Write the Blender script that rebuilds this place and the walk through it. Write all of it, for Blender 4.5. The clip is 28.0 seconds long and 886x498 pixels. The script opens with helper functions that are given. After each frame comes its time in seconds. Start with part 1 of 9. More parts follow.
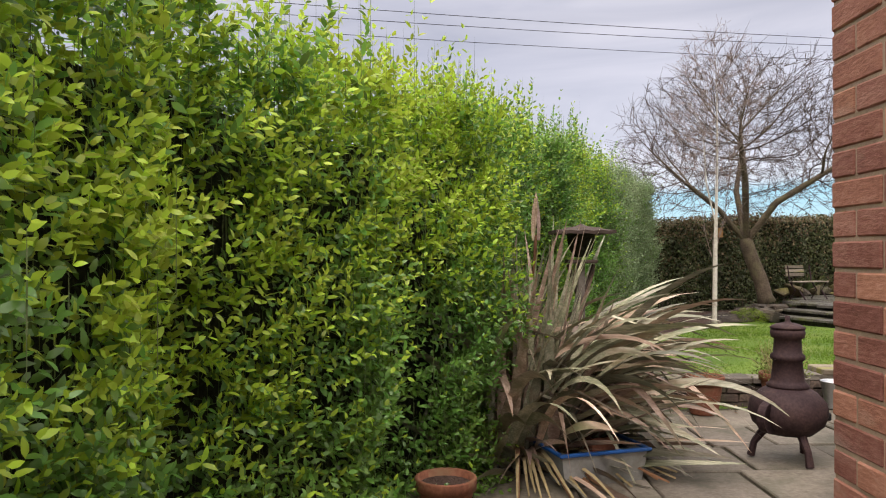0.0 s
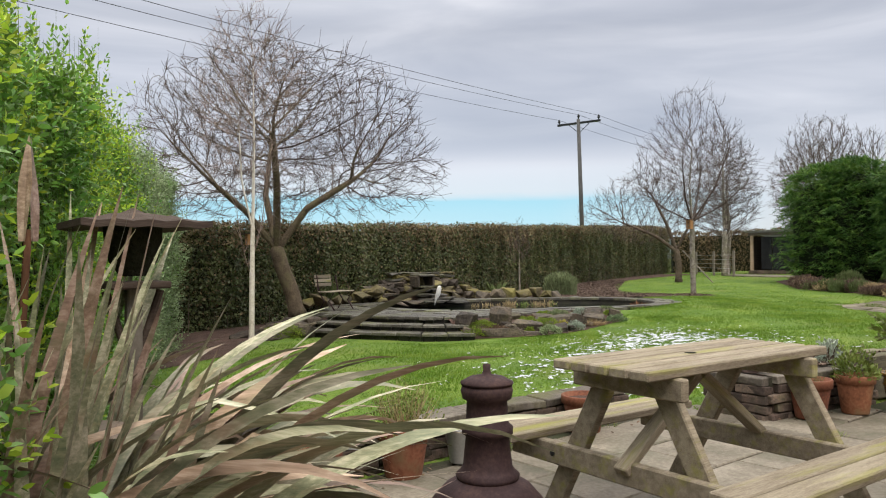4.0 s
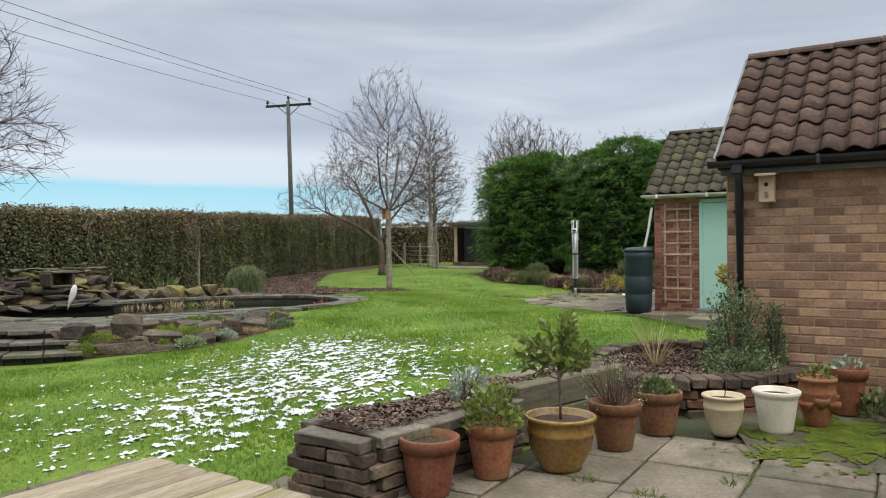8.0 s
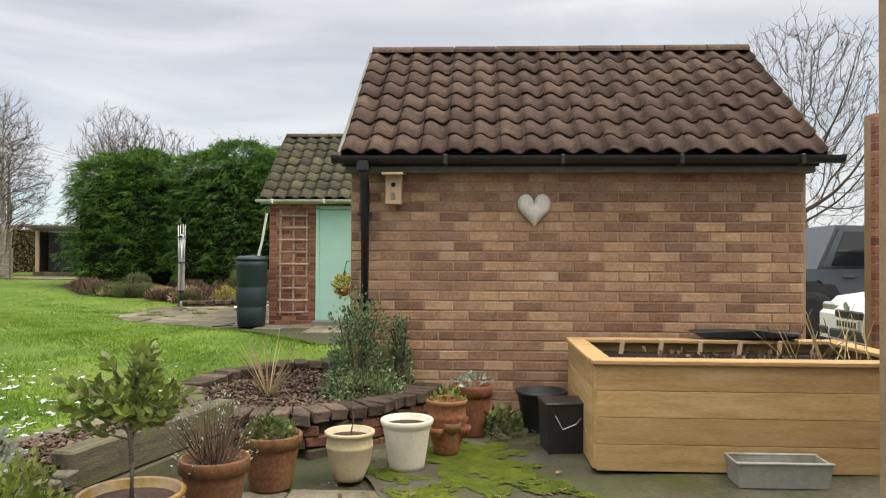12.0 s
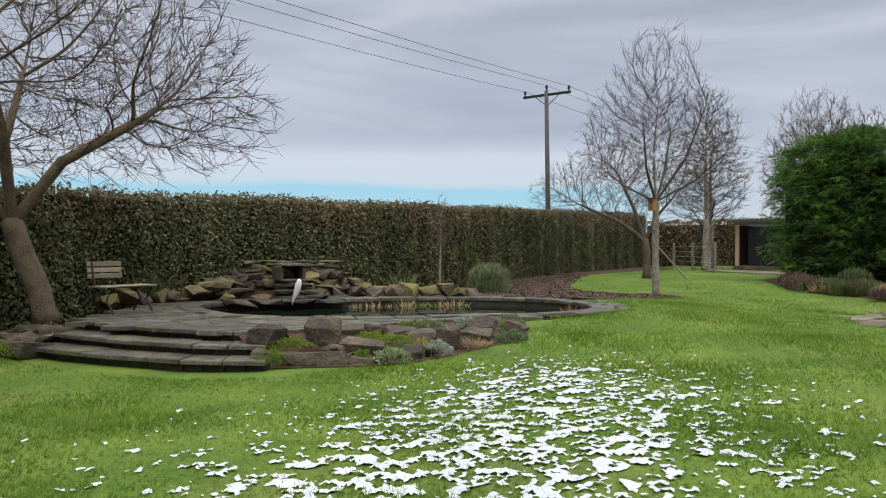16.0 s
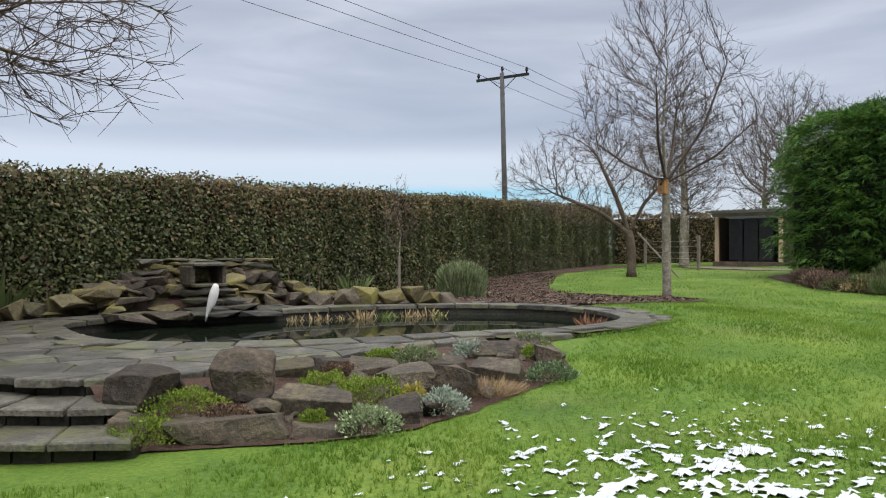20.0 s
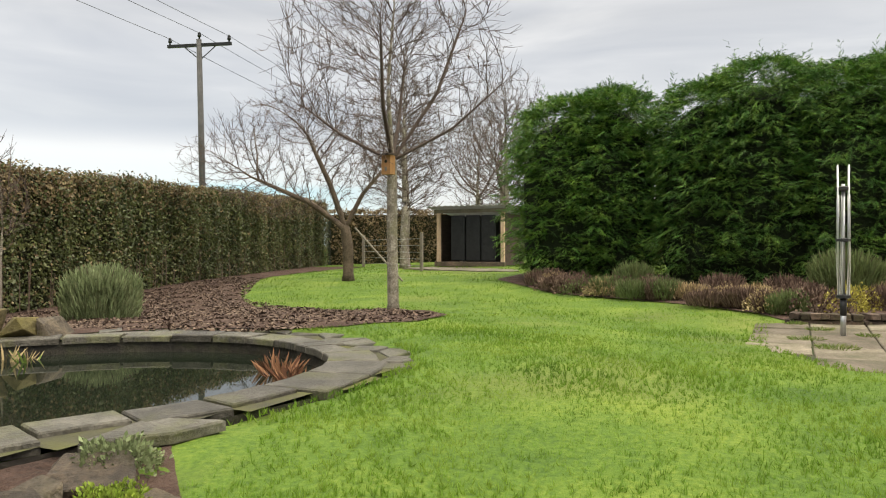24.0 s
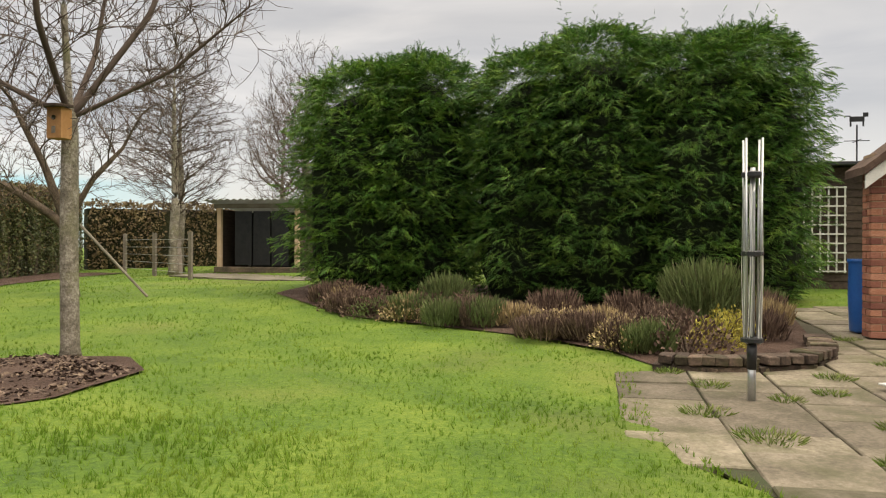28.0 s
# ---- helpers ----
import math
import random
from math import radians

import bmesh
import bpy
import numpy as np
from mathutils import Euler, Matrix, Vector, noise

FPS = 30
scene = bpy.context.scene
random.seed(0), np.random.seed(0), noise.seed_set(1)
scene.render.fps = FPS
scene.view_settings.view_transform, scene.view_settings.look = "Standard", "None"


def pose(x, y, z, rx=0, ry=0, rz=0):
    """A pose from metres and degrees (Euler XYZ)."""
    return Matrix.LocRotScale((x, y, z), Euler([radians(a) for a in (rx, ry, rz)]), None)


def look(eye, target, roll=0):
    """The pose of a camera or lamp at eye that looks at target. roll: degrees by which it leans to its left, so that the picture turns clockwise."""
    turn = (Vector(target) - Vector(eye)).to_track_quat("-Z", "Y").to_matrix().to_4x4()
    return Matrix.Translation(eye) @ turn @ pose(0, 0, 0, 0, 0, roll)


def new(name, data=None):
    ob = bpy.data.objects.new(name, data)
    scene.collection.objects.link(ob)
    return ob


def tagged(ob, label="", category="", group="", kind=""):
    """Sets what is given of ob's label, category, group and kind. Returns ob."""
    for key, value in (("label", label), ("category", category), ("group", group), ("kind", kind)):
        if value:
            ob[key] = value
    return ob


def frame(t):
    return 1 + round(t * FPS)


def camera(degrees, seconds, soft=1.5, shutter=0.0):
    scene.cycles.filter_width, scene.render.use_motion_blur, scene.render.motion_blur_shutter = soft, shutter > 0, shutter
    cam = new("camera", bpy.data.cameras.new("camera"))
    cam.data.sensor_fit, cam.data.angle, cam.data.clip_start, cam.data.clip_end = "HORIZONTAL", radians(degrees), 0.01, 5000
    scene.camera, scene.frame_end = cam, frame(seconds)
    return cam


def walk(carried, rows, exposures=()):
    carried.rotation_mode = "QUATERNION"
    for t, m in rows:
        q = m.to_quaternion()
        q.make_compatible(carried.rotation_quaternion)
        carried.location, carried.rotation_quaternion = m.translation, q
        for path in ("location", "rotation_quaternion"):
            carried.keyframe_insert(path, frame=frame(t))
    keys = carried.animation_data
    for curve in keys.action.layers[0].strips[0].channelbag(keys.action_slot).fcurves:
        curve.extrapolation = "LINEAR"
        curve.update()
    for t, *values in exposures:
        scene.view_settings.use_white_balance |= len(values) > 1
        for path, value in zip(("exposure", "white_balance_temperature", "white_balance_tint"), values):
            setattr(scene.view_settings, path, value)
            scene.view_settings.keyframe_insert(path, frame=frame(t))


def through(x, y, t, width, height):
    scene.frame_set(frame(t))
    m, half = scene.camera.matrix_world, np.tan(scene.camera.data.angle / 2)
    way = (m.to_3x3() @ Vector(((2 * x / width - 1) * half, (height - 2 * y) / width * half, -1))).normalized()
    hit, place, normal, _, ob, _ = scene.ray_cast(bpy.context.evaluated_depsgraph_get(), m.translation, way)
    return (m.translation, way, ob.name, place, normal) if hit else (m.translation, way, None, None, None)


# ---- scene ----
cam = camera(62.3, 28.0, soft=1.1)
PATH = [
    (0, (-1.32, -3.791, 1.188), (-1.35, -1.791, 1.2), 0.0),
    (0.5, (-1.311, -3.272, 1.202), (-1.295, -1.273, 1.221), -0.2),
    (1, (-1.229, -2.743, 1.206), (-1.132, -0.746, 1.232), -0.2),
    (1.5, (-1.174, -2.328, 1.203), (-0.951, -0.341, 1.226), -0.2),
    (2, (-1.111, -1.96, 1.214), (-0.721, 0.001, 1.243), -0.3),
    (2.5, (-1.052, -1.671, 1.225), (-0.457, 0.238, 1.257), -0.3),
    (3, (-1.109, -1.474, 1.213), (-0.287, 0.349, 1.245), -0.2),
    (3.5, (-1.156, -1.363, 1.219), (-0.121, 0.348, 1.251), -0.3),
    (4, (-1.101, -1.301, 1.206), (0.104, 0.295, 1.237), -0.5),
    (4.5, (-0.941, -1.207, 1.173), (0.382, 0.292, 1.198), -0.7),
    (6.5, (0.281, -0.712, 1.218), (1.883, 0.485, 1.217), -0.7),
    (7, (0.642, -0.638, 1.237), (2.283, 0.505, 1.234), -0.6),
    (7.5, (1.038, -0.593, 1.255), (2.704, 0.513, 1.254), -0.5),
    (8, (1.413, -0.575, 1.257), (3.106, 0.489, 1.255), -0.4),
    (8.5, (1.752, -0.495, 1.241), (3.487, 0.5, 1.24), -0.3),
    (9, (2.055, -0.4, 1.232), (3.853, 0.477, 1.233), -0.1),
    (9.5, (2.357, -0.343, 1.217), (4.226, 0.368, 1.227), 0.0),
    (10, (2.473, -0.322, 1.224), (4.407, 0.189, 1.239), 0.0),
    (10.5, (2.516, -0.294, 1.22), (4.491, 0.022, 1.243), 0.1),
    (11, (2.53, -0.257, 1.227), (4.524, -0.094, 1.251), 0.2),
    (11.5, (2.53, -0.243, 1.223), (4.529, -0.169, 1.249), 0.3),
    (13.5, (2.63, -0.259, 1.208), (4.566, 0.241, 1.223), 0.1),
    (14, (2.882, -0.004, 1.236), (4.727, 0.768, 1.241), 0.0),
    (14.5, (3.092, 0.289, 1.212), (4.799, 1.331, 1.215), 0.2),
    (15, (3.357, 0.541, 1.163), (4.894, 1.822, 1.167), 0.3),
    (15.5, (3.553, 0.887, 1.129), (4.915, 2.351, 1.132), 0.4),
    (16, (3.777, 1.192, 1.137), (4.995, 2.779, 1.139), 0.5),
    (16.5, (4.009, 1.544, 1.202), (5.127, 3.203, 1.204), 0.5),
    (17, (4.167, 1.947, 1.202), (5.223, 3.646, 1.202), 0.7),
    (17.5, (4.363, 2.364, 1.17), (5.387, 4.082, 1.17), 0.7),
    (18, (4.512, 2.75, 1.122), (5.527, 4.473, 1.125), 0.6),
    (18.5, (4.677, 3.17, 1.04), (5.72, 4.877, 1.045), 0.5),
    (19, (4.936, 3.564, 1.016), (6.048, 5.226, 1.022), 0.3),
    (19.5, (5.212, 3.995, 0.989), (6.441, 5.573, 0.994), 0.1),
    (20, (5.559, 4.306, 1.014), (6.909, 5.782, 1.018), -0.0),
    (20.5, (5.914, 4.606, 1.023), (7.356, 5.992, 1.026), -0.0),
    (21, (6.27, 4.868, 1.02), (7.772, 6.189, 1.023), -0.0),
    (21.5, (6.636, 5.02, 1.061), (8.181, 6.29, 1.061), -0.1),
    (23.5, (8.372, 6.227, 1.005), (10.141, 7.161, 1.009), 0.1),
    (24, (8.84, 6.427, 0.999), (10.64, 7.298, 1.002), 0.0),
    (24.5, (9.352, 6.588, 1.035), (11.177, 7.405, 1.037), -0.1),
    (25, (9.815, 6.724, 1.059), (11.667, 7.48, 1.061), -0.2),
    (25.5, (10.304, 6.745, 1.08), (12.184, 7.428, 1.081), -0.2),
    (26, (10.719, 6.748, 1.079), (12.625, 7.353, 1.081), -0.2),
    (26.5, (11.173, 6.756, 1.079), (13.101, 7.288, 1.083), -0.0),
    (27, (11.56, 6.725, 1.115), (13.504, 7.197, 1.118), 0.0),
    (27.5, (11.918, 6.843, 1.13), (13.87, 7.276, 1.131), 0.1),
    (28, (12.295, 7.056, 1.124), (14.253, 7.464, 1.125), 0.3),
]
walk(cam, [(t, look(eye, target, roll)) for t, eye, target, roll in PATH],
     [(0, 0.55, 6500, 20), (1, 0.98, 6700, 17), (2, 0.88, 6700, 14), (3, 0.6, 6500, 15), (4, 0.45, 6400, 13), (8, 0.4, 6200, 10), (9.5, 0.4, 6250, 10), (10, 0.5, 6350, 10), (11, 0.7, 6700, 10), (11.5, 0.7, 6700, 10),
      (13.5, 0.6, 6700, 10), (14.5, 0.5, 6450, 11), (16, 0.2, 6150, 13), (17, 0.16, 6100, 14), (18, 0.2, 6100, 14), (19, 0.33, 6100, 13), (20, 0.34, 6050, 12), (21.5, 0.42, 6400, 12), (23.5, 0.7, 6900, 10), (25, 0.75, 7150, 10), (26.5, 0.68, 7300, 11), (28, 0.6, 7400, 12)])


# ---- world and light: a high overcast deck with a clear strip low over the fields ----
def build_world():
    w = bpy.data.worlds.new("overcast_sky")
    scene.world = w
    w.use_nodes = True
    nt = w.node_tree
    nt.nodes.clear()
    N, L = nt.nodes.new, nt.links.new
    out, bg = N("ShaderNodeOutputWorld"), N("ShaderNodeBackground")
    sky = N("ShaderNodeTexSky")
    sky.sky_type, sky.sun_disc = "NISHITA", False
    sky.sun_elevation, sky.sun_rotation = radians(SUN_UP), radians(SUN_ROUND)
    sky.air_density, sky.ozone_density, sky.dust_density = 1.0, 3.0, 0.2
    co, sep = N("ShaderNodeTexCoord"), N("ShaderNodeSeparateXYZ")
    L(co.outputs["Generated"], sep.inputs[0])

    def ramp(src, stops):
        r = N("ShaderNodeValToRGB")
        while len(r.color_ramp.elements) < len(stops):
            r.color_ramp.elements.new(0.5)
        for e, (p, c) in zip(r.color_ramp.elements, stops):
            e.position, e.color = p, (*c, 1)
        L(src, r.inputs[0])
        return r.outputs[0]

    # cloud texture, flattened toward the horizon
    flat = N("ShaderNodeMapping")
    flat.inputs["Scale"].default_value = (1.6, 1.6, 9.0)
    L(co.outputs["Generated"], flat.inputs[0])
    n1 = N("ShaderNodeTexNoise")
    n1.inputs["Scale"].default_value, n1.inputs["Detail"].default_value = 1.5, 6
    n1.inputs["Distortion"].default_value = 0.6
    L(flat.outputs[0], n1.inputs[0])
    # height over the horizon, wobbled by the cloud noise
    wob = N("ShaderNodeMath")
    wob.operation = "MULTIPLY_ADD"
    wob.inputs[1].default_value, wob.inputs[2].default_value = 0.035, -0.0175
    L(n1.outputs[0], wob.inputs[0])
    up = N("ShaderNodeMath")
    L(sep.outputs[2], up.inputs[0])
    L(wob.outputs[0], up.inputs[1])
    deck = ramp(n1.outputs[0], [(0.3, (0.53, 0.555, 0.605)), (0.5, (0.655, 0.675, 0.71)), (0.7, (0.84, 0.85, 0.87))])
    # a clear blue strip, then a bright cloud edge, then the grey deck
    strip = ramp(up.outputs[0], [(0.0, (0.62, 0.90, 1.0)), (0.078, (0.42, 0.80, 0.93)), (0.088, (0.80, 0.87, 0.90)), (0.125, (0.90, 0.91, 0.93)), (0.16, (0.60, 0.63, 0.70))])
    cover = ramp(up.outputs[0], [(0.115, (0, 0, 0)), (0.165, (1, 1, 1))])
    # the clear strip is open on one side of the sky only
    open_side = ramp(sep.outputs[1], [(0.46, (0, 0, 0)), (0.70, (1, 1, 1))])
    veil = N("ShaderNodeMix")
    veil.data_type = "RGBA"
    veil.inputs[6].default_value = (0.74, 0.76, 0.79, 1)
    L(open_side, veil.inputs[0]), L(strip, veil.inputs[7])
    strip = veil.outputs[2]
    clouds = N("ShaderNodeMix")
    clouds.data_type = "RGBA"
    L(cover, clouds.inputs[0]), L(strip, clouds.inputs[6]), L(deck, clouds.inputs[7])
    # an overcast sky is about three times brighter overhead than at the horizon
    gain = N("ShaderNodeMapRange")
    gain.inputs["From Min"].default_value, gain.inputs["From Max"].default_value = 0.30, 0.9
    gain.inputs["To Min"].default_value, gain.inputs["To Max"].default_value = 1.0, 4.7
    L(sep.outputs[2], gain.inputs[0])
    mul = N("ShaderNodeMix")
    mul.data_type, mul.blend_type = "RGBA", "MULTIPLY"
    mul.inputs[0].default_value = 1
    warm = ramp(sep.outputs[2], [(0.25, (1, 1, 1)), (0.7, (1.0, 0.94, 0.80))])
    haze = N("ShaderNodeMix")
    haze.data_type, haze.blend_type = "RGBA", "MULTIPLY"
    haze.inputs[0].default_value = 1
    L(clouds.outputs[2], haze.inputs[6]), L(warm, haze.inputs[7])
    L(haze.outputs[2], mul.inputs[6]), L(gain.outputs[0], mul.inputs[7])
    air = N("ShaderNodeMix")
    air.data_type, air.blend_type = "RGBA", "ADD"
    air.inputs[0].default_value = 0.03
    L(mul.outputs[2], air.inputs[6]), L(sky.outputs[0], air.inputs[7])
    L(air.outputs[2], bg.inputs[0])
    bg.inputs[1].default_value = SKY_POWER
    L(bg.outputs[0], out.inputs[0])


SUN_UP, SUN_ROUND, SKY_POWER = 54.0, 196.0, 0.58
build_world()
sun = new("sun", bpy.data.lights.new("sun", "SUN"))
sun.data.energy, sun.data.angle, sun.data.color = 1.5, radians(35), (1.0, 0.92, 0.80)
az = radians(90 - SUN_ROUND)
sun.matrix_world = look((0, 0, 30), (-30 * math.cos(az), -30 * math.sin(az), 30 - 30 * math.tan(radians(SUN_UP))))


# ---- materials ----
def material(name, rough=0.8, metal=0.0, spec=0.3):
    m = bpy.data.materials.new(name)
    m.use_nodes = True
    b = m.node_tree.nodes["Principled BSDF"]
    b.inputs["Roughness"].default_value, b.inputs["Metallic"].default_value = rough, metal
    b.inputs["Specular IOR Level"].default_value = spec
    return m, m.node_tree, b


def mixed(name, colors, scale=4.0, fine=40.0, rough=0.8, metal=0.0, spec=0.3, bump=0.3, bump_scale=None, dist=0.01, vary=0.0, island=0.0,
          stain=None, stain_scale=1.2, stain_at=(0.5, 0.7), stretch=(1, 1, 1), coords="Object", through=0.0):
    """A worn surface: colours mixed by coarse and fine noise, optional stain, relief, and a shift from piece to piece."""
    m, nt, b = material(name, rough, metal, spec)
    N, L = nt.nodes.new, nt.links.new
    co, mp = N("ShaderNodeTexCoord"), N("ShaderNodeMapping")
    mp.inputs["Scale"].default_value = stretch
    L(co.outputs[coords], mp.inputs[0])
    info = N("ShaderNodeObjectInfo")
    if vary and coords == "Object":
        shift = N("ShaderNodeVectorMath")
        shift.operation = "SCALE"
        shift.inputs[0].default_value = (37, 53, 71)
        L(info.outputs["Random"], shift.inputs["Scale"])
        L(shift.outputs[0], mp.inputs["Location"])

    def noise_at(s, detail=5):
        n = N("ShaderNodeTexNoise")
        n.inputs["Scale"].default_value, n.inputs["Detail"].default_value = s, detail
        n.inputs["Roughness"].default_value = 0.62
        L(mp.outputs[0], n.inputs[0])
        return n.outputs[0]

    coarse, grain = noise_at(scale), noise_at(fine, 3)
    both = N("ShaderNodeMath")
    both.operation = "MULTIPLY_ADD"
    both.inputs[1].default_value = 0.45
    L(grain, both.inputs[0])
    half = N("ShaderNodeMath")
    half.operation = "MULTIPLY"
    half.inputs[1].default_value = 0.62
    L(coarse, half.inputs[0]), L(half.outputs[0], both.inputs[2])
    r = N("ShaderNodeValToRGB")
    n = len(colors)
    while len(r.color_ramp.elements) < n:
        r.color_ramp.elements.new(0.5)
    for k, (e, c) in enumerate(zip(r.color_ramp.elements, colors)):
        e.position, e.color = 0.34 + 0.36 * k / max(1, n - 1), (*c, 1)
    L(both.outputs[0], r.inputs[0])
    col = r.outputs[0]
    if stain:
        s = N("ShaderNodeMapRange")
        s.inputs["From Min"].default_value, s.inputs["From Max"].default_value = stain_at
        L(noise_at(stain_scale, 7), s.inputs[0])
        mx = N("ShaderNodeMix")
        mx.data_type = "RGBA"
        L(s.outputs[0], mx.inputs[0]), L(col, mx.inputs[6])
        mx.inputs[7].default_value = (*stain, 1)
        col = mx.outputs[2]
    if vary or island:
        hsv, rnd = N("ShaderNodeHueSaturation"), None
        if island:
            rnd = N("ShaderNodeNewGeometry").outputs["Random Per Island"]
        else:
            rnd = info.outputs["Random"]
        a = N("ShaderNodeMapRange")
        k = island or vary
        a.inputs["To Min"].default_value, a.inputs["To Max"].default_value = 1 - k, 1 + k
        L(rnd, a.inputs[0]), L(a.outputs[0], hsv.inputs["Value"])
        h = N("ShaderNodeMath")
        h.operation = "MULTIPLY_ADD"
        h.inputs[1].default_value, h.inputs[2].default_value = 0.05 * k, 0.5 - 0.025 * k
        L(rnd, h.inputs[0]), L(h.outputs[0], hsv.inputs["Hue"])
        L(col, hsv.inputs["Color"])
        col = hsv.outputs[0]
    L(col, b.inputs["Base Color"])
    if through:
        b.inputs["Subsurface Weight"].default_value = 0.0
        tr, add = N("ShaderNodeBsdfTranslucent"), N("ShaderNodeMixShader")
        L(col, tr.inputs[0])
        add.inputs[0].default_value = through
        o = nt.nodes["Material Output"]
        L(b.outputs[0], add.inputs[1]), L(tr.outputs[0], add.inputs[2]), L(add.outputs[0], o.inputs[0])
    if bump:
        bp = N("ShaderNodeBump")
        bp.inputs["Strength"].default_value, bp.inputs["Distance"].default_value = bump, dist
        L(noise_at(bump_scale or fine, 6), bp.inputs["Height"]), L(bp.outputs[0], b.inputs["Normal"])
    return m


M = {}
M["lawn"] = mixed("lawn", [(0.032, 0.078, 0.012), (0.092, 0.165, 0.018), (0.175, 0.24, 0.035)], 0.9, 30, 0.9, bump=0.8, dist=0.03, stain=(0.15, 0.165, 0.045), stain_scale=0.35, stain_at=(0.52, 0.78))
M["grass_blade"] = mixed("grass_blade", [(0.07, 0.145, 0.016), (0.14, 0.245, 0.026), (0.245, 0.335, 0.055)], 1.3, 4.5, 0.6, bump=0, island=0.22, through=0.5)
M["snow"] = mixed("snow", [(0.44, 0.48, 0.53), (0.63, 0.66, 0.71)], 6, 60, 0.6, bump=0.5, dist=0.01)
M["soil"] = mixed("soil", [(0.03, 0.018, 0.013), (0.075, 0.045, 0.035), (0.12, 0.08, 0.062)], 3, 45, 0.95, bump=1.0, dist=0.03)
M["peat"] = mixed("black_compost", [(0.008, 0.007, 0.005), (0.022, 0.018, 0.013), (0.05, 0.042, 0.03)], 6, 60, 0.95, bump=1.0, dist=0.03)
M["damp_concrete"] = mixed("damp_concrete", [(0.038, 0.036, 0.026), (0.08, 0.076, 0.056), (0.14, 0.13, 0.10)], 2.5, 40, 0.5, bump=0.5, dist=0.006, stain=(0.05, 0.065, 0.014), stain_scale=1.6, stain_at=(0.45, 0.68))
M["cloudy_plastic"] = mixed("cloudy_plastic", [(0.26, 0.27, 0.26), (0.40, 0.41, 0.39)], 4, 40, 0.5, bump=0.15, stain=(0.2, 0.19, 0.15), stain_scale=4)
M["chip"] = mixed("bark_chip", [(0.04, 0.026, 0.020), (0.10, 0.068, 0.052), (0.20, 0.15, 0.12)], 9, 60, 0.9, bump=0.4, island=0.6)
M["slab"] = mixed("paving_slab", [(0.085, 0.072, 0.056), (0.16, 0.138, 0.108), (0.25, 0.22, 0.18)], 2.2, 34, 0.66, bump=0.4, dist=0.006, vary=0.2, stain=(0.065, 0.065, 0.04), stain_scale=1.6, stain_at=(0.48, 0.72))
M["slab_far"] = mixed("mottled_paving_slab", [(0.08, 0.068, 0.05), (0.165, 0.142, 0.108), (0.27, 0.235, 0.185)], 3.5, 34, 0.75, bump=0.5, dist=0.008, vary=0.3, stain=(0.085, 0.085, 0.045), stain_scale=2.4, stain_at=(0.46, 0.7))
M["joint"] = mixed("paving_joint", [(0.035, 0.032, 0.022), (0.07, 0.066, 0.045)], 3, 30, 0.95, bump=0.6, stain=(0.035, 0.06, 0.015), stain_scale=1.0)
M["joint_moss"] = mixed("mossy_joint", [(0.04, 0.04, 0.028), (0.085, 0.08, 0.055)], 3, 30, 0.95, bump=0.6, stain=(0.10, 0.105, 0.03), stain_scale=1.2, stain_at=(0.45, 0.65))
M["moss"] = mixed("moss", [(0.035, 0.062, 0.006), (0.085, 0.12, 0.010), (0.16, 0.19, 0.022)], 5, 60, 0.95, bump=0.8, dist=0.01)
M["flag"] = mixed("flagstone", [(0.028, 0.027, 0.023), (0.075, 0.07, 0.058), (0.165, 0.155, 0.13)], 4.5, 40, 0.45, bump=0.8, dist=0.016, vary=0.34, stain=(0.105, 0.11, 0.035), stain_scale=1.8, stain_at=(0.5, 0.72))
M["flag_dark"] = mixed("capping_stone", [(0.05, 0.042, 0.035), (0.11, 0.095, 0.078), (0.19, 0.165, 0.135)], 2.0, 26, 0.7, bump=0.7, dist=0.014, vary=0.25, stain=(0.11, 0.11, 0.035), stain_scale=1.6, stain_at=(0.52, 0.75))
# near-black: wet on the ledges, and paints the shade of treads on risers
M["wet_shaded_stone"] = mixed("wet_shaded_stone", [(0.012, 0.011, 0.009), (0.03, 0.027, 0.022), (0.06, 0.053, 0.042)], 3.0, 30, 0.4, bump=0.8, dist=0.015, vary=0.3, stain=(0.04, 0.045, 0.018), stain_scale=3.0, stain_at=(0.52, 0.75))
M["rock"] = mixed("rockery_stone", [(0.024, 0.02, 0.016), (0.064, 0.052, 0.04), (0.15, 0.118, 0.082)], 3.5, 26, 0.7, bump=1.0, dist=0.03, vary=0.45, stain=(0.085, 0.085, 0.026), stain_scale=2.0, stain_at=(0.54, 0.76))
M["rock_moss"] = mixed("mossy_stone", [(0.06, 0.052, 0.035), (0.135, 0.115, 0.062), (0.235, 0.195, 0.088)], 2.5, 22, 0.85, bump=0.8, dist=0.03, vary=0.3, stain=(0.17, 0.15, 0.03), stain_scale=1.5, stain_at=(0.48, 0.72))
M["brick"] = mixed("garage_brick", [(0.20, 0.115, 0.072), (0.315, 0.19, 0.122), (0.43, 0.285, 0.195)], 3.5, 45, 0.85, bump=0.5, dist=0.006, vary=0.36, stain=(0.43, 0.34, 0.26), stain_scale=2.2, stain_at=(0.55, 0.85))
M["brick_red"] = mixed("red_brick", [(0.17, 0.065, 0.045), (0.28, 0.115, 0.08), (0.38, 0.19, 0.14)], 3.0, 36, 0.8, bump=0.6, dist=0.006, vary=0.38, stain=(0.36, 0.28, 0.23), stain_scale=1.6, stain_at=(0.6, 0.85), stretch=(1, 1, 3))
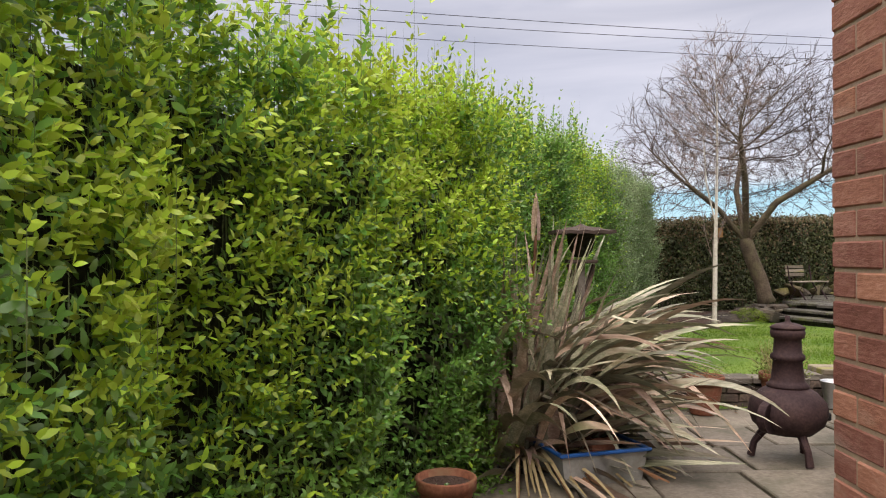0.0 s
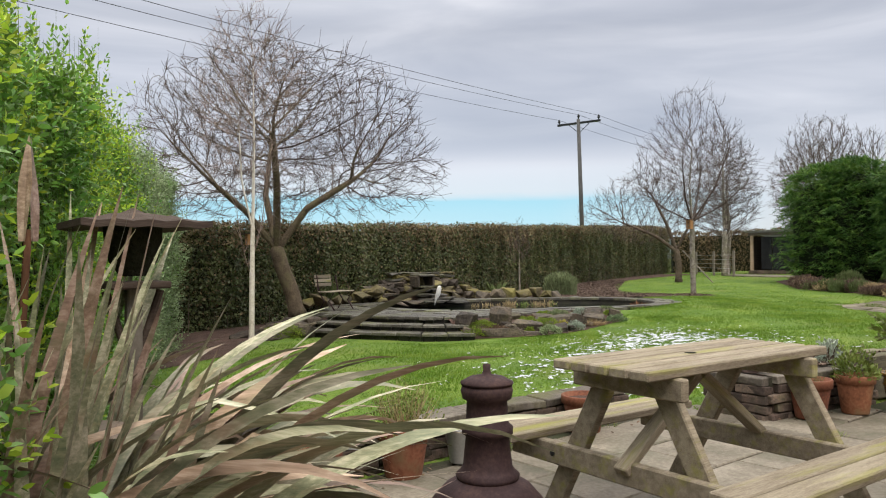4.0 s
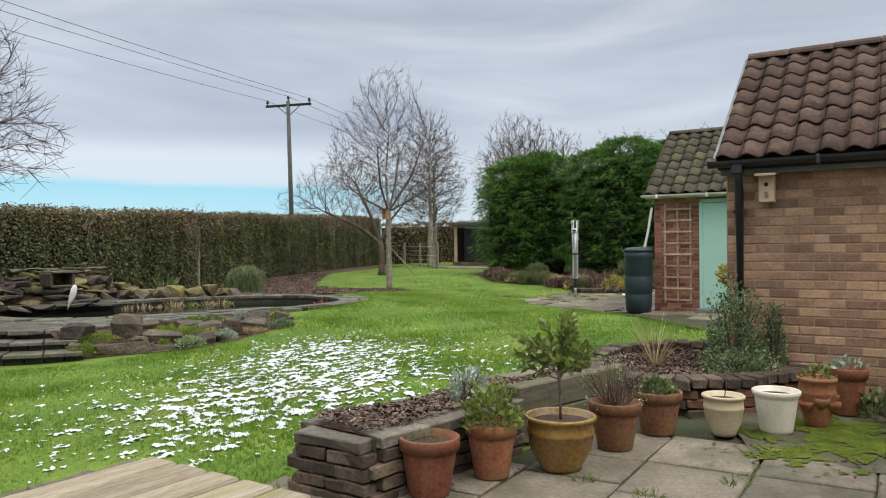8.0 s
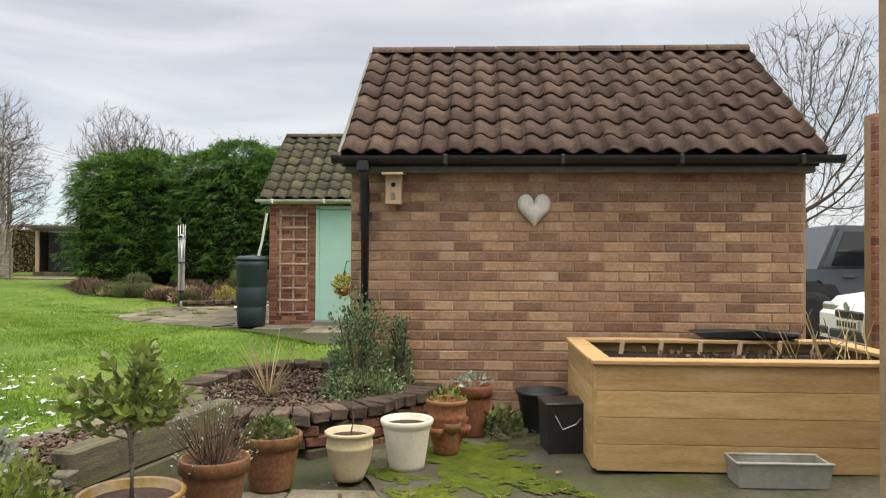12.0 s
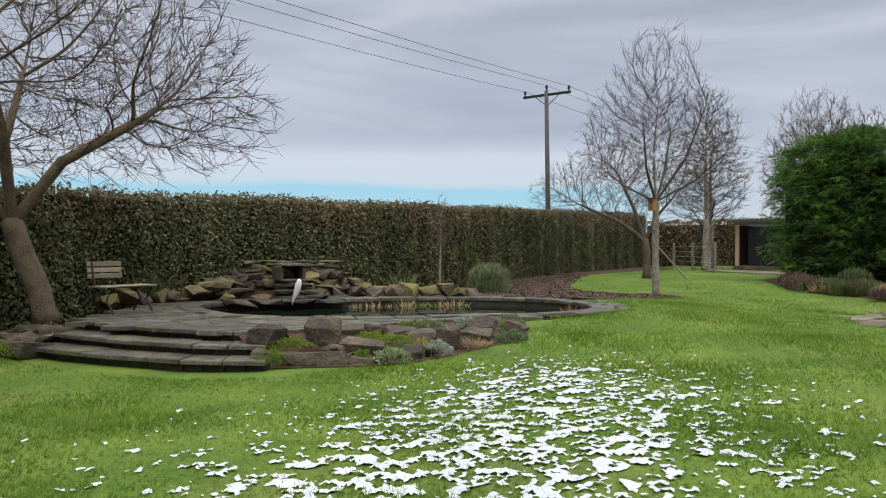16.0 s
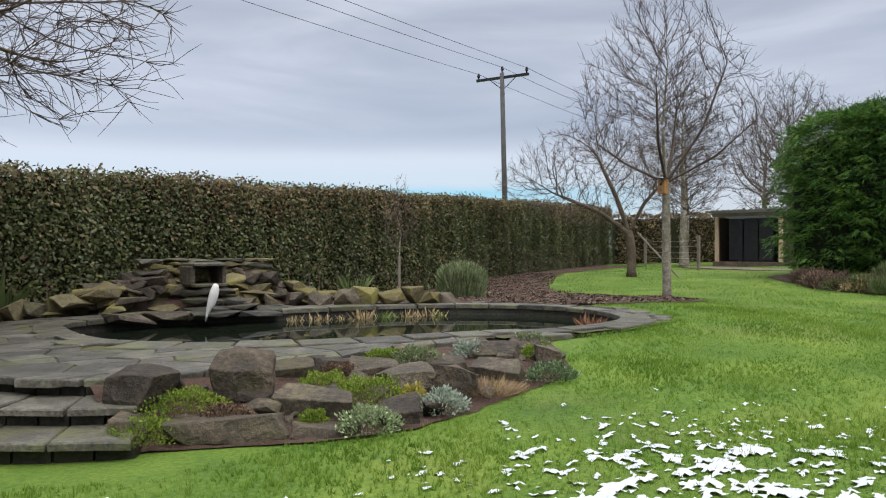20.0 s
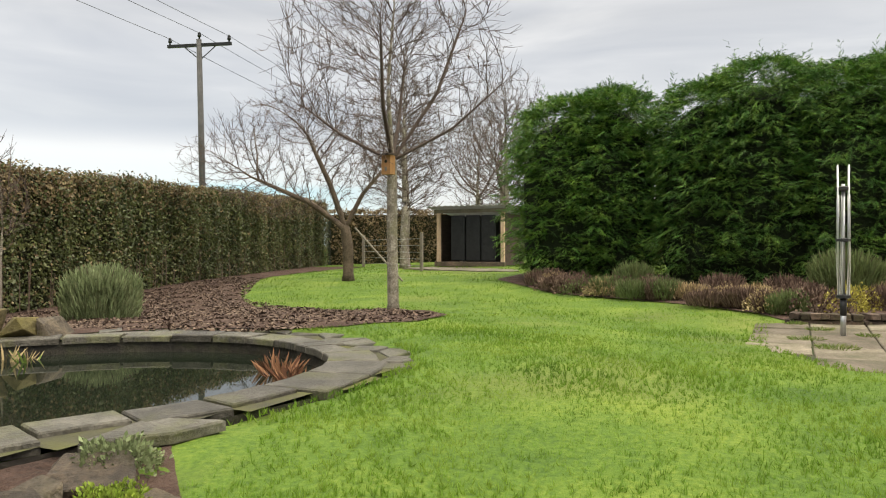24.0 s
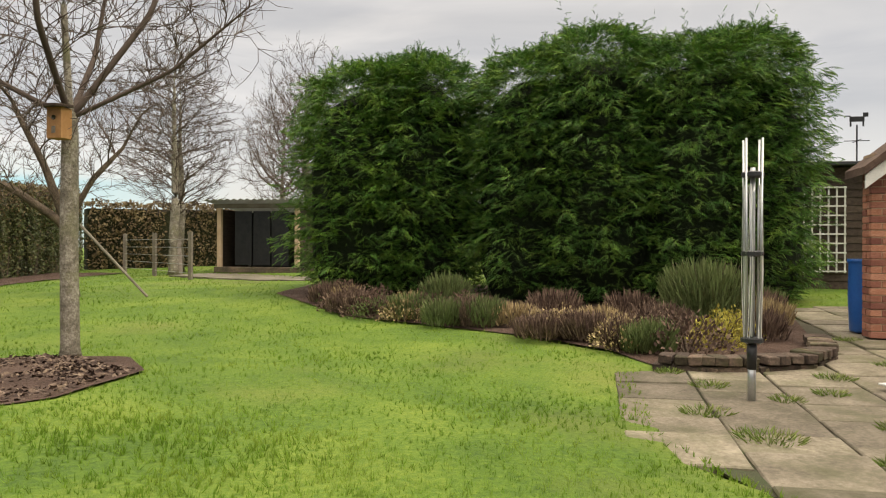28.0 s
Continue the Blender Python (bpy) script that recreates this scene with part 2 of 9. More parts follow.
M["brick_old"] = mixed("weathered_brick", [(0.032, 0.025, 0.021), (0.075, 0.056, 0.045), (0.165, 0.115, 0.09)], 3.0, 36, 0.9, bump=0.8, dist=0.012, vary=0.4, stain=(0.07, 0.075, 0.03), stain_scale=2.5, stain_at=(0.52, 0.75))
M["brick_dull"] = mixed("dull_red_brick", [(0.07, 0.032, 0.023), (0.135, 0.06, 0.04), (0.20, 0.10, 0.07)], 3.0, 36, 0.9, bump=0.8, dist=0.012, vary=0.35, stain=(0.06, 0.055, 0.035), stain_scale=2.5, stain_at=(0.52, 0.75))
M["mortar"] = mixed("mortar", [(0.26, 0.175, 0.12), (0.40, 0.295, 0.215)], 4, 60, 0.95, bump=0.5, dist=0.005)
M["tile"] = mixed("roof_tile", [(0.04, 0.025, 0.02), (0.08, 0.05, 0.04), (0.13, 0.088, 0.068)], 3.0, 30, 0.85, bump=0.6, dist=0.008, vary=0.22, stain=(0.18, 0.135, 0.095), stain_scale=4.0, stain_at=(0.56, 0.8))
M["tile_moss"] = mixed("mossy_roof_tile", [(0.035, 0.031, 0.024), (0.075, 0.067, 0.048), (0.125, 0.112, 0.075)], 3.0, 30, 0.9, bump=0.8, dist=0.015, vary=0.28, stain=(0.10, 0.105, 0.04), stain_scale=3.0, stain_at=(0.54, 0.74))
M["black_plastic"] = mixed("black_plastic", [(0.012, 0.013, 0.016), (0.026, 0.028, 0.033)], 5, 60, 0.42, spec=0.5, bump=0.1)
M["butt"] = mixed("dark_green_plastic", [(0.012, 0.024, 0.032), (0.024, 0.042, 0.052)], 4, 50, 0.5, spec=0.4, bump=0.15)
M["white_paint"] = mixed("white_paint", [(0.55, 0.55, 0.53), (0.74, 0.74, 0.72)], 5, 50, 0.55, bump=0.15, stain=(0.4, 0.39, 0.35), stain_scale=3)
M["mint"] = mixed("mint_paint", [(0.34, 0.56, 0.50), (0.40, 0.63, 0.56)], 2, 30, 0.5, bump=0.1)
M["terracotta"] = mixed("terracotta", [(0.11, 0.042, 0.024), (0.21, 0.08, 0.042), (0.30, 0.13, 0.075)], 5, 40, 0.8, bump=0.25, dist=0.004, vary=0.2, stain=(0.12, 0.095, 0.045), stain_scale=5, stain_at=(0.5, 0.75))
M["pole_wood"] = mixed("tarred_pole", [(0.05, 0.05, 0.052), (0.11, 0.108, 0.108)], 3, 30, 0.85, bump=0.4)
M["gravel"] = mixed("gravel_drive", [(0.12, 0.11, 0.095), (0.22, 0.20, 0.175), (0.33, 0.31, 0.275)], 2.0, 60, 0.9, bump=0.9, dist=0.02)
M["glaze"] = mixed("mustard_glaze", [(0.13, 0.07, 0.018), (0.22, 0.125, 0.03), (0.29, 0.185, 0.055)], 5, 40, 0.25, spec=0.6, bump=0.1, stain=(0.10, 0.12, 0.015), stain_scale=3.5, stain_at=(0.5, 0.75))
M["terracotta_dark"] = mixed("stained_terracotta", [(0.075, 0.034, 0.02), (0.15, 0.068, 0.036), (0.225, 0.115, 0.06)], 5, 40, 0.8, bump=0.25, dist=0.004, vary=0.2, stain=(0.10, 0.09, 0.035), stain_scale=5, stain_at=(0.46, 0.7))
M["cream"] = mixed("cream_glaze", [(0.42, 0.36, 0.24), (0.58, 0.50, 0.36)], 4, 40, 0.45, bump=0.15, stain=(0.30, 0.24, 0.13), stain_scale=4)
M["whitepot"] = mixed("white_glaze", [(0.55, 0.52, 0.45), (0.68, 0.65, 0.58)], 4, 40, 0.45, bump=0.15, stain=(0.38, 0.33, 0.22), stain_scale=4)
M["iron"] = mixed("cast_iron", [(0.022, 0.012, 0.014), (0.045, 0.026, 0.028), (0.085, 0.05, 0.045)], 6, 60, 0.72, metal=0.3, bump=0.3, dist=0.003)
M["zinc"] = mixed("galvanised_steel", [(0.42, 0.44, 0.46), (0.6, 0.62, 0.64)], 8, 50, 0.42, metal=0.9, bump=0.1)
M["alu"] = mixed("aluminium_tube", [(0.42, 0.44, 0.46), (0.58, 0.60, 0.62)], 8, 60, 0.36, metal=0.85, bump=0.05)
M["weathered"] = mixed("weathered_timber", [(0.13, 0.105, 0.075), (0.25, 0.21, 0.155), (0.37, 0.325, 0.25)], 3, 30, 0.85, bump=0.5, dist=0.004, vary=0.15, stretch=(1, 9, 9), stain=(0.27, 0.27, 0.05), stain_scale=1.3, stain_at=(0.52, 0.75))
M["pine"] = mixed("new_pine", [(0.33, 0.20, 0.085), (0.45, 0.30, 0.14), (0.54, 0.385, 0.21)], 2.5, 26, 0.7, bump=0.3, dist=0.003, vary=0.12, stretch=(9, 1, 9))
M["dark_timber"] = mixed("dark_timber", [(0.03, 0.02, 0.016), (0.06, 0.042, 0.033), (0.09, 0.066, 0.054)], 2.5, 26, 0.85, bump=0.5, dist=0.005, vary=0.2, stretch=(1, 6, 9))
M["grey_timber"] = mixed("grey_timber", [(0.12, 0.105, 0.085), (0.20, 0.175, 0.145), (0.28, 0.25, 0.21)], 3, 30, 0.85, bump=0.5, dist=0.005, vary=0.2)
M["sleeper"] = mixed("damp_sleeper", [(0.045, 0.04, 0.028), (0.10, 0.09, 0.065), (0.19, 0.17, 0.125)], 3, 30, 0.85, bump=0.6, dist=0.006, vary=0.2, stretch=(1, 7, 7), stain=(0.09, 0.10, 0.035), stain_scale=1.5, stain_at=(0.5, 0.72))
M["orange_wood"] = mixed("cedar_wood", [(0.30, 0.15, 0.055), (0.42, 0.23, 0.10)], 6, 40, 0.7, bump=0.3, dist=0.003)
M["pale_wood"] = mixed("pale_wood", [(0.42, 0.30, 0.19), (0.55, 0.42, 0.30)], 6, 40, 0.7, bump=0.3, dist=0.003)
M["old_trellis"] = mixed("old_trellis", [(0.24, 0.155, 0.115), (0.38, 0.275, 0.21), (0.50, 0.385, 0.31)], 9, 40, 0.85, bump=0.3, dist=0.003, vary=0.25)
M["bark"] = mixed("grey_bark", [(0.075, 0.064, 0.05), (0.19, 0.17, 0.135), (0.42, 0.39, 0.33)], 8, 40, 0.9, bump=0.9, dist=0.02, stain=(0.17, 0.17, 0.09), stain_scale=3)
M["bark_dark"] = mixed("brown_bark", [(0.045, 0.034, 0.026), (0.10, 0.075, 0.055), (0.17, 0.13, 0.095)], 5, 40, 0.9, bump=0.9, dist=0.02)
M["bark_mossy"] = mixed("mossy_brown_bark", [(0.06, 0.045, 0.03), (0.12, 0.09, 0.06), (0.20, 0.15, 0.10)], 5, 40, 0.9, bump=0.9, dist=0.02, stain=(0.14, 0.13, 0.06), stain_scale=2.5, stain_at=(0.5, 0.75))
M["birch"] = mixed("birch_bark", [(0.30, 0.25, 0.20), (0.55, 0.50, 0.43), (0.68, 0.64, 0.58)], 4, 30, 0.8, bump=0.4, dist=0.01)
M["birch_twig"] = mixed("birch_twig", [(0.17, 0.12, 0.10), (0.29, 0.22, 0.19)], 2, 10, 0.9, bump=0, island=0.3)
M["twig"] = mixed("bare_twig", [(0.075, 0.055, 0.045), (0.13, 0.10, 0.085)], 2, 10, 0.9, bump=0, island=0.3)
M["privet"] = mixed("privet_leaf", [(0.24, 0.38, 0.03), (0.38, 0.53, 0.045), (0.57, 0.65, 0.085)], 1.1, 8, 0.38, spec=0.45, bump=0, island=0.4, through=0.42)
M["privet_mid"] = mixed("mid_privet_leaf", [(0.075, 0.18, 0.04), (0.15, 0.30, 0.055), (0.27, 0.42, 0.07)], 1.1, 8, 0.32, spec=0.55, bump=0, island=0.45, through=0.4)
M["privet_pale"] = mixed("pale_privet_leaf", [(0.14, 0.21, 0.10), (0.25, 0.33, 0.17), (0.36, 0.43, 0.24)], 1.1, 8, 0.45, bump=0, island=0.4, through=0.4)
M["hedge_leaf"] = mixed("hedge_leaf", [(0.032, 0.047, 0.016), (0.072, 0.09, 0.03), (0.14, 0.15, 0.055)], 1.6, 5, 0.42, spec=0.4, bump=0, island=0.38, through=0.2)
M["hedge_brown"] = mixed("brown_hedge_leaf", [(0.085, 0.06, 0.03), (0.16, 0.115, 0.06), (0.27, 0.21, 0.12)], 1.6, 5, 0.6, bump=0, island=0.38, through=0.2)
M["conifer"] = mixed("conifer_spray", [(0.009, 0.036, 0.009), (0.055, 0.135, 0.022), (0.20, 0.31, 0.05)], 3.2, 9, 0.55, bump=0, island=0.6, through=0.18)
M["conifer_light"] = mixed("pale_conifer_spray", [(0.011, 0.04, 0.007), (0.055, 0.135, 0.016), (0.19, 0.30, 0.04)], 3.2, 9, 0.55, bump=0, island=0.6, through=0.18)
# near-black shade colour for hedge insides, spout and holes; also the black feeder
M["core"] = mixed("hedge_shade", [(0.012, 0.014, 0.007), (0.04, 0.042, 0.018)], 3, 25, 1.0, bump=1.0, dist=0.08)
# near-black green that paints the shade inside the conifers
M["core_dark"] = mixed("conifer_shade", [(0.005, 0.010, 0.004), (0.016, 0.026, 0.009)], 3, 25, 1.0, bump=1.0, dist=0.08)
M["rosemary"] = mixed("rosemary_leaf", [(0.06, 0.085, 0.032), (0.115, 0.15, 0.055), (0.17, 0.205, 0.08)], 3, 20, 0.7, bump=0, island=0.4, through=0.2)
M["weed"] = mixed("weed_blade", [(0.06, 0.11, 0.02), (0.13, 0.19, 0.04), (0.24, 0.26, 0.09)], 3, 20, 0.7, bump=0, island=0.4, through=0.3)
M["heather"] = mixed("dead_heather", [(0.055, 0.034, 0.028), (0.12, 0.078, 0.06), (0.21, 0.15, 0.11)], 3, 20, 0.9, bump=0, island=0.5)
M["lime"] = mixed("lime_cushion", [(0.09, 0.15, 0.018), (0.17, 0.24, 0.03), (0.26, 0.31, 0.045)], 3, 20, 0.8, bump=0, island=0.4, through=0.2)
M["silver"] = mixed("silver_leaf", [(0.22, 0.27, 0.21), (0.38, 0.43, 0.36)], 3, 20, 0.8, bump=0, island=0.3, through=0.2)
M["sage"] = mixed("sage_leaf", [(0.085, 0.115, 0.05), (0.17, 0.21, 0.10), (0.29, 0.33, 0.18)], 3, 20, 0.7, bump=0, island=0.4, through=0.2)
M["euonymus"] = mixed("euonymus_leaf", [(0.03, 0.07, 0.028), (0.085, 0.15, 0.06), (0.40, 0.43, 0.28)], 40, 90, 0.5, bump=0, island=0.4, through=0.2)
M["euonymus_pale"] = mixed("pale_euonymus_leaf", [(0.06, 0.11, 0.045), (0.20, 0.27, 0.12), (0.55, 0.56, 0.40)], 40, 90, 0.5, bump=0, island=0.4, through=0.2)
M["yellow_leaf"] = mixed("yellow_variegated_leaf", [(0.24, 0.22, 0.03), (0.45, 0.40, 0.10)], 3, 20, 0.7, bump=0, island=0.4, through=0.25)
M["bay"] = mixed("bay_leaf", [(0.08, 0.12, 0.025), (0.16, 0.21, 0.045), (0.27, 0.31, 0.09)], 3, 20, 0.36, spec=0.5, bump=0, island=0.4, through=0.35)
M["flax"] = mixed("flax_leaf", [(0.085, 0.105, 0.058), (0.23, 0.23, 0.145), (0.52, 0.47, 0.36)], 2.0, 14, 0.4, spec=0.5, bump=0.25, dist=0.003, vary=0.5, stretch=(0.35, 7, 7), stain=(0.24, 0.14, 0.095), stain_scale=1.1, stain_at=(0.54, 0.74))
M["flax_bronze"] = mixed("bronze_flax_leaf", [(0.15, 0.095, 0.068), (0.34, 0.23, 0.17), (0.60, 0.47, 0.38)], 2.0, 14, 0.4, spec=0.5, bump=0.25, dist=0.003, vary=0.5, stretch=(0.35, 7, 7), stain=(0.16, 0.16, 0.085), stain_scale=1.1, stain_at=(0.5, 0.7))
M["straw"] = mixed("dead_straw", [(0.24, 0.17, 0.085), (0.42, 0.33, 0.19)], 3, 20, 0.9, bump=0, island=0.4)
M["dead_leaf"] = mixed("dead_leaf", [(0.05, 0.03, 0.02), (0.12, 0.075, 0.05), (0.26, 0.18, 0.12)], 3, 20, 0.9, bump=0, island=0.7)
M["rust_stem"] = mixed("rusty_stem", [(0.11, 0.05, 0.028), (0.22, 0.11, 0.06)], 3, 20, 0.9, bump=0, island=0.35)
M["blue"] = mixed("blue_plastic", [(0.008, 0.075, 0.30), (0.015, 0.11, 0.38)], 3, 30, 0.4, spec=0.5, bump=0.1)
M["heart"] = mixed("white_mosaic", [(0.5, 0.48, 0.44), (0.72, 0.70, 0.66)], 12, 70, 0.5, bump=0.9, dist=0.01, bump_scale=70)
M["steel_dark"] = mixed("dark_steel", [(0.02, 0.021, 0.023), (0.04, 0.042, 0.045)], 5, 40, 0.5, metal=0.6, bump=0.1)
M["truck"] = mixed("grey_car_paint", [(0.10, 0.115, 0.135), (0.13, 0.145, 0.165)], 1, 40, 0.25, metal=0.5, spec=0.6, bump=0)
M["carwhite"] = mixed("white_car_paint", [(0.66, 0.67, 0.69), (0.72, 0.73, 0.75)], 1, 40, 0.22, spec=0.6, bump=0)
M["tyre"] = mixed("tyre_rubber", [(0.014, 0.014, 0.015), (0.028, 0.028, 0.03)], 5, 40, 0.85, bump=0.2)
M["glass_dark"] = mixed("dark_glass", [(0.01, 0.012, 0.014), (0.016, 0.018, 0.02)], 2, 20, 0.06, spec=0.8, bump=0)
M["greyboard"] = mixed("grey_plastic", [(0.12, 0.125, 0.12), (0.21, 0.215, 0.205)], 4, 40, 0.7, bump=0.2)


def water_material():
    m, nt, b = material("pond_water", 0.02, 0, 0.5)
    b.inputs["Base Color"].default_value = (0.010, 0.014, 0.009, 1)
    b.inputs["IOR"].default_value = 1.33
    n, bp = nt.nodes.new("ShaderNodeTexNoise"), nt.nodes.new("ShaderNodeBump")
    n.inputs["Scale"].default_value = 5
    bp.inputs["Strength"].default_value, bp.inputs["Distance"].default_value = 0.03, 0.01
    nt.links.new(n.outputs[0], bp.inputs["Height"])
    nt.links.new(bp.outputs[0], b.inputs["Normal"])
    return m


M["water"] = water_material()


# ---- mesh helpers ----
rng = np.random.default_rng(7)


def ground_z(x, y):
    """The garden rises gently towards the far end."""
    s = min(1.0, max(0.0, (x + 0.5 * y - 26.0) / 7.0))
    r = min(1.0, max(0.0, 1.6 - math.hypot((x - 13.6) / 3.4, (y - 11.2) / 3.9)))
    drive = 0.26 * min(1.0, max(0.0, (-y - 2.4) / 2.5)) * min(1.0, max(0.0, (x - 6.5) / 6.0))
    dip = drive + 0.085 * math.exp(-((x - 7.0) ** 2 + (y - 9.0) ** 2) / 7.0) + 0.06 * math.exp(-((x - 18.0) ** 2 + (y - 6.0) ** 2) / 9.0)
    return -0.145 + 0.0208 * x - 0.0135 * y + 0.17 * s * s * (3 - 2 * s) + 0.16 * r - dip


def mesh_from(name, verts, faces):
    """A mesh from arrays; all faces have the same number of corners."""
    verts, faces = np.asarray(verts, np.float32), np.asarray(faces, np.int32)
    me = bpy.data.meshes.new(name)
    me.vertices.add(len(verts))
    me.vertices.foreach_set("co", verts.ravel())
    n, k = faces.shape
    me.loops.add(n * k)
    me.loops.foreach_set("vertex_index", faces.ravel())
    me.polygons.add(n)
    me.polygons.foreach_set("loop_start", np.arange(0, n * k, k, dtype=np.int32))
    me.polygons.foreach_set("loop_total", np.full(n, k, np.int32))
    me.update(calc_edges=True)
    return me


def finish(bm, name, smooth=False):
    me = bpy.data.meshes.new(name)
    bm.normal_update()
    bm.to_mesh(me)
    bm.free()
    if smooth:
        me.polygons.foreach_set("use_smooth", [True] * len(me.polygons))
    return me


def part(name, shape, mat, parent=None, label="", smooth=False, at=None):
    """Links a bmesh or a mesh as one object under a thing or a part."""
    me = finish(shape, name, smooth) if isinstance(shape, bmesh.types.BMesh) else shape
    if not me.materials:
        me.materials.append(M[mat] if isinstance(mat, str) else mat)
    ob = new(name, me)
    if at is not None:
        ob.matrix_basis = at
    if parent is not None:
        ob.parent = parent
    if label:
        ob["label"] = label
    return ob


def thing(name, m, label, category, group="", kind=""):
    ob = new(name)
    ob.empty_display_size = 0.1
    ob.matrix_basis = m
    return tagged(ob, label, category, group, kind)


def box(bm, cx, cy, cz, sx, sy, sz, m=None, bevel=0.0):
    """A box by centre and size, with softened edges."""
    r = bmesh.ops.create_cube(bm, size=1.0, matrix=(m or Matrix()) @ Matrix.Translation((cx, cy, cz)) @ Matrix.Diagonal((sx, sy, sz, 1)))
    if bevel:
        es = {e for v in r["verts"] for e in v.link_edges}
        bmesh.ops.bevel(bm, geom=list(es), offset=bevel, segments=1, affect="EDGES")
    return bm


def boxed(cx, cy, cz, sx, sy, sz, m=None, bevel=0.004):
    return box(bmesh.new(), cx, cy, cz, sx, sy, sz, m, bevel)


def lathe(profile, seg=28, bm=None, m=None):
    """A turned body from (radius, height) pairs."""
    bm = bm or bmesh.new()
    m = m or Matrix()
    rings = []
    for r, z in profile:
        rings.append([bm.verts.new(m @ Vector((r * math.cos(2 * math.pi * k / seg), r * math.sin(2 * math.pi * k / seg), z))) for k in range(seg)])
    for a, b in zip(rings, rings[1:]):
        for k in range(seg):
            bm.faces.new((a[k], a[(k + 1) % seg], b[(k + 1) % seg], b[k]))
    if profile[0][0] > 1e-4:
        bm.faces.new(rings[0][::-1])
    if profile[-1][0] > 1e-4:
        bm.faces.new(rings[-1])
    return bm


def rod(bm, a, b, r, r2=None, seg=8):
    a, b = Vector(a), Vector(b)
    d = b - a
    m = Matrix.Translation(a) @ d.to_track_quat("Z", "Y").to_matrix().to_4x4()
    return lathe([(r, 0), (r2 if r2 is not None else r, d.length)], seg, bm, m)


def tube(points, radii, seg=6, bm=None):
    """A tapered tube along a line of points."""
    bm = bm or bmesh.new()
    pts = [Vector(p) for p in points]
    rings = []
    for k, p in enumerate(pts):
        d = (pts[min(k + 1, len(pts) - 1)] - pts[max(k - 1, 0)]).normalized()
        q = d.to_track_quat("Z", "Y")
        r = radii[k] if hasattr(radii, "__len__") else radii
        rings.append([bm.verts.new(p + q @ Vector((r * math.cos(2 * math.pi * j / seg), r * math.sin(2 * math.pi * j / seg), 0))) for j in range(seg)])
    for a, b in zip(rings, rings[1:]):
        for j in range(seg):
            bm.faces.new((a[j], a[(j + 1) % seg], b[(j + 1) % seg], b[j]))
    bm.faces.new(rings[0][::-1])
    bm.faces.new(rings[-1])
    return bm


def inside(x, y, poly):
    hit = False
    for (x0, y0), (x1, y1) in zip(poly, poly[1:] + poly[:1]):
        if (y0 > y) != (y1 > y) and x < (x1 - x0) * (y - y0) / (y1 - y0) + x0:
            hit = not hit
    return hit


def inside_many(xs, ys, poly):
    hit = np.zeros(len(xs), bool)
    for (x0, y0), (x1, y1) in zip(poly, poly[1:] + poly[:1]):
        if y0 != y1:
            hit ^= ((y0 > ys) != (y1 > ys)) & (xs < (x1 - x0) * (ys - y0) / (y1 - y0) + x0)
    return hit


def smooth_loop(poly, n=6):
    """A closed line, rounded by a Catmull-Rom spline."""
    out = []
    k = len(poly)
    for i in range(k):
        p = [Vector((*poly[(i + j - 1) % k], 0)) for j in range(4)]
        for s in range(n):
            t = s / n
            q = 0.5 * (2 * p[1] + (p[2] - p[0]) * t + (2 * p[0] - 5 * p[1] + 4 * p[2] - p[3]) * t * t + (3 * p[1] - p[0] - 3 * p[2] + p[3]) * t * t * t)
            out.append((q.x, q.y))
    return out


def ground_many(x, y):
    s = np.clip((x + 0.5 * y - 26.0) / 7.0, 0, 1)
    r = np.clip(1.6 - np.hypot((x - 13.6) / 3.4, (y - 11.2) / 3.9), 0, 1)
    dip = 0.26 * np.clip((-y - 2.4) / 2.5, 0, 1) * np.clip((x - 6.5) / 6.0, 0, 1) + 0.085 * np.exp(-((x - 7.0) ** 2 + (y - 9.0) ** 2) / 7.0) + 0.06 * np.exp(-((x - 18.0) ** 2 + (y - 6.0) ** 2) / 9.0)
    return -0.145 + 0.0208 * x - 0.0135 * y + 0.17 * s * s * (3 - 2 * s) + 0.16 * r - dip


def turns(n, normals=None, tilt=1.0, seed=0):
    """Random turn matrices; with normals, the z axis leans to the normal."""
    g = np.random.default_rng(seed)
    z = g.normal(size=(n, 3))
    if normals is not None:
        z = np.asarray(normals) + tilt * z * 0.6
    z /= np.linalg.norm(z, axis=1, keepdims=True)
    x = np.cross(z, g.normal(size=(n, 3)))
    x /= np.linalg.norm(x, axis=1, keepdims=True)
    y = np.cross(z, x)
    return np.stack([x, y, z], -1)


def scattered(name, tv, tf, places, rots, sizes):
    """One mesh of many copies of a small template."""
    tv, tf = np.asarray(tv, float), np.asarray(tf, int)
    n, k = len(places), len(tv)
    v = np.einsum("nij,kj->nki", rots, tv) * np.asarray(sizes).reshape(n, 1, -1) + np.asarray(places)[:, None]
    f = tf[None] + (np.arange(n) * k)[:, None, None]
    return mesh_from(name, v.reshape(-1, 3), f.reshape(-1, tf.shape[1]))


# leaf templates: x across, y along, z out of the leaf
LEAF_V = [(0, 0, 0), (-0.2, 0.3, 0.05), (0.2, 0.3, 0.02), (-0.18, 0.66, 0.04), (0.18, 0.66, 0.01), (0, 1, -0.09)]
LEAF_F = [(0, 2, 1), (1, 2, 4), (1, 4, 3), (3, 4, 5)]
SMALL_V = [(0, 0, 0), (-0.3, 0.5, 0.05), (0.3, 0.5, 0.05), (0, 1, -0.05)]
SMALL_F = [(0, 2, 1), (1, 2, 3)]

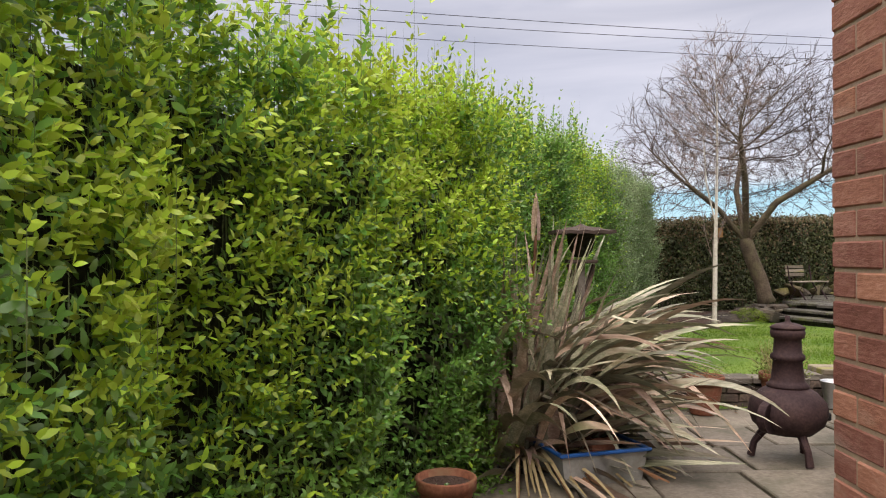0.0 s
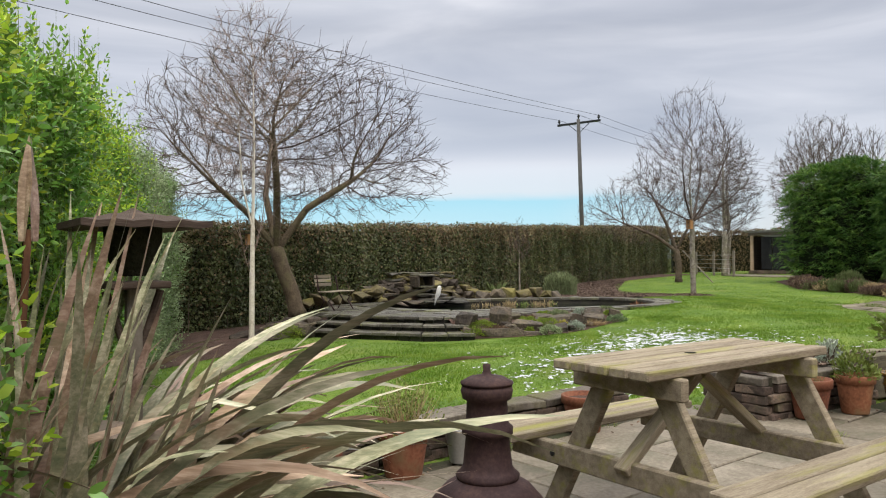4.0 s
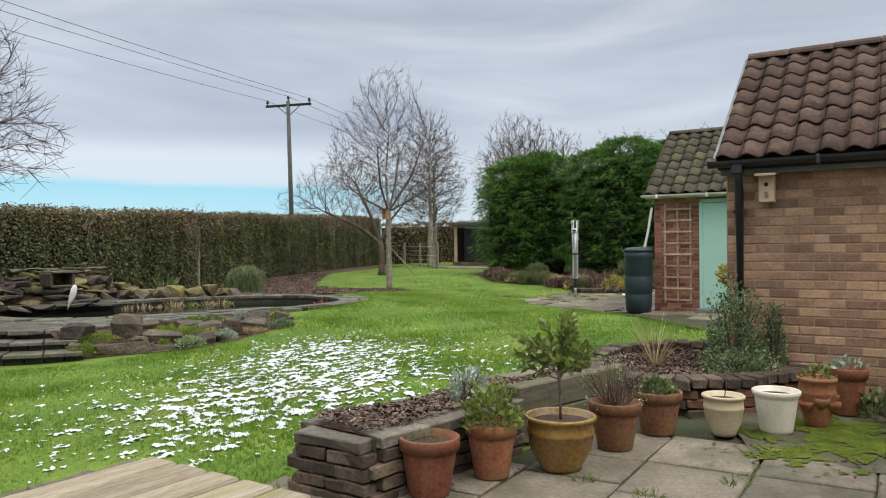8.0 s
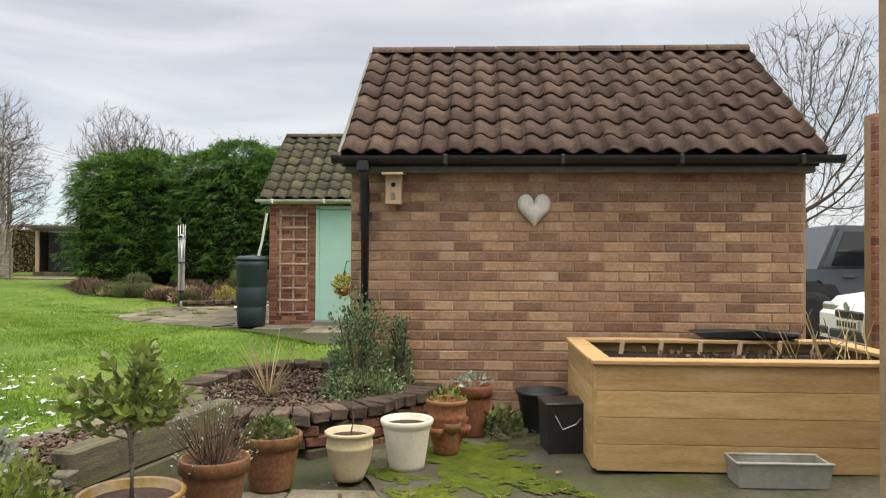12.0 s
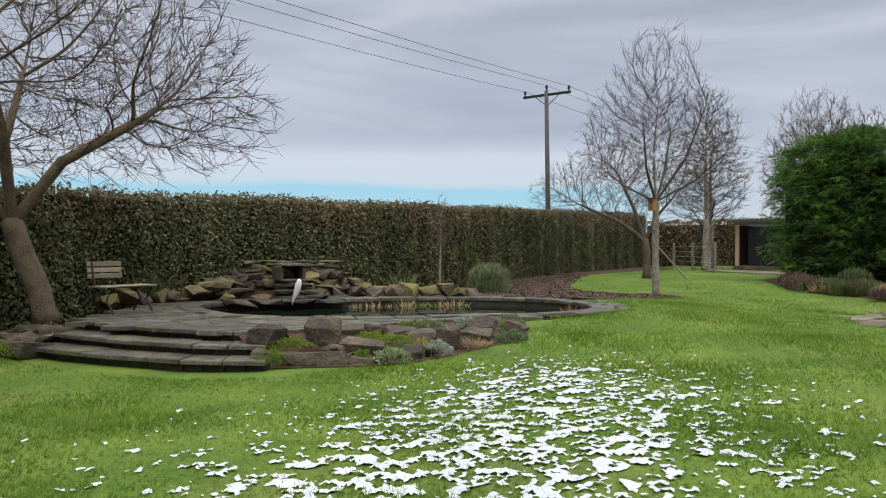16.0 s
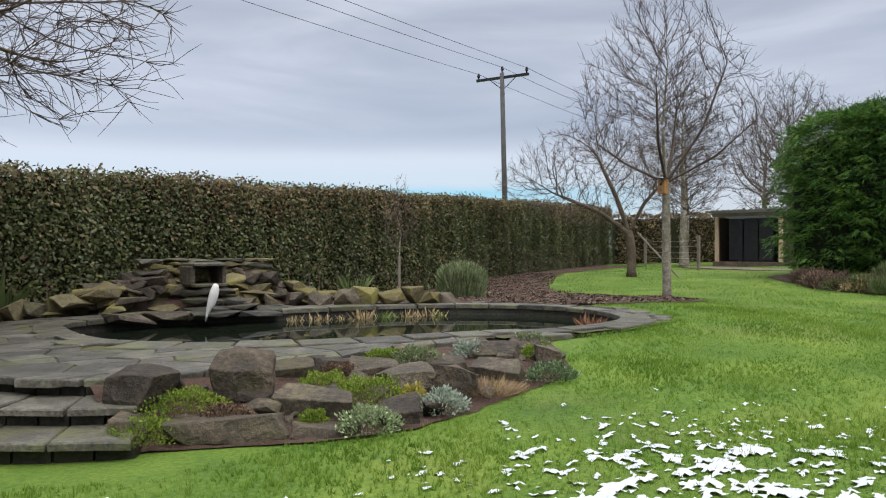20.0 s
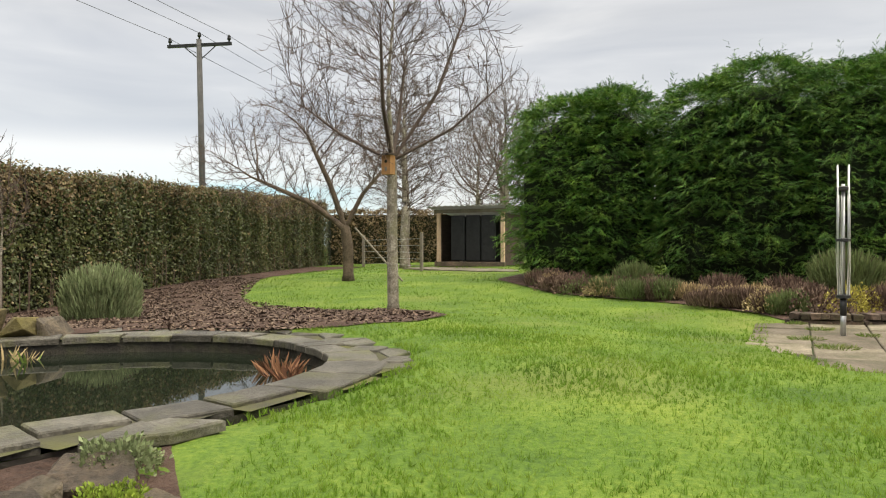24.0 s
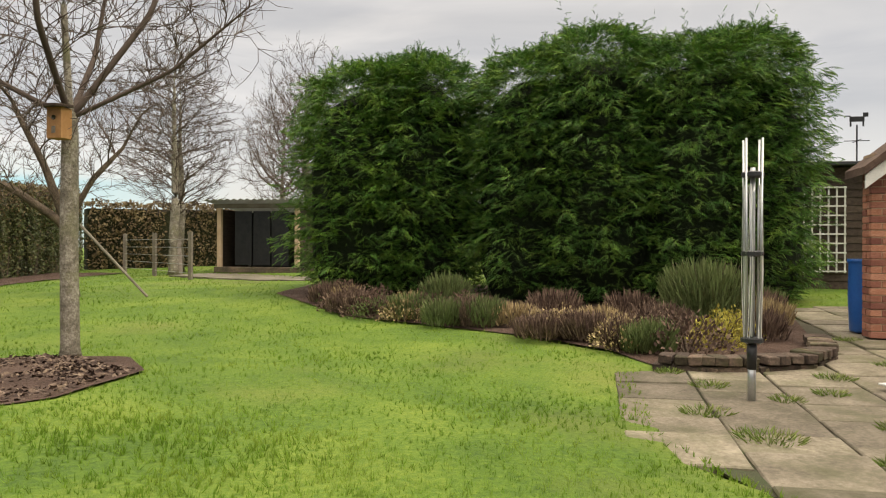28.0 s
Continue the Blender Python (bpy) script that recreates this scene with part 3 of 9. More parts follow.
# ---- ground ----
POND = smooth_loop([(7.85, 12.5), (8.15, 13.75), (9.6, 14.1), (11.0, 13.75), (12.8, 13.3), (13.95, 12.4), (14.4, 11.4), (14.22, 10.45), (13.5, 9.6),
                    (12.2, 9.38), (11.1, 9.75), (10.0, 10.1), (8.75, 10.65), (7.95, 11.5)], 5)
TERRACE = smooth_loop([(5.95, 11.9), (6.45, 10.55), (7.02, 9.65), (7.6, 9.42), (9.1, 9.4), (10.6, 9.35), (11.6, 9.1), (12.95, 8.92), (14.0, 9.22),
                       (14.9, 10.4), (15.0, 11.6), (14.65, 12.5), (13.4, 13.6), (11.6, 14.35), (9.6, 14.75), (7.9, 14.5), (6.7, 13.3)], 5)
TERRACE_Z, WATER_Z = 0.15, 0.0
MAIN_PATIO = [(-6, -12), (8.2, -12), (8.2, 1.0), (6.9, 1.25), (4.5, 1.95), (4.3, 2.75), (0.0, 2.75), (-2.2, 2.75), (-6, 2.75)]
TOP_PATIO = [(12.1, 1.7), (13.7, 3.2), (14.5, 4.6), (15.2, 5.95), (15.7, 6.35), (16.5, 6.68), (18.3, 6.74), (18.9, 6.55), (18.88, 6.1), (18.95, 5.5), (19.3, 5.08),
             (20.2, 4.85), (24.0, 4.4), (24.0, 1.2), (17.6, 1.2), (12.1, 1.2)]
HEDGE_SLOPE = 0.32


def hedge_y(x):
    return 18.6 + HEDGE_SLOPE * (x - 18.8)


def ground_sheet():
    fine_x, fine_y = np.arange(-8, 36.01, 0.3), np.arange(-14, 26.01, 0.3)
    far = np.array([40, 48, 60, 80, 120, 200, 400, 900, 2500.0])
    xs, ys = np.r_[-far[::-1] + 30, fine_x, far + 0], np.r_[-far[::-1] + 20, fine_y, far - 8]
    X, Y = np.meshgrid(xs, ys, indexing="ij")
    fx, fy = X.ravel(), Y.ravel()
    cx, cy = np.clip(fx, -14, 50), np.clip(fy, -20, 45)
    Z = ground_many(cx, cy)
    Z += 0.012 * np.sin(fx * 2.1 + 0.7 * np.sin(fy)) * np.cos(fy * 1.7)
    under = inside_many(fx, fy, TERRACE)
    Z[under] = np.minimum(Z[under], TERRACE_Z - 0.07)
    Z[inside_many(fx, fy, POND)] = -0.9
    for p in (MAIN_PATIO, TOP_PATIO):
        Z[inside_many(fx, fy, p)] -= 0.07
    n, m = len(xs), len(ys)
    idx = np.arange(n * m).reshape(n, m)
    f = np.stack([idx[:-1, :-1], idx[1:, :-1], idx[1:, 1:], idx[:-1, 1:]], -1).reshape(-1, 4)
    g = part("ground", mesh_from("ground", np.c_[fx, fy, Z], f), "lawn", smooth=True)
    tagged(g, "mown green lawn with pale yellow patches", "lawn", kind="structure")
    return g


ground = ground_sheet()


def fan_sheet(name, poly, z, mat, label, category, lift=0.0, step=0.35):
    """A sheet of earth over a plan outline, following the ground (or flat at z)."""
    p = np.array(poly)
    xs, ys = np.arange(p[:, 0].min(), p[:, 0].max() + step, step), np.arange(p[:, 1].min(), p[:, 1].max() + step, step)
    X, Y = np.meshgrid(xs, ys, indexing="ij")
    fx, fy = X.ravel(), Y.ravel()
    idx = np.arange(len(fx)).reshape(len(xs), len(ys))
    f = np.stack([idx[:-1, :-1], idx[1:, :-1], idx[1:, 1:], idx[:-1, 1:]], -1).reshape(-1, 4)
    keep = inside_many(fx[f].mean(1), fy[f].mean(1), poly)
    Z = (ground_many(fx, fy) if z is None else np.full(len(fx), z)) + lift + 0.005 * np.sin(fx * 5) * np.cos(fy * 4.3)
    f = f[keep]
    # draw the outer corners of the sheet onto the outline
    count = np.bincount(f.ravel(), minlength=len(fx))
    rim = np.nonzero((count > 0) & (count < 4))[0]
    best = np.full(len(rim), 9.0)
    rx, ry = fx[rim].copy(), fy[rim].copy()
    for a, b in zip(p, np.roll(p, -1, 0)):
        t = np.clip(((fx[rim] - a[0]) * (b - a)[0] + (fy[rim] - a[1]) * (b - a)[1]) / max(1e-9, (b - a) @ (b - a)), 0, 1)
        qx, qy = a[0] + t * (b - a)[0], a[1] + t * (b - a)[1]
        d = np.hypot(fx[rim] - qx, fy[rim] - qy)
        hit = d < best
        best[hit], rx[hit], ry[hit] = d[hit], qx[hit], qy[hit]
    fx[rim], fy[rim] = np.where(best < step, rx, fx[rim]), np.where(best < step, ry, fy[rim])
    used, inv = np.unique(f, return_inverse=True)
    ob = part(name, mesh_from(name, np.c_[fx, fy, Z][used], inv.reshape(-1, 4)), mat, smooth=True)
    return tagged(ob, label, category, kind="structure")


MULCH = [(1.2, 8.4), (2.9, 9.5), (3.75, 10.2), (4.2, 11.3), (4.7, 11.95), (5.3, 12.2), (5.9, 12.0), (6.7, 13.3), (7.9, 14.45), (9.6, 14.7), (11.6, 14.3), (13.4, 13.55), (14.6, 12.45), (15.0, 11.3), (15.3, 10.75), (16.3, 10.35),
         (17.5, 10.55), (18.25, 11.2), (18.15, 11.9), (17.8, 12.8), (18.1, 14.1), (19.5, 15.75), (21.6, 17.6), (24.3, 19.0), (27.0, 19.8), (31, 20.2), (31, 23.2), (-1, 12.9), (-1, 9)]
BORDER = [(24.4, 12.6), (23.25, 11.55), (22.0, 10.5), (21.3, 9.2), (20.5, 7.85), (19.7, 6.95), (18.95, 6.55), (18.95, 5.6), (19.3, 5.1), (20.2, 4.9), (24.2, 4.3), (26.4, 4.3), (26.4, 12.6)]
fan_sheet("mulch_bed", MULCH, None, "soil", "brown bark mulch bed under the hedge", "flower bed", 0.017, 0.1)
fan_sheet("border_bed", BORDER, None, "soil", "bare brown border under the conifers", "flower bed", 0.017, 0.1)


fan_sheet("driveway", [(9.3, -12), (24, -12), (24, -4.0), (11.2, -4.0), (9.3, -4.4)], None, "gravel", "pale gravel drive with parked vehicles", "driveway", 0.025, 0.3)


def chips(name, poly, n, size, lift, label, seed, mat="chip", z=None):
    g = np.random.default_rng(seed)
    p = np.array(poly)
    x, y = g.uniform(p[:, 0].min(), p[:, 0].max(), n * 2), g.uniform(p[:, 1].min(), p[:, 1].max(), n * 2)
    k = inside_many(x, y, poly)
    x, y = x[k][:n], y[k][:n]
    Z = (ground_many(x, y) if z is None else np.full(len(x), z)) + lift + 0.02 * np.sin(x * 5) * np.cos(y * 4.3)
    tv = [(-0.5, -0.3, 0), (0.5, -0.22, 0.05), (0.42, 0.3, 0.0), (-0.45, 0.26, 0.1)]
    me = scattered(name, tv, [(0, 1, 2, 3)], np.c_[x, y, Z], turns(len(x), np.tile((0, 0, 1.0), (len(x), 1)), 0.7, seed), g.uniform(0.5, 1.3, (len(x), 1)) * size)
    return tagged(part(name, me, mat), label, "bark mulch", kind="stuff")


chips("bark_chips", [(14.8, 11), (16.3, 10.4), (17.5, 10.6), (18.2, 11.8), (17.9, 13), (19.6, 15.8), (24, 19), (24, 20), (14.5, 17), (14.3, 13)], 30000, 0.046, 0.02, "loose brown bark chips with fallen leaves", 3)


# ---- hedges ----
def hedge_points(n, line, height, depth, seed, top_share=0.25, rough=1.0):
    """Places and outward directions on the front and top of a hedge along a plan line (front edge)."""
    g = np.random.default_rng(seed)
    P = np.array(line, float)
    d = np.r_[0, np.cumsum(np.hypot(*np.diff(P, axis=0).T))]
    s = g.uniform(0, d[-1], n)
    x, y = np.interp(s, d, P[:, 0]), np.interp(s, d, P[:, 1])
    k = np.clip(np.searchsorted(d, s) - 1, 0, len(P) - 2)
    t = np.diff(P, axis=0)[k]
    t /= np.linalg.norm(t, axis=1, keepdims=True)
    out = np.c_[t[:, 1], -t[:, 0]]
    top = g.uniform(size=n) < top_share
    zb, zt = ground_many(x, y), height(x, y)
    wave = rough * (0.10 * np.sin(s * 1.7) + 0.07 * np.sin(s * 4.1 + 1) + 0.05 * np.sin(s * 9.3))
    h = np.where(top, 1.0, g.uniform(0, 1, n) ** 0.9)
    back = np.where(top, g.uniform(0, 1, n) * depth, np.abs(g.normal(0, 0.07, n)) + 0.10 * np.clip(h - 0.8, 0, 1) * 5 * 0.5)
    bulge = wave * (0.4 + 0.6 * np.sin(h * 3.1))
    x, y = x + out[:, 0] * (bulge - back), y + out[:, 1] * (bulge - back)
    z = zb + (zt - zb) * h + np.where(top, 0.06 * np.sin(s * 6.1) + g.normal(0, 0.04, n), 0)
    nor = np.c_[out, np.zeros(n)]
    nor[top] = (0, 0, 1)
    return np.c_[x, y, z], nor, s, h


def hedge_core(name, line, height, depth, inset, drop=None):
    # solid body in a shade colour, standing in for the dark between leaves
    bm = bmesh.new()
    rows = []
    P = np.array(line, float)
    for k, (x, y) in enumerate(P):
        t = P[min(k + 1, len(P) - 1)] - P[max(k - 1, 0)]
        t /= np.linalg.norm(t)
        ox, oy = t[1], -t[0]
        zb, zt = ground_z(x, y) - 0.1, float(height(np.array([x]), np.array([y]))[0]) - (drop or inset)
        a, b = (x - ox * inset, y - oy * inset), (x - ox * depth, y - oy * depth)
        rows.append([bm.verts.new((*a, zb)), bm.verts.new((*a, zt)), bm.verts.new((*b, zt)), bm.verts.new((*b, zb))])
    for p, q in zip(rows, rows[1:]):
        for j in range(4):
            bm.faces.new((p[j], p[(j + 1) % 4], q[(j + 1) % 4], q[j]))
    bm.faces.new(rows[0][::-1]), bm.faces.new(rows[-1])
    return bm


def back_hedge():
    xs = np.linspace(-3, 33, 49)
    line = [(x, hedge_y(x)) for x in xs]
    top = lambda x, y: 1.86 + 0.031 * np.clip(x, -3, 33) + 0.03 * np.sin(x * 1.3)
    h = thing("back_hedge", pose(0, 0, 0), "clipped mixed hedge, dark green with a browned top", "hedge")
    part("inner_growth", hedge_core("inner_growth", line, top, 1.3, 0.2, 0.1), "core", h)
    pl, no, s, hh = hedge_points(165000, line, top, 1.3, 11, 0.16, 0.7)
    g = np.random.default_rng(12)
    drift = 0.5 + 0.5 * np.sin(s * 0.8 + 1) * np.sin(s * 0.37)
    brown = g.uniform(size=len(pl)) < np.clip((hh - 0.45 - 0.3 * drift) * 1.9, 0.12, 0.78)
    thin = (hh < 0.25) & (g.uniform(size=len(pl)) < 0.2)
    for nm, sel, mat in (("green_leaves", ~brown & ~thin, "hedge_leaf"), ("brown_leaves", brown & ~thin, "hedge_brown")):
        k = int(sel.sum())
        me = scattered(nm, SMALL_V, SMALL_F, pl[sel], turns(k, no[sel] + np.array((0, 0, 0.3)), 1.3, 13), g.uniform(0.035, 0.09, (k, 1)))
        tagged(part(nm, me, mat, h), kind="stuff")
    back = [(x - 0.4, y + 1.25) for x, y in line][::-1]
    bp, bn, bs, bh = hedge_points(16000, back, top, 0.2, 15, 0.1, 0.5)
    tagged(part("outer_leaves", scattered("outer_leaves", SMALL_V, SMALL_F, bp, turns(len(bp), bn + np.array((0, 0, 0.3)), 1.3, 16), g.uniform(0.12, 0.2, (len(bp), 1))), "hedge_leaf", h), kind="stuff")
    # upright stems that show in the thin foot of the hedge
    n = 150
    x = g.uniform(-1, 32, n)
    p0 = np.c_[x, hedge_y(x) + g.uniform(-0.05, 0.12, n), ground_many(x, hedge_y(x))]
    tv = [(-0.5, 0, 0), (0.5, 0, 0), (0.35, 0, 1), (-0.35, 0, 1)]
    R = np.tile(np.eye(3), (n, 1, 1))
    R[:, 0, 2], R[:, 1, 2] = g.normal(0, 0.12, n), g.normal(0, 0.1, n)
    me = scattered("bare_stem", tv, [(0, 1, 2, 3)], p0, R, np.c_[g.uniform(0.012, 0.03, n), np.ones(n), g.uniform(0.3, 0.9, n)])
    tagged(part("bare_stem", me, "bark_dark", h), kind="stuff")


back_hedge()

PRIVET_LINE = [(-2.95, -6.0), (-2.72, -4.2), (-2.02, -1.6), (-1.36, 0.0), (-1.0, 1.0), (-0.6, 2.4), (0.02, 4.2), (0.8, 6.4), (1.65, 8.6), (2.45, 10.6), (3.0, 12.2)]


def privet_hedge():
    P = np.array(PRIVET_LINE)
    ys = np.r_[np.linspace(-3.9, 3.0, 24), np.linspace(3.4, 12.2, 18)]
    line = [(float(np.interp(y, P[:, 1], P[:, 0])), y) for y in ys]
    top = lambda x, y: np.interp(y, [-4, -1.6, -0.8, 0.0, 2.4, 6.0, 10.6], [2.12, 2.06, 2.02, 2.06, 2.28, 2.44, 2.56])
    h = thing("privet_hedge", pose(0, 0, 0), "tall overgrown bright green privet hedge with loose shoots", "hedge")
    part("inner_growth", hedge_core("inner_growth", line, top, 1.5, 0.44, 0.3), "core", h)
    g = np.random.default_rng(21)

    def lumps(p):
        """Hollows and swellings of the hedge face."""
        return np.array([0.17 * noise.noise(Vector(q) * 1.9) + 0.10 * noise.noise(Vector(q) * 4.3) for q in p])

    # mid-green leaves deep in the hedge
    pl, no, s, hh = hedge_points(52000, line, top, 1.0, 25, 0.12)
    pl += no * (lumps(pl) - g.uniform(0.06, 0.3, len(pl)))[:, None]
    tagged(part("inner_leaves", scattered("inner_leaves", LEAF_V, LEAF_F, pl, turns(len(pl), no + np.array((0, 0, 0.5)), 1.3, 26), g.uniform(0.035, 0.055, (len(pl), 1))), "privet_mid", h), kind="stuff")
    # shoots: an arching stem with crossed pairs of leaves
    n = 10500
    pl, no, s, hh = hedge_points(n, line, top, 0.9, 22, 0.2)
    pl += no * (lumps(pl) - 0.05)[:, None]
    onto = no[:, 2] > 0.5
    d = no * np.where(onto, 0.35, 0.62)[:, None] + np.c_[np.zeros(n), np.zeros(n), np.where(onto, 0.7, 0.62)] + g.normal(0, 0.33, (n, 3))
    d /= np.linalg.norm(d, axis=1, keepdims=True)
    L = np.where(onto, 0.16 + 0.42 * g.uniform(0, 1, n) ** 3.0, 0.16 + 0.26 * g.uniform(0, 1, n) ** 1.5)
    tall = onto & (g.uniform(size=n) < 0.07) & (pl[:, 1] > -1.0) & (pl[:, 1] < 7)
    L[tall] = g.uniform(0.34, 0.58, int(tall.sum()))
    d[tall] = np.array((0.1, 0, 1)) + g.normal(0, 0.12, (int(tall.sum()), 3))
    d /= np.linalg.norm(d, axis=1, keepdims=True)
    start = pl - d * 0.16
    bend = np.c_[g.normal(0, 0.14, (n, 2)), g.normal(0.02, 0.2, n)]
    bend[tall] *= 0.2
    pairs = 9
    side = np.cross(d, g.normal(size=(n, 3)))
    side /= np.linalg.norm(side, axis=1, keepdims=True)
    side2 = np.cross(d, side)
    places, rots, sizes, leaf_tone = [], [], [], []
    every, long_ones = np.arange(n), np.nonzero(tall)[0]
    for k in range(2 * pairs):  # the long shoots carry twice the leaves
        w = every if k < pairs else long_ones
        m, t = len(w), (k % pairs + (0.6 if k < pairs else 0.1)) / pairs
        at = start[w] + d[w] * (L[w] * t)[:, None] + bend[w] * (L[w] * t * t)[:, None]
        dl = d[w] + 2 * t * bend[w]
        dl /= np.linalg.norm(dl, axis=1, keepdims=True)
        for sgn in (-1, 1):
            ax = (side if (k + k // pairs) % 2 == 0 else side2)[w] * sgn
            al = ax * (0.85 - 0.35 * t) + dl * (0.5 + 0.4 * t) + g.normal(0, 0.13, (m, 3)) + np.array((0, 0, -0.12))
            al /= np.linalg.norm(al, axis=1, keepdims=True)
            x = np.cross(al, dl + g.normal(0, 0.2, (m, 3)))
            x /= np.linalg.norm(x, axis=1, keepdims=True)
            places.append(at), rots.append(np.stack([x, al, np.cross(x, al)], -1))
            sizes.append(g.uniform(0.040, 0.058, m) * (1.12 - 0.5 * t * t))
            # brighter towards tips and hedge top; darker beyond y 0 and on long shoots
            leaf_tone.append((np.full(m, t) * 0.35 + hh[w] * 0.5 + 0.16 - 0.14 * np.clip(pl[w, 1], 0, 2) + 0.25 * np.sin(s[w] * 1.9) * np.sin(s[w] * 0.8 + hh[w] * 5)) - 0.3 * tall[w])
    places, rots, sizes, leaf_tone = np.concatenate(places), np.concatenate(rots), np.concatenate(sizes)[:, None], np.concatenate(leaf_tone)
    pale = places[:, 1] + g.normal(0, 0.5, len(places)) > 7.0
    # picks the brighter of the two leaf greens
    young = leaf_tone + g.normal(0, 0.16, len(leaf_tone)) > 0.62
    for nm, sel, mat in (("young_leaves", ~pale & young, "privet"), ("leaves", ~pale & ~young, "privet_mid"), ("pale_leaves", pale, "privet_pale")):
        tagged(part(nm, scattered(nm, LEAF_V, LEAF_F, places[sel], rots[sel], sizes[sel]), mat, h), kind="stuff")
    # the far side of the hedge
    back = [(x - 1.45, y + 0.35) for x, y in line][::-1]
    bp, bn, bs, bh = hedge_points(14000, back, top, 0.2, 23, 0.1, 0.6)
    tagged(part("outer_leaves", scattered("outer_leaves", LEAF_V, LEAF_F, bp, turns(len(bp), bn + np.array((0, 0, 0.4)), 1.2, 24), g.uniform(0.07, 0.12, (len(bp), 1))), "privet_mid", h), kind="stuff")
    tv = [(-0.5, 0, 0), (0.5, 0, 0), (0.3, 0, 1), (-0.3, 0, 1)]
    x = np.cross(d, g.normal(size=(n, 3)))
    x /= np.linalg.norm(x, axis=1, keepdims=True)
    me = scattered("thin_stem", tv, [(0, 1, 2, 3)], start, np.stack([x, np.cross(d, x), d], -1), np.c_[np.full(n, 0.003), np.full(n, 0.003), L])
    tagged(part("thin_stem", me, "rosemary", h), kind="stuff")


privet_hedge()


def frond(fingers=7):
    """A flat drooping conifer spray: a rib with tapering fingers on both sides."""
    tv, tf = [(-0.02, 0, 0), (0.02, 0, 0), (0.0, 1.0, -0.34)], [(0, 1, 2)]
    for k in range(fingers):
        y = 0.06 + 0.82 * k / fingers
        ln = 0.5 * (1 - 0.62 * y) * (0.75 if k == 0 else 1.0)
        for s in (-1, 1):
            b = len(tv)
            tv += [(0, y - 0.035, -0.34 * y * y), (0, y + 0.045, -0.34 * y * y), (s * ln * 0.62, y + ln * 0.72, -0.34 * (y + ln * 0.7) ** 2 - 0.07)]
            tf += [(b, b + 1, b + 2)] if s < 0 else [(b + 1, b, b + 2)]
    return tv, tf


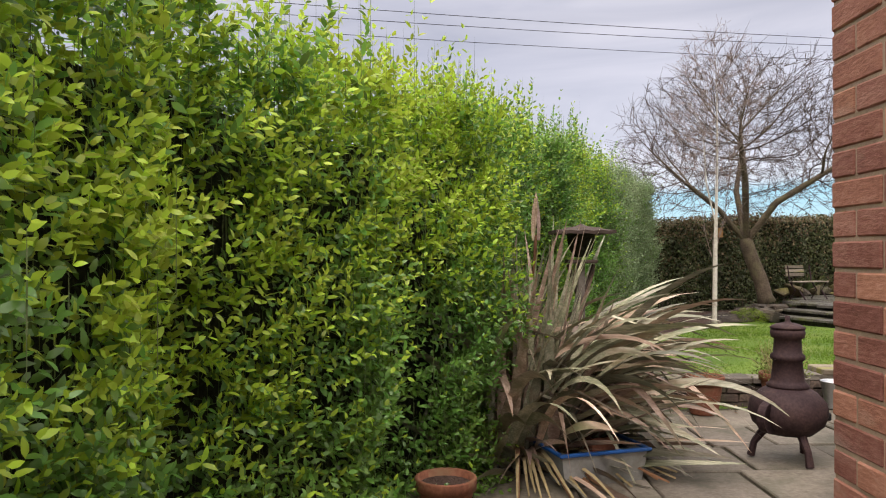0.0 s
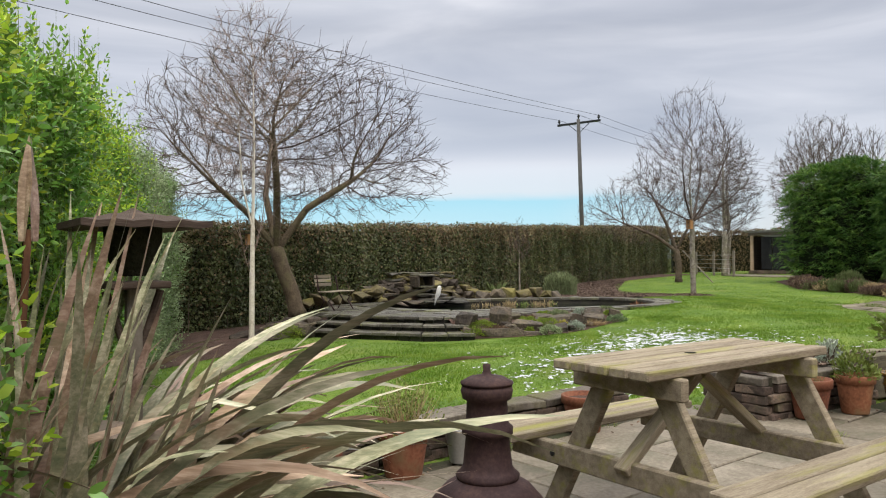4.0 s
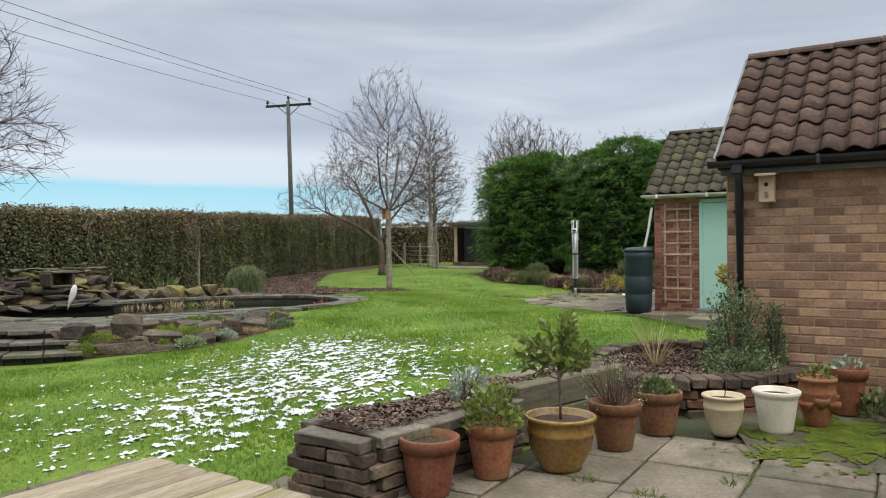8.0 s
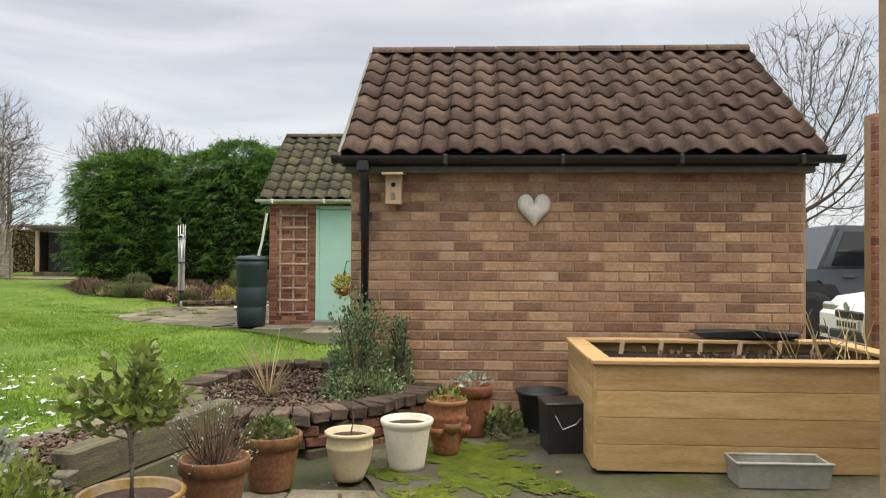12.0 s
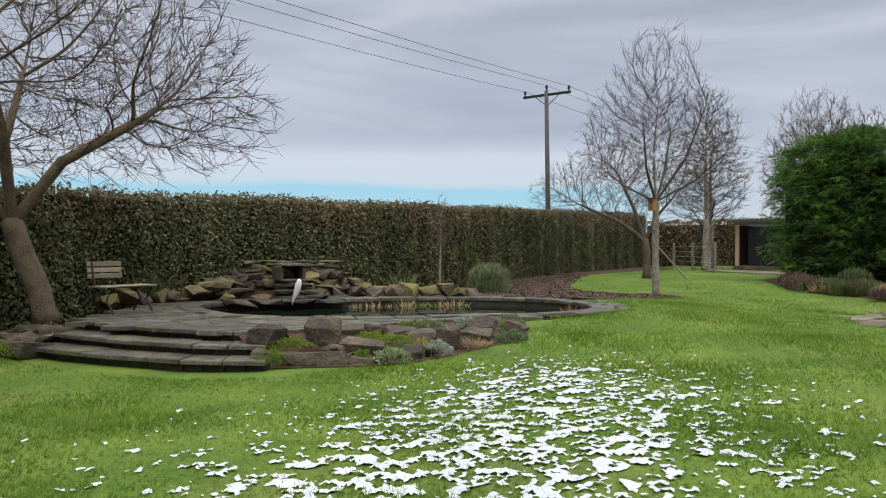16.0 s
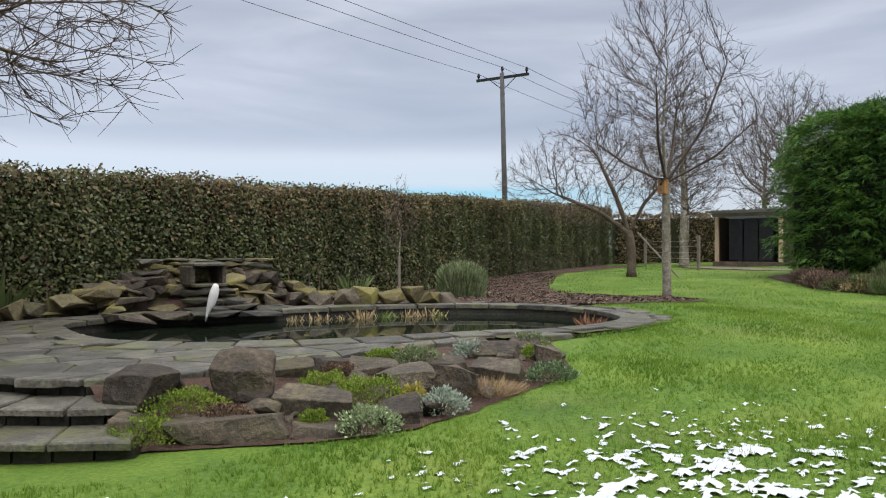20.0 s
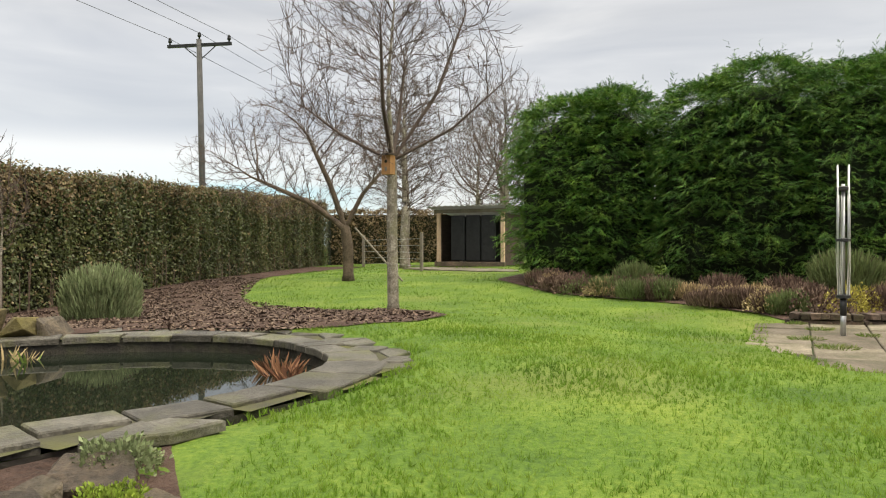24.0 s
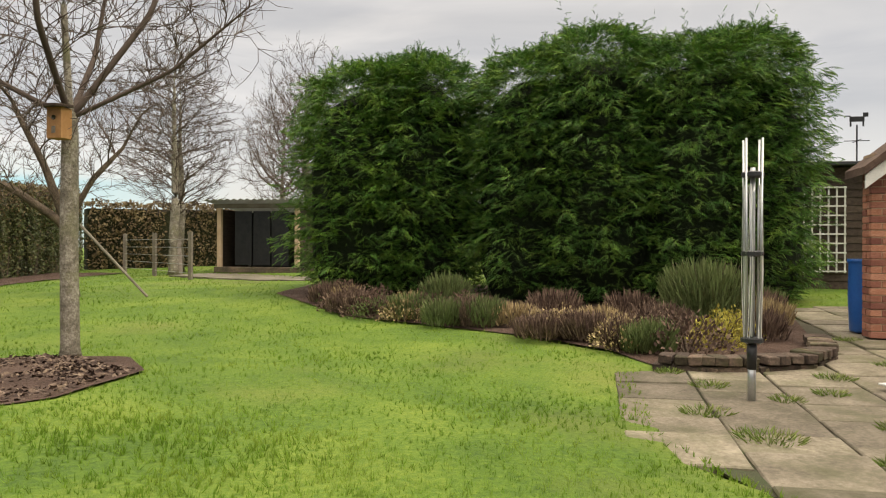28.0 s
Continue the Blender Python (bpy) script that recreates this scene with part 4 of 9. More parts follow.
def conifer_hedge():
    """Tall clipped conifers grown together, six crowns with an uneven top."""
    h = thing("conifer_screen", pose(24.9, 8.2, ground_z(24.9, 8.2)), "dense dark green conifer screen, tops uneven", "conifer hedge")
    g = np.random.default_rng(31)
    tv, tf = frond(5)
    crowns = [(25.0, 11.0, 1.42, 4.12, "conifer_light"), (24.95, 10.1, 1.15, 4.25, "conifer"), (24.8, 8.05, 1.22, 4.2, "conifer"), (24.8, 7.0, 1.4, 4.5, "conifer"), (24.8, 5.6, 1.4, 4.3, "conifer"), (24.9, 4.75, 1.15, 4.4, "conifer")]
    for cx, cy, r, ht, leaf in crowns:
        zb = ground_z(cx, cy)
        # solid body; its near-black colour stands in for shade behind the sprays
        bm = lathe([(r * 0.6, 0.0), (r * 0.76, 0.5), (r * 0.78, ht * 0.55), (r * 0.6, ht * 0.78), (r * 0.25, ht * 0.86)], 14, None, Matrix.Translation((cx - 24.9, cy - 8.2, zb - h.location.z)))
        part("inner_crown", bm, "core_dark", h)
        m, per = 1550, 9
        n = m * per
        u, th = np.repeat(g.uniform(0, 1, m) ** 0.8, per), np.repeat(g.uniform(0, 2 * math.pi, m), per)
        prof = np.interp(u, [0, 0.05, 0.14, 0.6, 0.84, 0.95, 1.0], [0.62, 0.82, 0.95, 0.98, 0.88, 0.66, 0.25])
        lump = 1 + 0.05 * np.sin(th * 5 + u * 9) + 0.05 * np.sin(th * 11 - u * 23) + np.repeat(g.normal(-0.02, 0.13, m), per)
        rr = r * prof * lump
        out = np.c_[np.cos(th), np.sin(th), np.zeros(n)]
        side = np.c_[-np.sin(th), np.cos(th), np.zeros(n)]
        # each clump is a branch end: fronds fanned about it like a loose plume
        fan = np.tile(np.linspace(-1, 1, per), m) + g.normal(0, 0.15, n)
        p = np.c_[cx - 24.9 + rr * np.cos(th), cy - 8.2 + rr * np.sin(th), zb - h.location.z + 0.05 + u * ht * 0.97]
        p += out * g.uniform(-0.22, -0.02, (n, 1)) + side * (0.08 * fan)[:, None] + g.normal(0, 0.035, (n, 3))
        rise = np.where(u > 0.86, 0.5, 0.14) + np.repeat(g.normal(0, 0.22, m), per)
        al = out * 0.8 + side * (0.8 * fan)[:, None] + np.c_[np.zeros((n, 2)), rise - 0.3 * np.abs(fan)] + g.normal(0, 0.22, (n, 3))
        al /= np.linalg.norm(al, axis=1, keepdims=True)
        x = np.cross(al, out * 0.55 + np.array((0, 0, 0.85)) + g.normal(0, 0.28, (n, 3)))
        x /= np.linalg.norm(x, axis=1, keepdims=True)
        R = np.stack([x, al, np.cross(x, al)], -1)
        tagged(part("foliage", scattered("foliage", tv, tf, p, R, g.uniform(0.11, 0.25, (n, 1))), leaf, h), kind="stuff")
        # feathery leaders that break the top line
        m, per = 24, 14
        n = m * per
        th, q = np.repeat(g.uniform(0, 2 * math.pi, m), per), np.repeat(np.sqrt(g.uniform(0, 1, m)) * r * 0.8, per)
        up = np.tile(np.linspace(0, 1, per), m)
        tall = np.repeat(0.16 + 0.4 * g.uniform(0, 1, m) ** 2, per)
        p = np.c_[cx - 24.9 + q * np.cos(th), cy - 8.2 + q * np.sin(th), zb - h.location.z + ht * (0.95 - 0.14 * (q / r) ** 2) + up * tall]
        p[:, :2] += np.repeat(g.normal(0, 0.2, (m, 2)), per, 0) * up[:, None] ** 2
        al = np.c_[g.normal(0, 0.6, (n, 2)), np.full(n, 0.6)]
        al /= np.linalg.norm(al, axis=1, keepdims=True)
        x = np.cross(al, g.normal(size=(n, 3)))
        x /= np.linalg.norm(x, axis=1, keepdims=True)
        me = scattered("top_sprays", tv, tf, p, np.stack([x, al, np.cross(x, al)], -1), g.uniform(0.12, 0.24, (n, 1)) * (1.15 - 0.6 * up)[:, None])
        tagged(part("top_sprays", me, leaf, h), kind="stuff")


conifer_hedge()


# ---- bare trees ----
def crown_tree(seed, trunk, r0, crown, points=1500, step=0.16, kill=0.3, lift=0.1, min_r=0.004, twigs=2, twig_len=0.28, sag=0.0, hollow=0.25, limb_r=0.022, limbs=(), taper=0.56):
    """Branch lines that grow into a crown: trunk is a line of points, crown lists ellipsoids (centre, radii) to be filled."""
    g = np.random.default_rng(seed)
    vol = np.array([a * b * c for _, (a, b, c) in crown])
    A = []
    for (c, rad), k in zip(crown, np.maximum(20, points * vol / vol.sum()).astype(int)):
        d = g.normal(size=(k, 3))
        d /= np.linalg.norm(d, axis=1, keepdims=True)
        A.append(np.array(c) + d * (hollow + (1 - hollow) * g.uniform(0, 1, (k, 1)) ** 0.45) * np.array(rad))
    A = np.concatenate(A)
    pos, par = [], []
    T = np.array(trunk, float)
    dist = np.r_[0, np.cumsum(np.linalg.norm(np.diff(T, axis=0), axis=1))]
    for q in np.linspace(0, dist[-1], max(3, int(dist[-1] / step))):
        pos.append([np.interp(q, dist, T[:, j]) for j in range(3)])
        par.append(len(pos) - 2)
    for line in limbs:
        T = np.array(line, float)
        dist = np.r_[0, np.cumsum(np.linalg.norm(np.diff(T, axis=0), axis=1))]
        before = int(np.linalg.norm(np.array(pos) - T[0], axis=1).argmin())
        for q in np.linspace(0, dist[-1], max(3, int(dist[-1] / step)))[1:]:
            pos.append([np.interp(q, dist, T[:, j]) for j in range(3)])
            par.append(before)
            before = len(pos) - 1
    pos = np.array(pos)
    near = np.linalg.norm(A[:, None] - pos[None], axis=2)
    best, which = near.min(1), near.argmin(1)
    live, stuck = np.ones(len(A), bool), np.zeros(len(A), int)
    for _ in range(140):
        idx = np.nonzero(live)[0]
        if len(idx) == 0:
            break
        v = A[idx] - pos[which[idx]]
        v /= np.linalg.norm(v, axis=1, keepdims=True) + 1e-9
        own, inv = np.unique(which[idx], return_inverse=True)
        acc = np.zeros((len(own), 3))
        np.add.at(acc, inv.ravel(), v)
        acc /= np.linalg.norm(acc, axis=1, keepdims=True) + 1e-9
        back = pos[own] - pos[[max(0, par[o]) for o in own]]
        back /= np.linalg.norm(back, axis=1, keepdims=True) + 1e-9
        acc += 0.75 * back + np.array((0, 0, lift)) + g.normal(0, 0.07, acc.shape)
        acc /= np.linalg.norm(acc, axis=1, keepdims=True)
        fresh = pos[own] + acc * step
        k0 = len(pos)
        pos = np.concatenate([pos, fresh])
        par += [int(o) for o in own]
        near = np.linalg.norm(A[:, None] - fresh[None], axis=2)
        better = near.min(1) < best - 0.02 * step
        stuck[live & ~better] += 1
        live &= stuck < 3
        which[better] = near.argmin(1)[better] + k0
        best[better] = near.min(1)[better]
        live &= best > kill
        if k0 > 9000:
            break
    n = len(pos)
    kids = [[] for _ in range(n)]
    for k in range(1, n):
        kids[par[k]].append(k)
    load = np.zeros(n)
    for k in range(n - 1, -1, -1):
        load[k] = load[k] if kids[k] else 1.0
        if k:
            load[par[k]] += load[k]
    rad = np.maximum(min_r, r0 * (load / load[0]) ** taper)
    lines, todo = [], [(0, None)]
    while todo:
        k, before = todo.pop()
        chain = [before, k] if before is not None else [k]
        while kids[k]:
            order = sorted(kids[k], key=lambda c: -load[c])
            todo += [(c, k) for c in order[1:]]
            k = order[0]
            chain.append(k)
        rr = [float(min(rad[c], rad[chain[1]])) if before is not None else float(rad[c]) for c in chain]
        if before is None:
            rr = [max(min_r, r * (1 - 0.72 * (i / len(rr)) ** 1.3)) for i, r in enumerate(rr)]
        rr[-1] *= 0.6
        level = 0 if before is None else 1 if rr[0] > limb_r else 3
        lines.append(([Vector(pos[c]) for c in chain], rr, level))
        if level == 3 or before is None:
            for c in chain[1 if before is None else 0::2]:
                for _ in range(twigs if rad[c] < limb_r else 0):
                    d = g.normal(size=3) * 0.42 + (pos[c] - pos[max(0, par[c])]) / step + np.array((0, 0, 0.2 - sag))
                    d /= np.linalg.norm(d)
                    a, ln = pos[c], twig_len * g.uniform(0.5, 1.3)
                    bend = g.normal(0, 0.08, 3) + np.array((0, 0, 0.1 - sag))
                    lines.append(([Vector(a), Vector(a + d * ln * 0.5), Vector(a + (d + bend) * ln)], [min_r, min_r * 0.8, min_r * 0.5], 3))
    return lines


def bare_tree(label, lines, bark, twig="twig"):
    base = lines[0][0][0]
    t = thing("bare_tree", pose(*base), label, "tree")
    limbs, runs = [], {}
    for pts, rad, level in lines:
        if level == 0:
            heavy = tube([p - base for p in pts], [rad[0] * 1.3] + rad[1:], 10)
        elif level == 1:
            limbs.append(tube([p - base for p in pts], rad, 6))
        else:
            runs.setdefault(len(pts), []).append(([tuple(p - base) for p in pts], rad))
    V, F, b = [], [], 0
    for k, group in runs.items():
        P, R = np.array([a for a, _ in group]), np.array([r for _, r in group])
        D = np.gradient(P, axis=1)
        D /= np.linalg.norm(D, axis=2, keepdims=True) + 1e-9
        X = np.cross(D, np.array((0.31, 0.57, 0.76)))
        X /= np.linalg.norm(X, axis=2, keepdims=True) + 1e-9
        Y = np.cross(D, X)
        ring = np.stack([P + (X * math.cos(2.094 * j) + Y * math.sin(2.094 * j)) * R[..., None] for j in range(3)], 2)
        V.append(ring.reshape(-1, 3))
        i = b + np.arange(P.shape[0] * k * 3).reshape(P.shape[0], k, 3)
        for j in range(3):
            q = (j + 1) % 3
            F.append(np.stack([i[:, :-1, j], i[:, :-1, q], i[:, 1:, q], i[:, 1:, j]], -1).reshape(-1, 4))
        b += P.shape[0] * k * 3
    part("trunk", heavy, bark, t, smooth=True)
    for bm in limbs:
        part("limb", bm, twig if bark == "bark" else bark, t, smooth=True)
    tagged(part("crown", mesh_from("crown", np.concatenate(V), np.concatenate(F)), twig, t), kind="stuff")
    return t


def at_ground(x, y, up=0.0):
    return (x, y, ground_z(x, y) + up - 0.03)


spreading_tree = bare_tree("old spreading bare fruit tree with a low forked trunk",
                           crown_tree(5, [(5.62, 12.6, 0.1), (5.5, 12.62, 0.6), (5.3, 12.65, 1.1), (5.2, 12.67, 1.45)], 0.16,
                                      [((5.3, 12.6, 3.75), (3.0, 3.0, 1.8)), ((7.0, 11.9, 3.1), (1.6, 1.6, 1.0)), ((3.6, 12.6, 2.9), (1.5, 1.5, 0.9))], 5200, 0.14, 0.16, 0.03, 0.0045, 2, 0.34, 0.1, 0.3, 0.02,
                                      limbs=([(5.2, 12.67, 1.45), (5.75, 12.4, 2.3), (6.7, 12.05, 2.95)], [(5.2, 12.67, 1.45), (4.6, 12.75, 2.2), (3.9, 12.6, 2.7)], [(5.2, 12.67, 1.45), (5.15, 13.1, 2.6), (5.4, 13.4, 3.6)],
                                             [(5.2, 12.67, 1.45), (5.0, 12.2, 2.7), (4.7, 11.7, 3.6)])), "bark_mossy")
bare_tree("slender young birch with a pale trunk", crown_tree(8, [(3.55, 10.0, -0.15), (3.57, 10.0, 1.2), (3.6, 10.02, 2.2)], 0.046,
                                                              [((3.6, 10.0, 3.8), (0.95, 0.95, 1.5)), ((3.6, 10.0, 4.9), (0.4, 0.4, 0.6))], 800, 0.11, 0.14, 0.4, 0.0036, 3, 0.26, 0.0, 0.1, 0.011,
                                                              limbs=([(3.6, 10.02, 2.2), (3.62, 10.02, 3.2), (3.6, 10.0, 4.4)], [(3.57, 10.0, 0.9), (3.4, 10.02, 1.5), (3.3, 10.05, 2.3)], [(3.57, 10.0, 1.2), (3.75, 10.0, 1.9), (3.85, 9.95, 2.9)], [(3.59, 10.01, 1.7), (3.42, 10.05, 2.5), (3.35, 10.0, 3.5)]), taper=0.8), "birch", "birch_twig")
nest_tree = bare_tree("straight bare tree with a lichened trunk", crown_tree(14, [at_ground(18.12, 11.72), (18.12, 11.74, 1.2), (18.15, 11.76, 2.3)], 0.085,
                                                                            [((18.15, 11.75, 3.7), (1.8, 1.8, 1.7)), ((18.15, 11.75, 5.0), (1.1, 1.1, 1.35))], 2600, 0.13, 0.17, 0.4, 0.0040, 2, 0.3, 0.0, 0.12,
                                                                            limbs=([(18.15, 11.76, 2.3), (18.1, 11.8, 3.4), (18.2, 11.75, 4.6)], [(18.15, 11.76, 2.3), (18.4, 10.9, 2.75), (18.55, 10.2, 3.35)],
                                                                                   [(18.15, 11.76, 2.3), (17.95, 12.5, 2.7), (17.85, 13.1, 3.15)], [(18.15, 11.76, 2.3), (17.45, 11.5, 2.95), (17.05, 11.3, 3.9)],
                                                                                   [(18.15, 11.76, 2.3), (18.8, 12.0, 3.05), (19.15, 12.1, 4.0)], [(18.15, 11.76, 2.3), (18.5, 11.2, 3.3), (18.75, 10.85, 4.5)])), "bark")
bare_tree("leaning bare tree with low crooked limbs", crown_tree(23, [at_ground(23.4, 15.95), (23.4, 15.95, 1.0), (23.35, 16.0, 1.5)], 0.13,
                                                                [((22.7, 17.0, 3.2), (2.0, 2.2, 1.45)), ((21.7, 18.4, 3.0), (1.0, 1.2, 0.7)), ((23.7, 15.4, 3.0), (1.4, 1.4, 1.1))], 3600, 0.16, 0.18, 0.03, 0.0045, 2, 0.26, 0.03, 0.25,
                                                                limbs=([(23.35, 16.0, 1.5), (22.95, 16.7, 2.1), (22.3, 17.9, 2.7)], [(23.35, 16.0, 1.5), (23.6, 15.7, 2.3), (23.9, 15.3, 2.9)], [(23.35, 16.0, 1.5), (23.2, 16.3, 2.5), (22.9, 16.6, 3.4)])), "bark_dark")
for sd, x, y, hgt, rad in ((29, 30.0, 18.1, 7.7, 1.7), (33, 31.6, 18.9, 7.0, 1.6), (35, 36.0, 16.8, 8.3, 2.3)):
    bare_tree("tall bare ash tree behind the fence", crown_tree(sd, [at_ground(x, y), (x, y, 1.4), (x + 0.1, y, 2.4)], 0.13,
                                                               [((x, y, hgt * 0.56), (rad, rad, hgt * 0.3)), ((x, y, hgt * 0.78), (rad * 0.7, rad * 0.7, hgt * 0.22))], 2300, 0.2, 0.22, 0.3, 0.0055, 2, 0.36, 0.0, 0.15, 0.03,
                                                               limbs=([(x + 0.1, y, 2.4), (x, y, 4.0), (x, y, 5.6)],)), "bark")
for sd, x, y, hgt, rad in ((37, 48.0, 21.6, 10.3, 2.8), (38, 50.5, 24.2, 9.4, 2.6), (39, 47.0, 18.6, 9.0, 2.4)):
    bare_tree("bare tree standing in the field beyond", crown_tree(sd, [(x, y, 0.3), (x, y, 2.6), (x, y, 4.5)], 0.2, [((x, y, hgt * 0.66), (rad, rad, hgt * 0.34))], 1500, 0.28, 0.33, 0.3, 0.009, 2, 0.45, 0.0, 0.15, 0.04), "bark")
for sd, x, y, hgt, rad in ((41, 27.0, -10.9, 9.2, 3.4), (43, 38.0, -11.0, 8.5, 3.2)):
    bare_tree("bare tree standing beyond the parking place", crown_tree(sd, [(x, y, 0.2), (x, y, 1.8), (x + 0.2, y, 3.0)], 0.2, [((x, y, hgt * 0.58), (rad, rad, hgt * 0.42))], 2800, 0.24, 0.3, 0.12, 0.007, 2, 0.4, 0.0, 0.2, 0.035), "bark")
bare_tree("thin staked sapling against the hedge", crown_tree(47, [at_ground(15.2, 16.2), (15.2, 16.2, 0.8), (15.22, 16.2, 1.2)], 0.02, [((15.2, 16.2, 1.7), (0.45, 0.35, 0.8))], 260, 0.08, 0.1, 0.3, 0.004, 2, 0.15, 0.0, 0.1, 0.012), "bark")
for k, (x, y, hgt) in enumerate(((21, 58, 3.6), (23.5, 60, 3.2), (-6, 60, 3.8))):
    bare_tree("far bare tree on the skyline", crown_tree(60 + k, [(x, y, -0.2), (x, y, 1.2)], 0.16, [((x, y, hgt * 0.7), (2.0, 2.0, hgt * 0.45))], 600, 0.26, 0.32, 0.1, 0.014, 2, 0.5, 0.0, 0.2, 0.05), "bark")


# ---- overhead line ----
def power_pole():
    t = thing("power_pole", pose(30.6, 27.6, ground_z(30, 20) - 0.3), "tall wooden pole with a steel crossarm carrying three wires", "utility pole")
    part("pole", rod(bmesh.new(), (0.28, 0, 0), (-0.02, 0, 9.2), 0.14, 0.10, 10), "pole_wood", t, smooth=True)
    ca = Matrix.Rotation(radians(16), 4, "Z")
    part("crossarm", boxed(0, 0, 8.98, 0.1, 2.7, 0.12, ca), "steel_dark", t)
    for s in (-1, 1):
        part("brace", rod(bmesh.new(), ca @ Vector((0.06, 0.65 * s, 8.93)), ca @ Vector((0.06, 0.05 * s, 8.45)), 0.02), "steel_dark", t)
    for s in (-1.25, 0, 1.25):
        z = 9.04 if s else 9.22
        part("insulator", lathe([(0.035, 0), (0.035, 0.08), (0.075, 0.1), (0.075, 0.16), (0.05, 0.18), (0.07, 0.2), (0.03, 0.28)], 10, None, ca @ Matrix.Translation((0, s, z))), "steel_dark", t, smooth=True)
    return t


pole = power_pole()
for s in (-1.25, 0, 1.25):
    off = Matrix.Rotation(radians(16), 4, "Z") @ Vector((0, s, 0))
    a = Vector((30.6, 27.6, pole.location.z + (9.28 if s else 9.46))) + off
    for tx, ty, tz, sag in ((-47.0, 5.5, 8.7, 1.1), (66.0, 34.0, 9.6, 0.6)):
        b = Vector((tx, ty, tz)) + off * 1.0
        pts = []
        for k in range(25):
            u = k / 24
            p = a.lerp(b, u)
            p.z -= sag * 4 * u * (1 - u)
            pts.append(p)
        tagged(part("overhead_wire", tube(pts, 0.010, 5), "steel_dark"), "thin dark overhead power wire", "wire", "overhead wires")

# ---- paving ----
def slab_block(w, d, h, seed=0):
    """One worn paving slab with a dressed edge."""
    g = random.Random(seed)
    bm = bmesh.new()
    ring0 = [(-w / 2, -d / 2), (w / 2, -d / 2), (w / 2, d / 2), (-w / 2, d / 2)]
    j = [(x + g.uniform(-0.006, 0.006), y + g.uniform(-0.006, 0.006)) for x, y in ring0]
    low = [bm.verts.new((x, y, -h)) for x, y in j]
    mid = [bm.verts.new((x, y, -0.008)) for x, y in j]
    top = [bm.verts.new((x * 0.972, y * 0.972, 0)) for x, y in j]
    for a, b in ((low, mid), (mid, top)):
        for k in range(4):
            bm.faces.new((a[k], a[(k + 1) % 4], b[(k + 1) % 4], b[k]))
    bm.faces.new(top)
    return bm


SLAB_MESH = {}


def pave(owner, x0, y0, poly, cell, seed, limit, lift=0.0, mat="slab"):
    g = random.Random(seed)
    n, y = 0, y0
    xs = [p[0] for p in poly]
    ys = [p[1] for p in poly]
    while y < max(ys):
        d = g.choice(cell)
        x = x0 - g.uniform(0, 0.4)
        while x < max(xs):
            w = g.choice(cell)
            if inside(x + w / 2, y + d / 2, poly) and n < limit:
                key = (w, d, g.randrange(3), mat)
                if key not in SLAB_MESH:
                    SLAB_MESH[key] = finish(slab_block(w - 0.016, d - 0.016, 0.06, hash(key) % 97), "slab")
                z = ground_z(x + w / 2, y + d / 2) + lift + g.uniform(-0.005, 0.005)
                part("slab", SLAB_MESH[key], mat, owner, at=pose(x + w / 2, y + d / 2, z, g.gauss(0, 0.35) - 0.77, g.gauss(0, 0.35) - 1.19, g.gauss(0, 0.3)))
                n += 1
            x += w
        y += d


patio = fan_sheet("patio", MAIN_PATIO, None, "joint", "main patio bedding under the stone slabs", "patio", -0.02, 0.3)
top_patio = fan_sheet("upper_patio", TOP_PATIO, None, "joint", "far patio bedding under the stone slabs", "patio", -0.02, 0.3)
pave(patio, -4.0, -6.0, [(-3.2, -6), (6.2, -6), (6.2, 1.3), (4.4, 1.95), (4.3, 2.72), (-2.0, 2.72), (-3.2, -2)], (0.45, 0.6, 0.6), 5, 330)
pave(top_patio, 12.0, 1.2, [(13.6, 2.0), (14.0, 3.6), (14.6, 5.0), (15.1, 5.9), (15.6, 6.4), (16.4, 6.75), (18.3, 6.85), (18.9, 6.55), (18.95, 5.5), (19.3, 5.0), (20.2, 4.85), (23.9, 4.4), (23.9, 1.3), (13.6, 1.3)], (0.45, 0.6, 0.6), 6, 300, 0.0, "slab_far")

# mossy concrete in front of the garage
for nm, poly, mat, lab in (("concrete_apron", [(6.1, -3.4), (8.1, -3.4), (8.1, 0.7), (7.3, 0.75), (6.6, 0.35), (6.15, 0.2)], "damp_concrete", "damp concrete apron against the brick garage"),):
    fan_sheet(nm, poly, None, mat, lab, "paving", 0.002, 0.15)
g = np.random.default_rng(77)
mx, my = g.normal(6.78, 0.42, 60000), g.normal(-0.26, 0.33, 60000)
patchy = np.array([noise.fractal(Vector((x * 2.6, y * 2.6, 9.0)), 0.6, 2.2, 4) for x, y in zip(mx, my)])
keep = (mx < 7.9) & (my < 0.65) & (my > -1.0) & (mx > 5.6) & (patchy > 0.9 * np.hypot((mx - 6.75) / 0.8, (my + 0.25) / 0.62) - 0.62)
me = scattered("moss_film", [(-0.5, -0.4, 0), (0.5, -0.5, 0.05), (0.4, 0.5, 0), (-0.45, 0.4, 0.08)], [(0, 1, 2, 3)], np.c_[mx, my, ground_many(mx, my) + 0.008][keep],
               turns(int(keep.sum()), np.tile((0, 0, 1.0), (int(keep.sum()), 1)), 0.12, 5), g.uniform(0.008, 0.018, (int(keep.sum()), 1)))
tagged(part("moss_film", me, "moss"), "bright green moss film over damp concrete", "moss", kind="stuff")


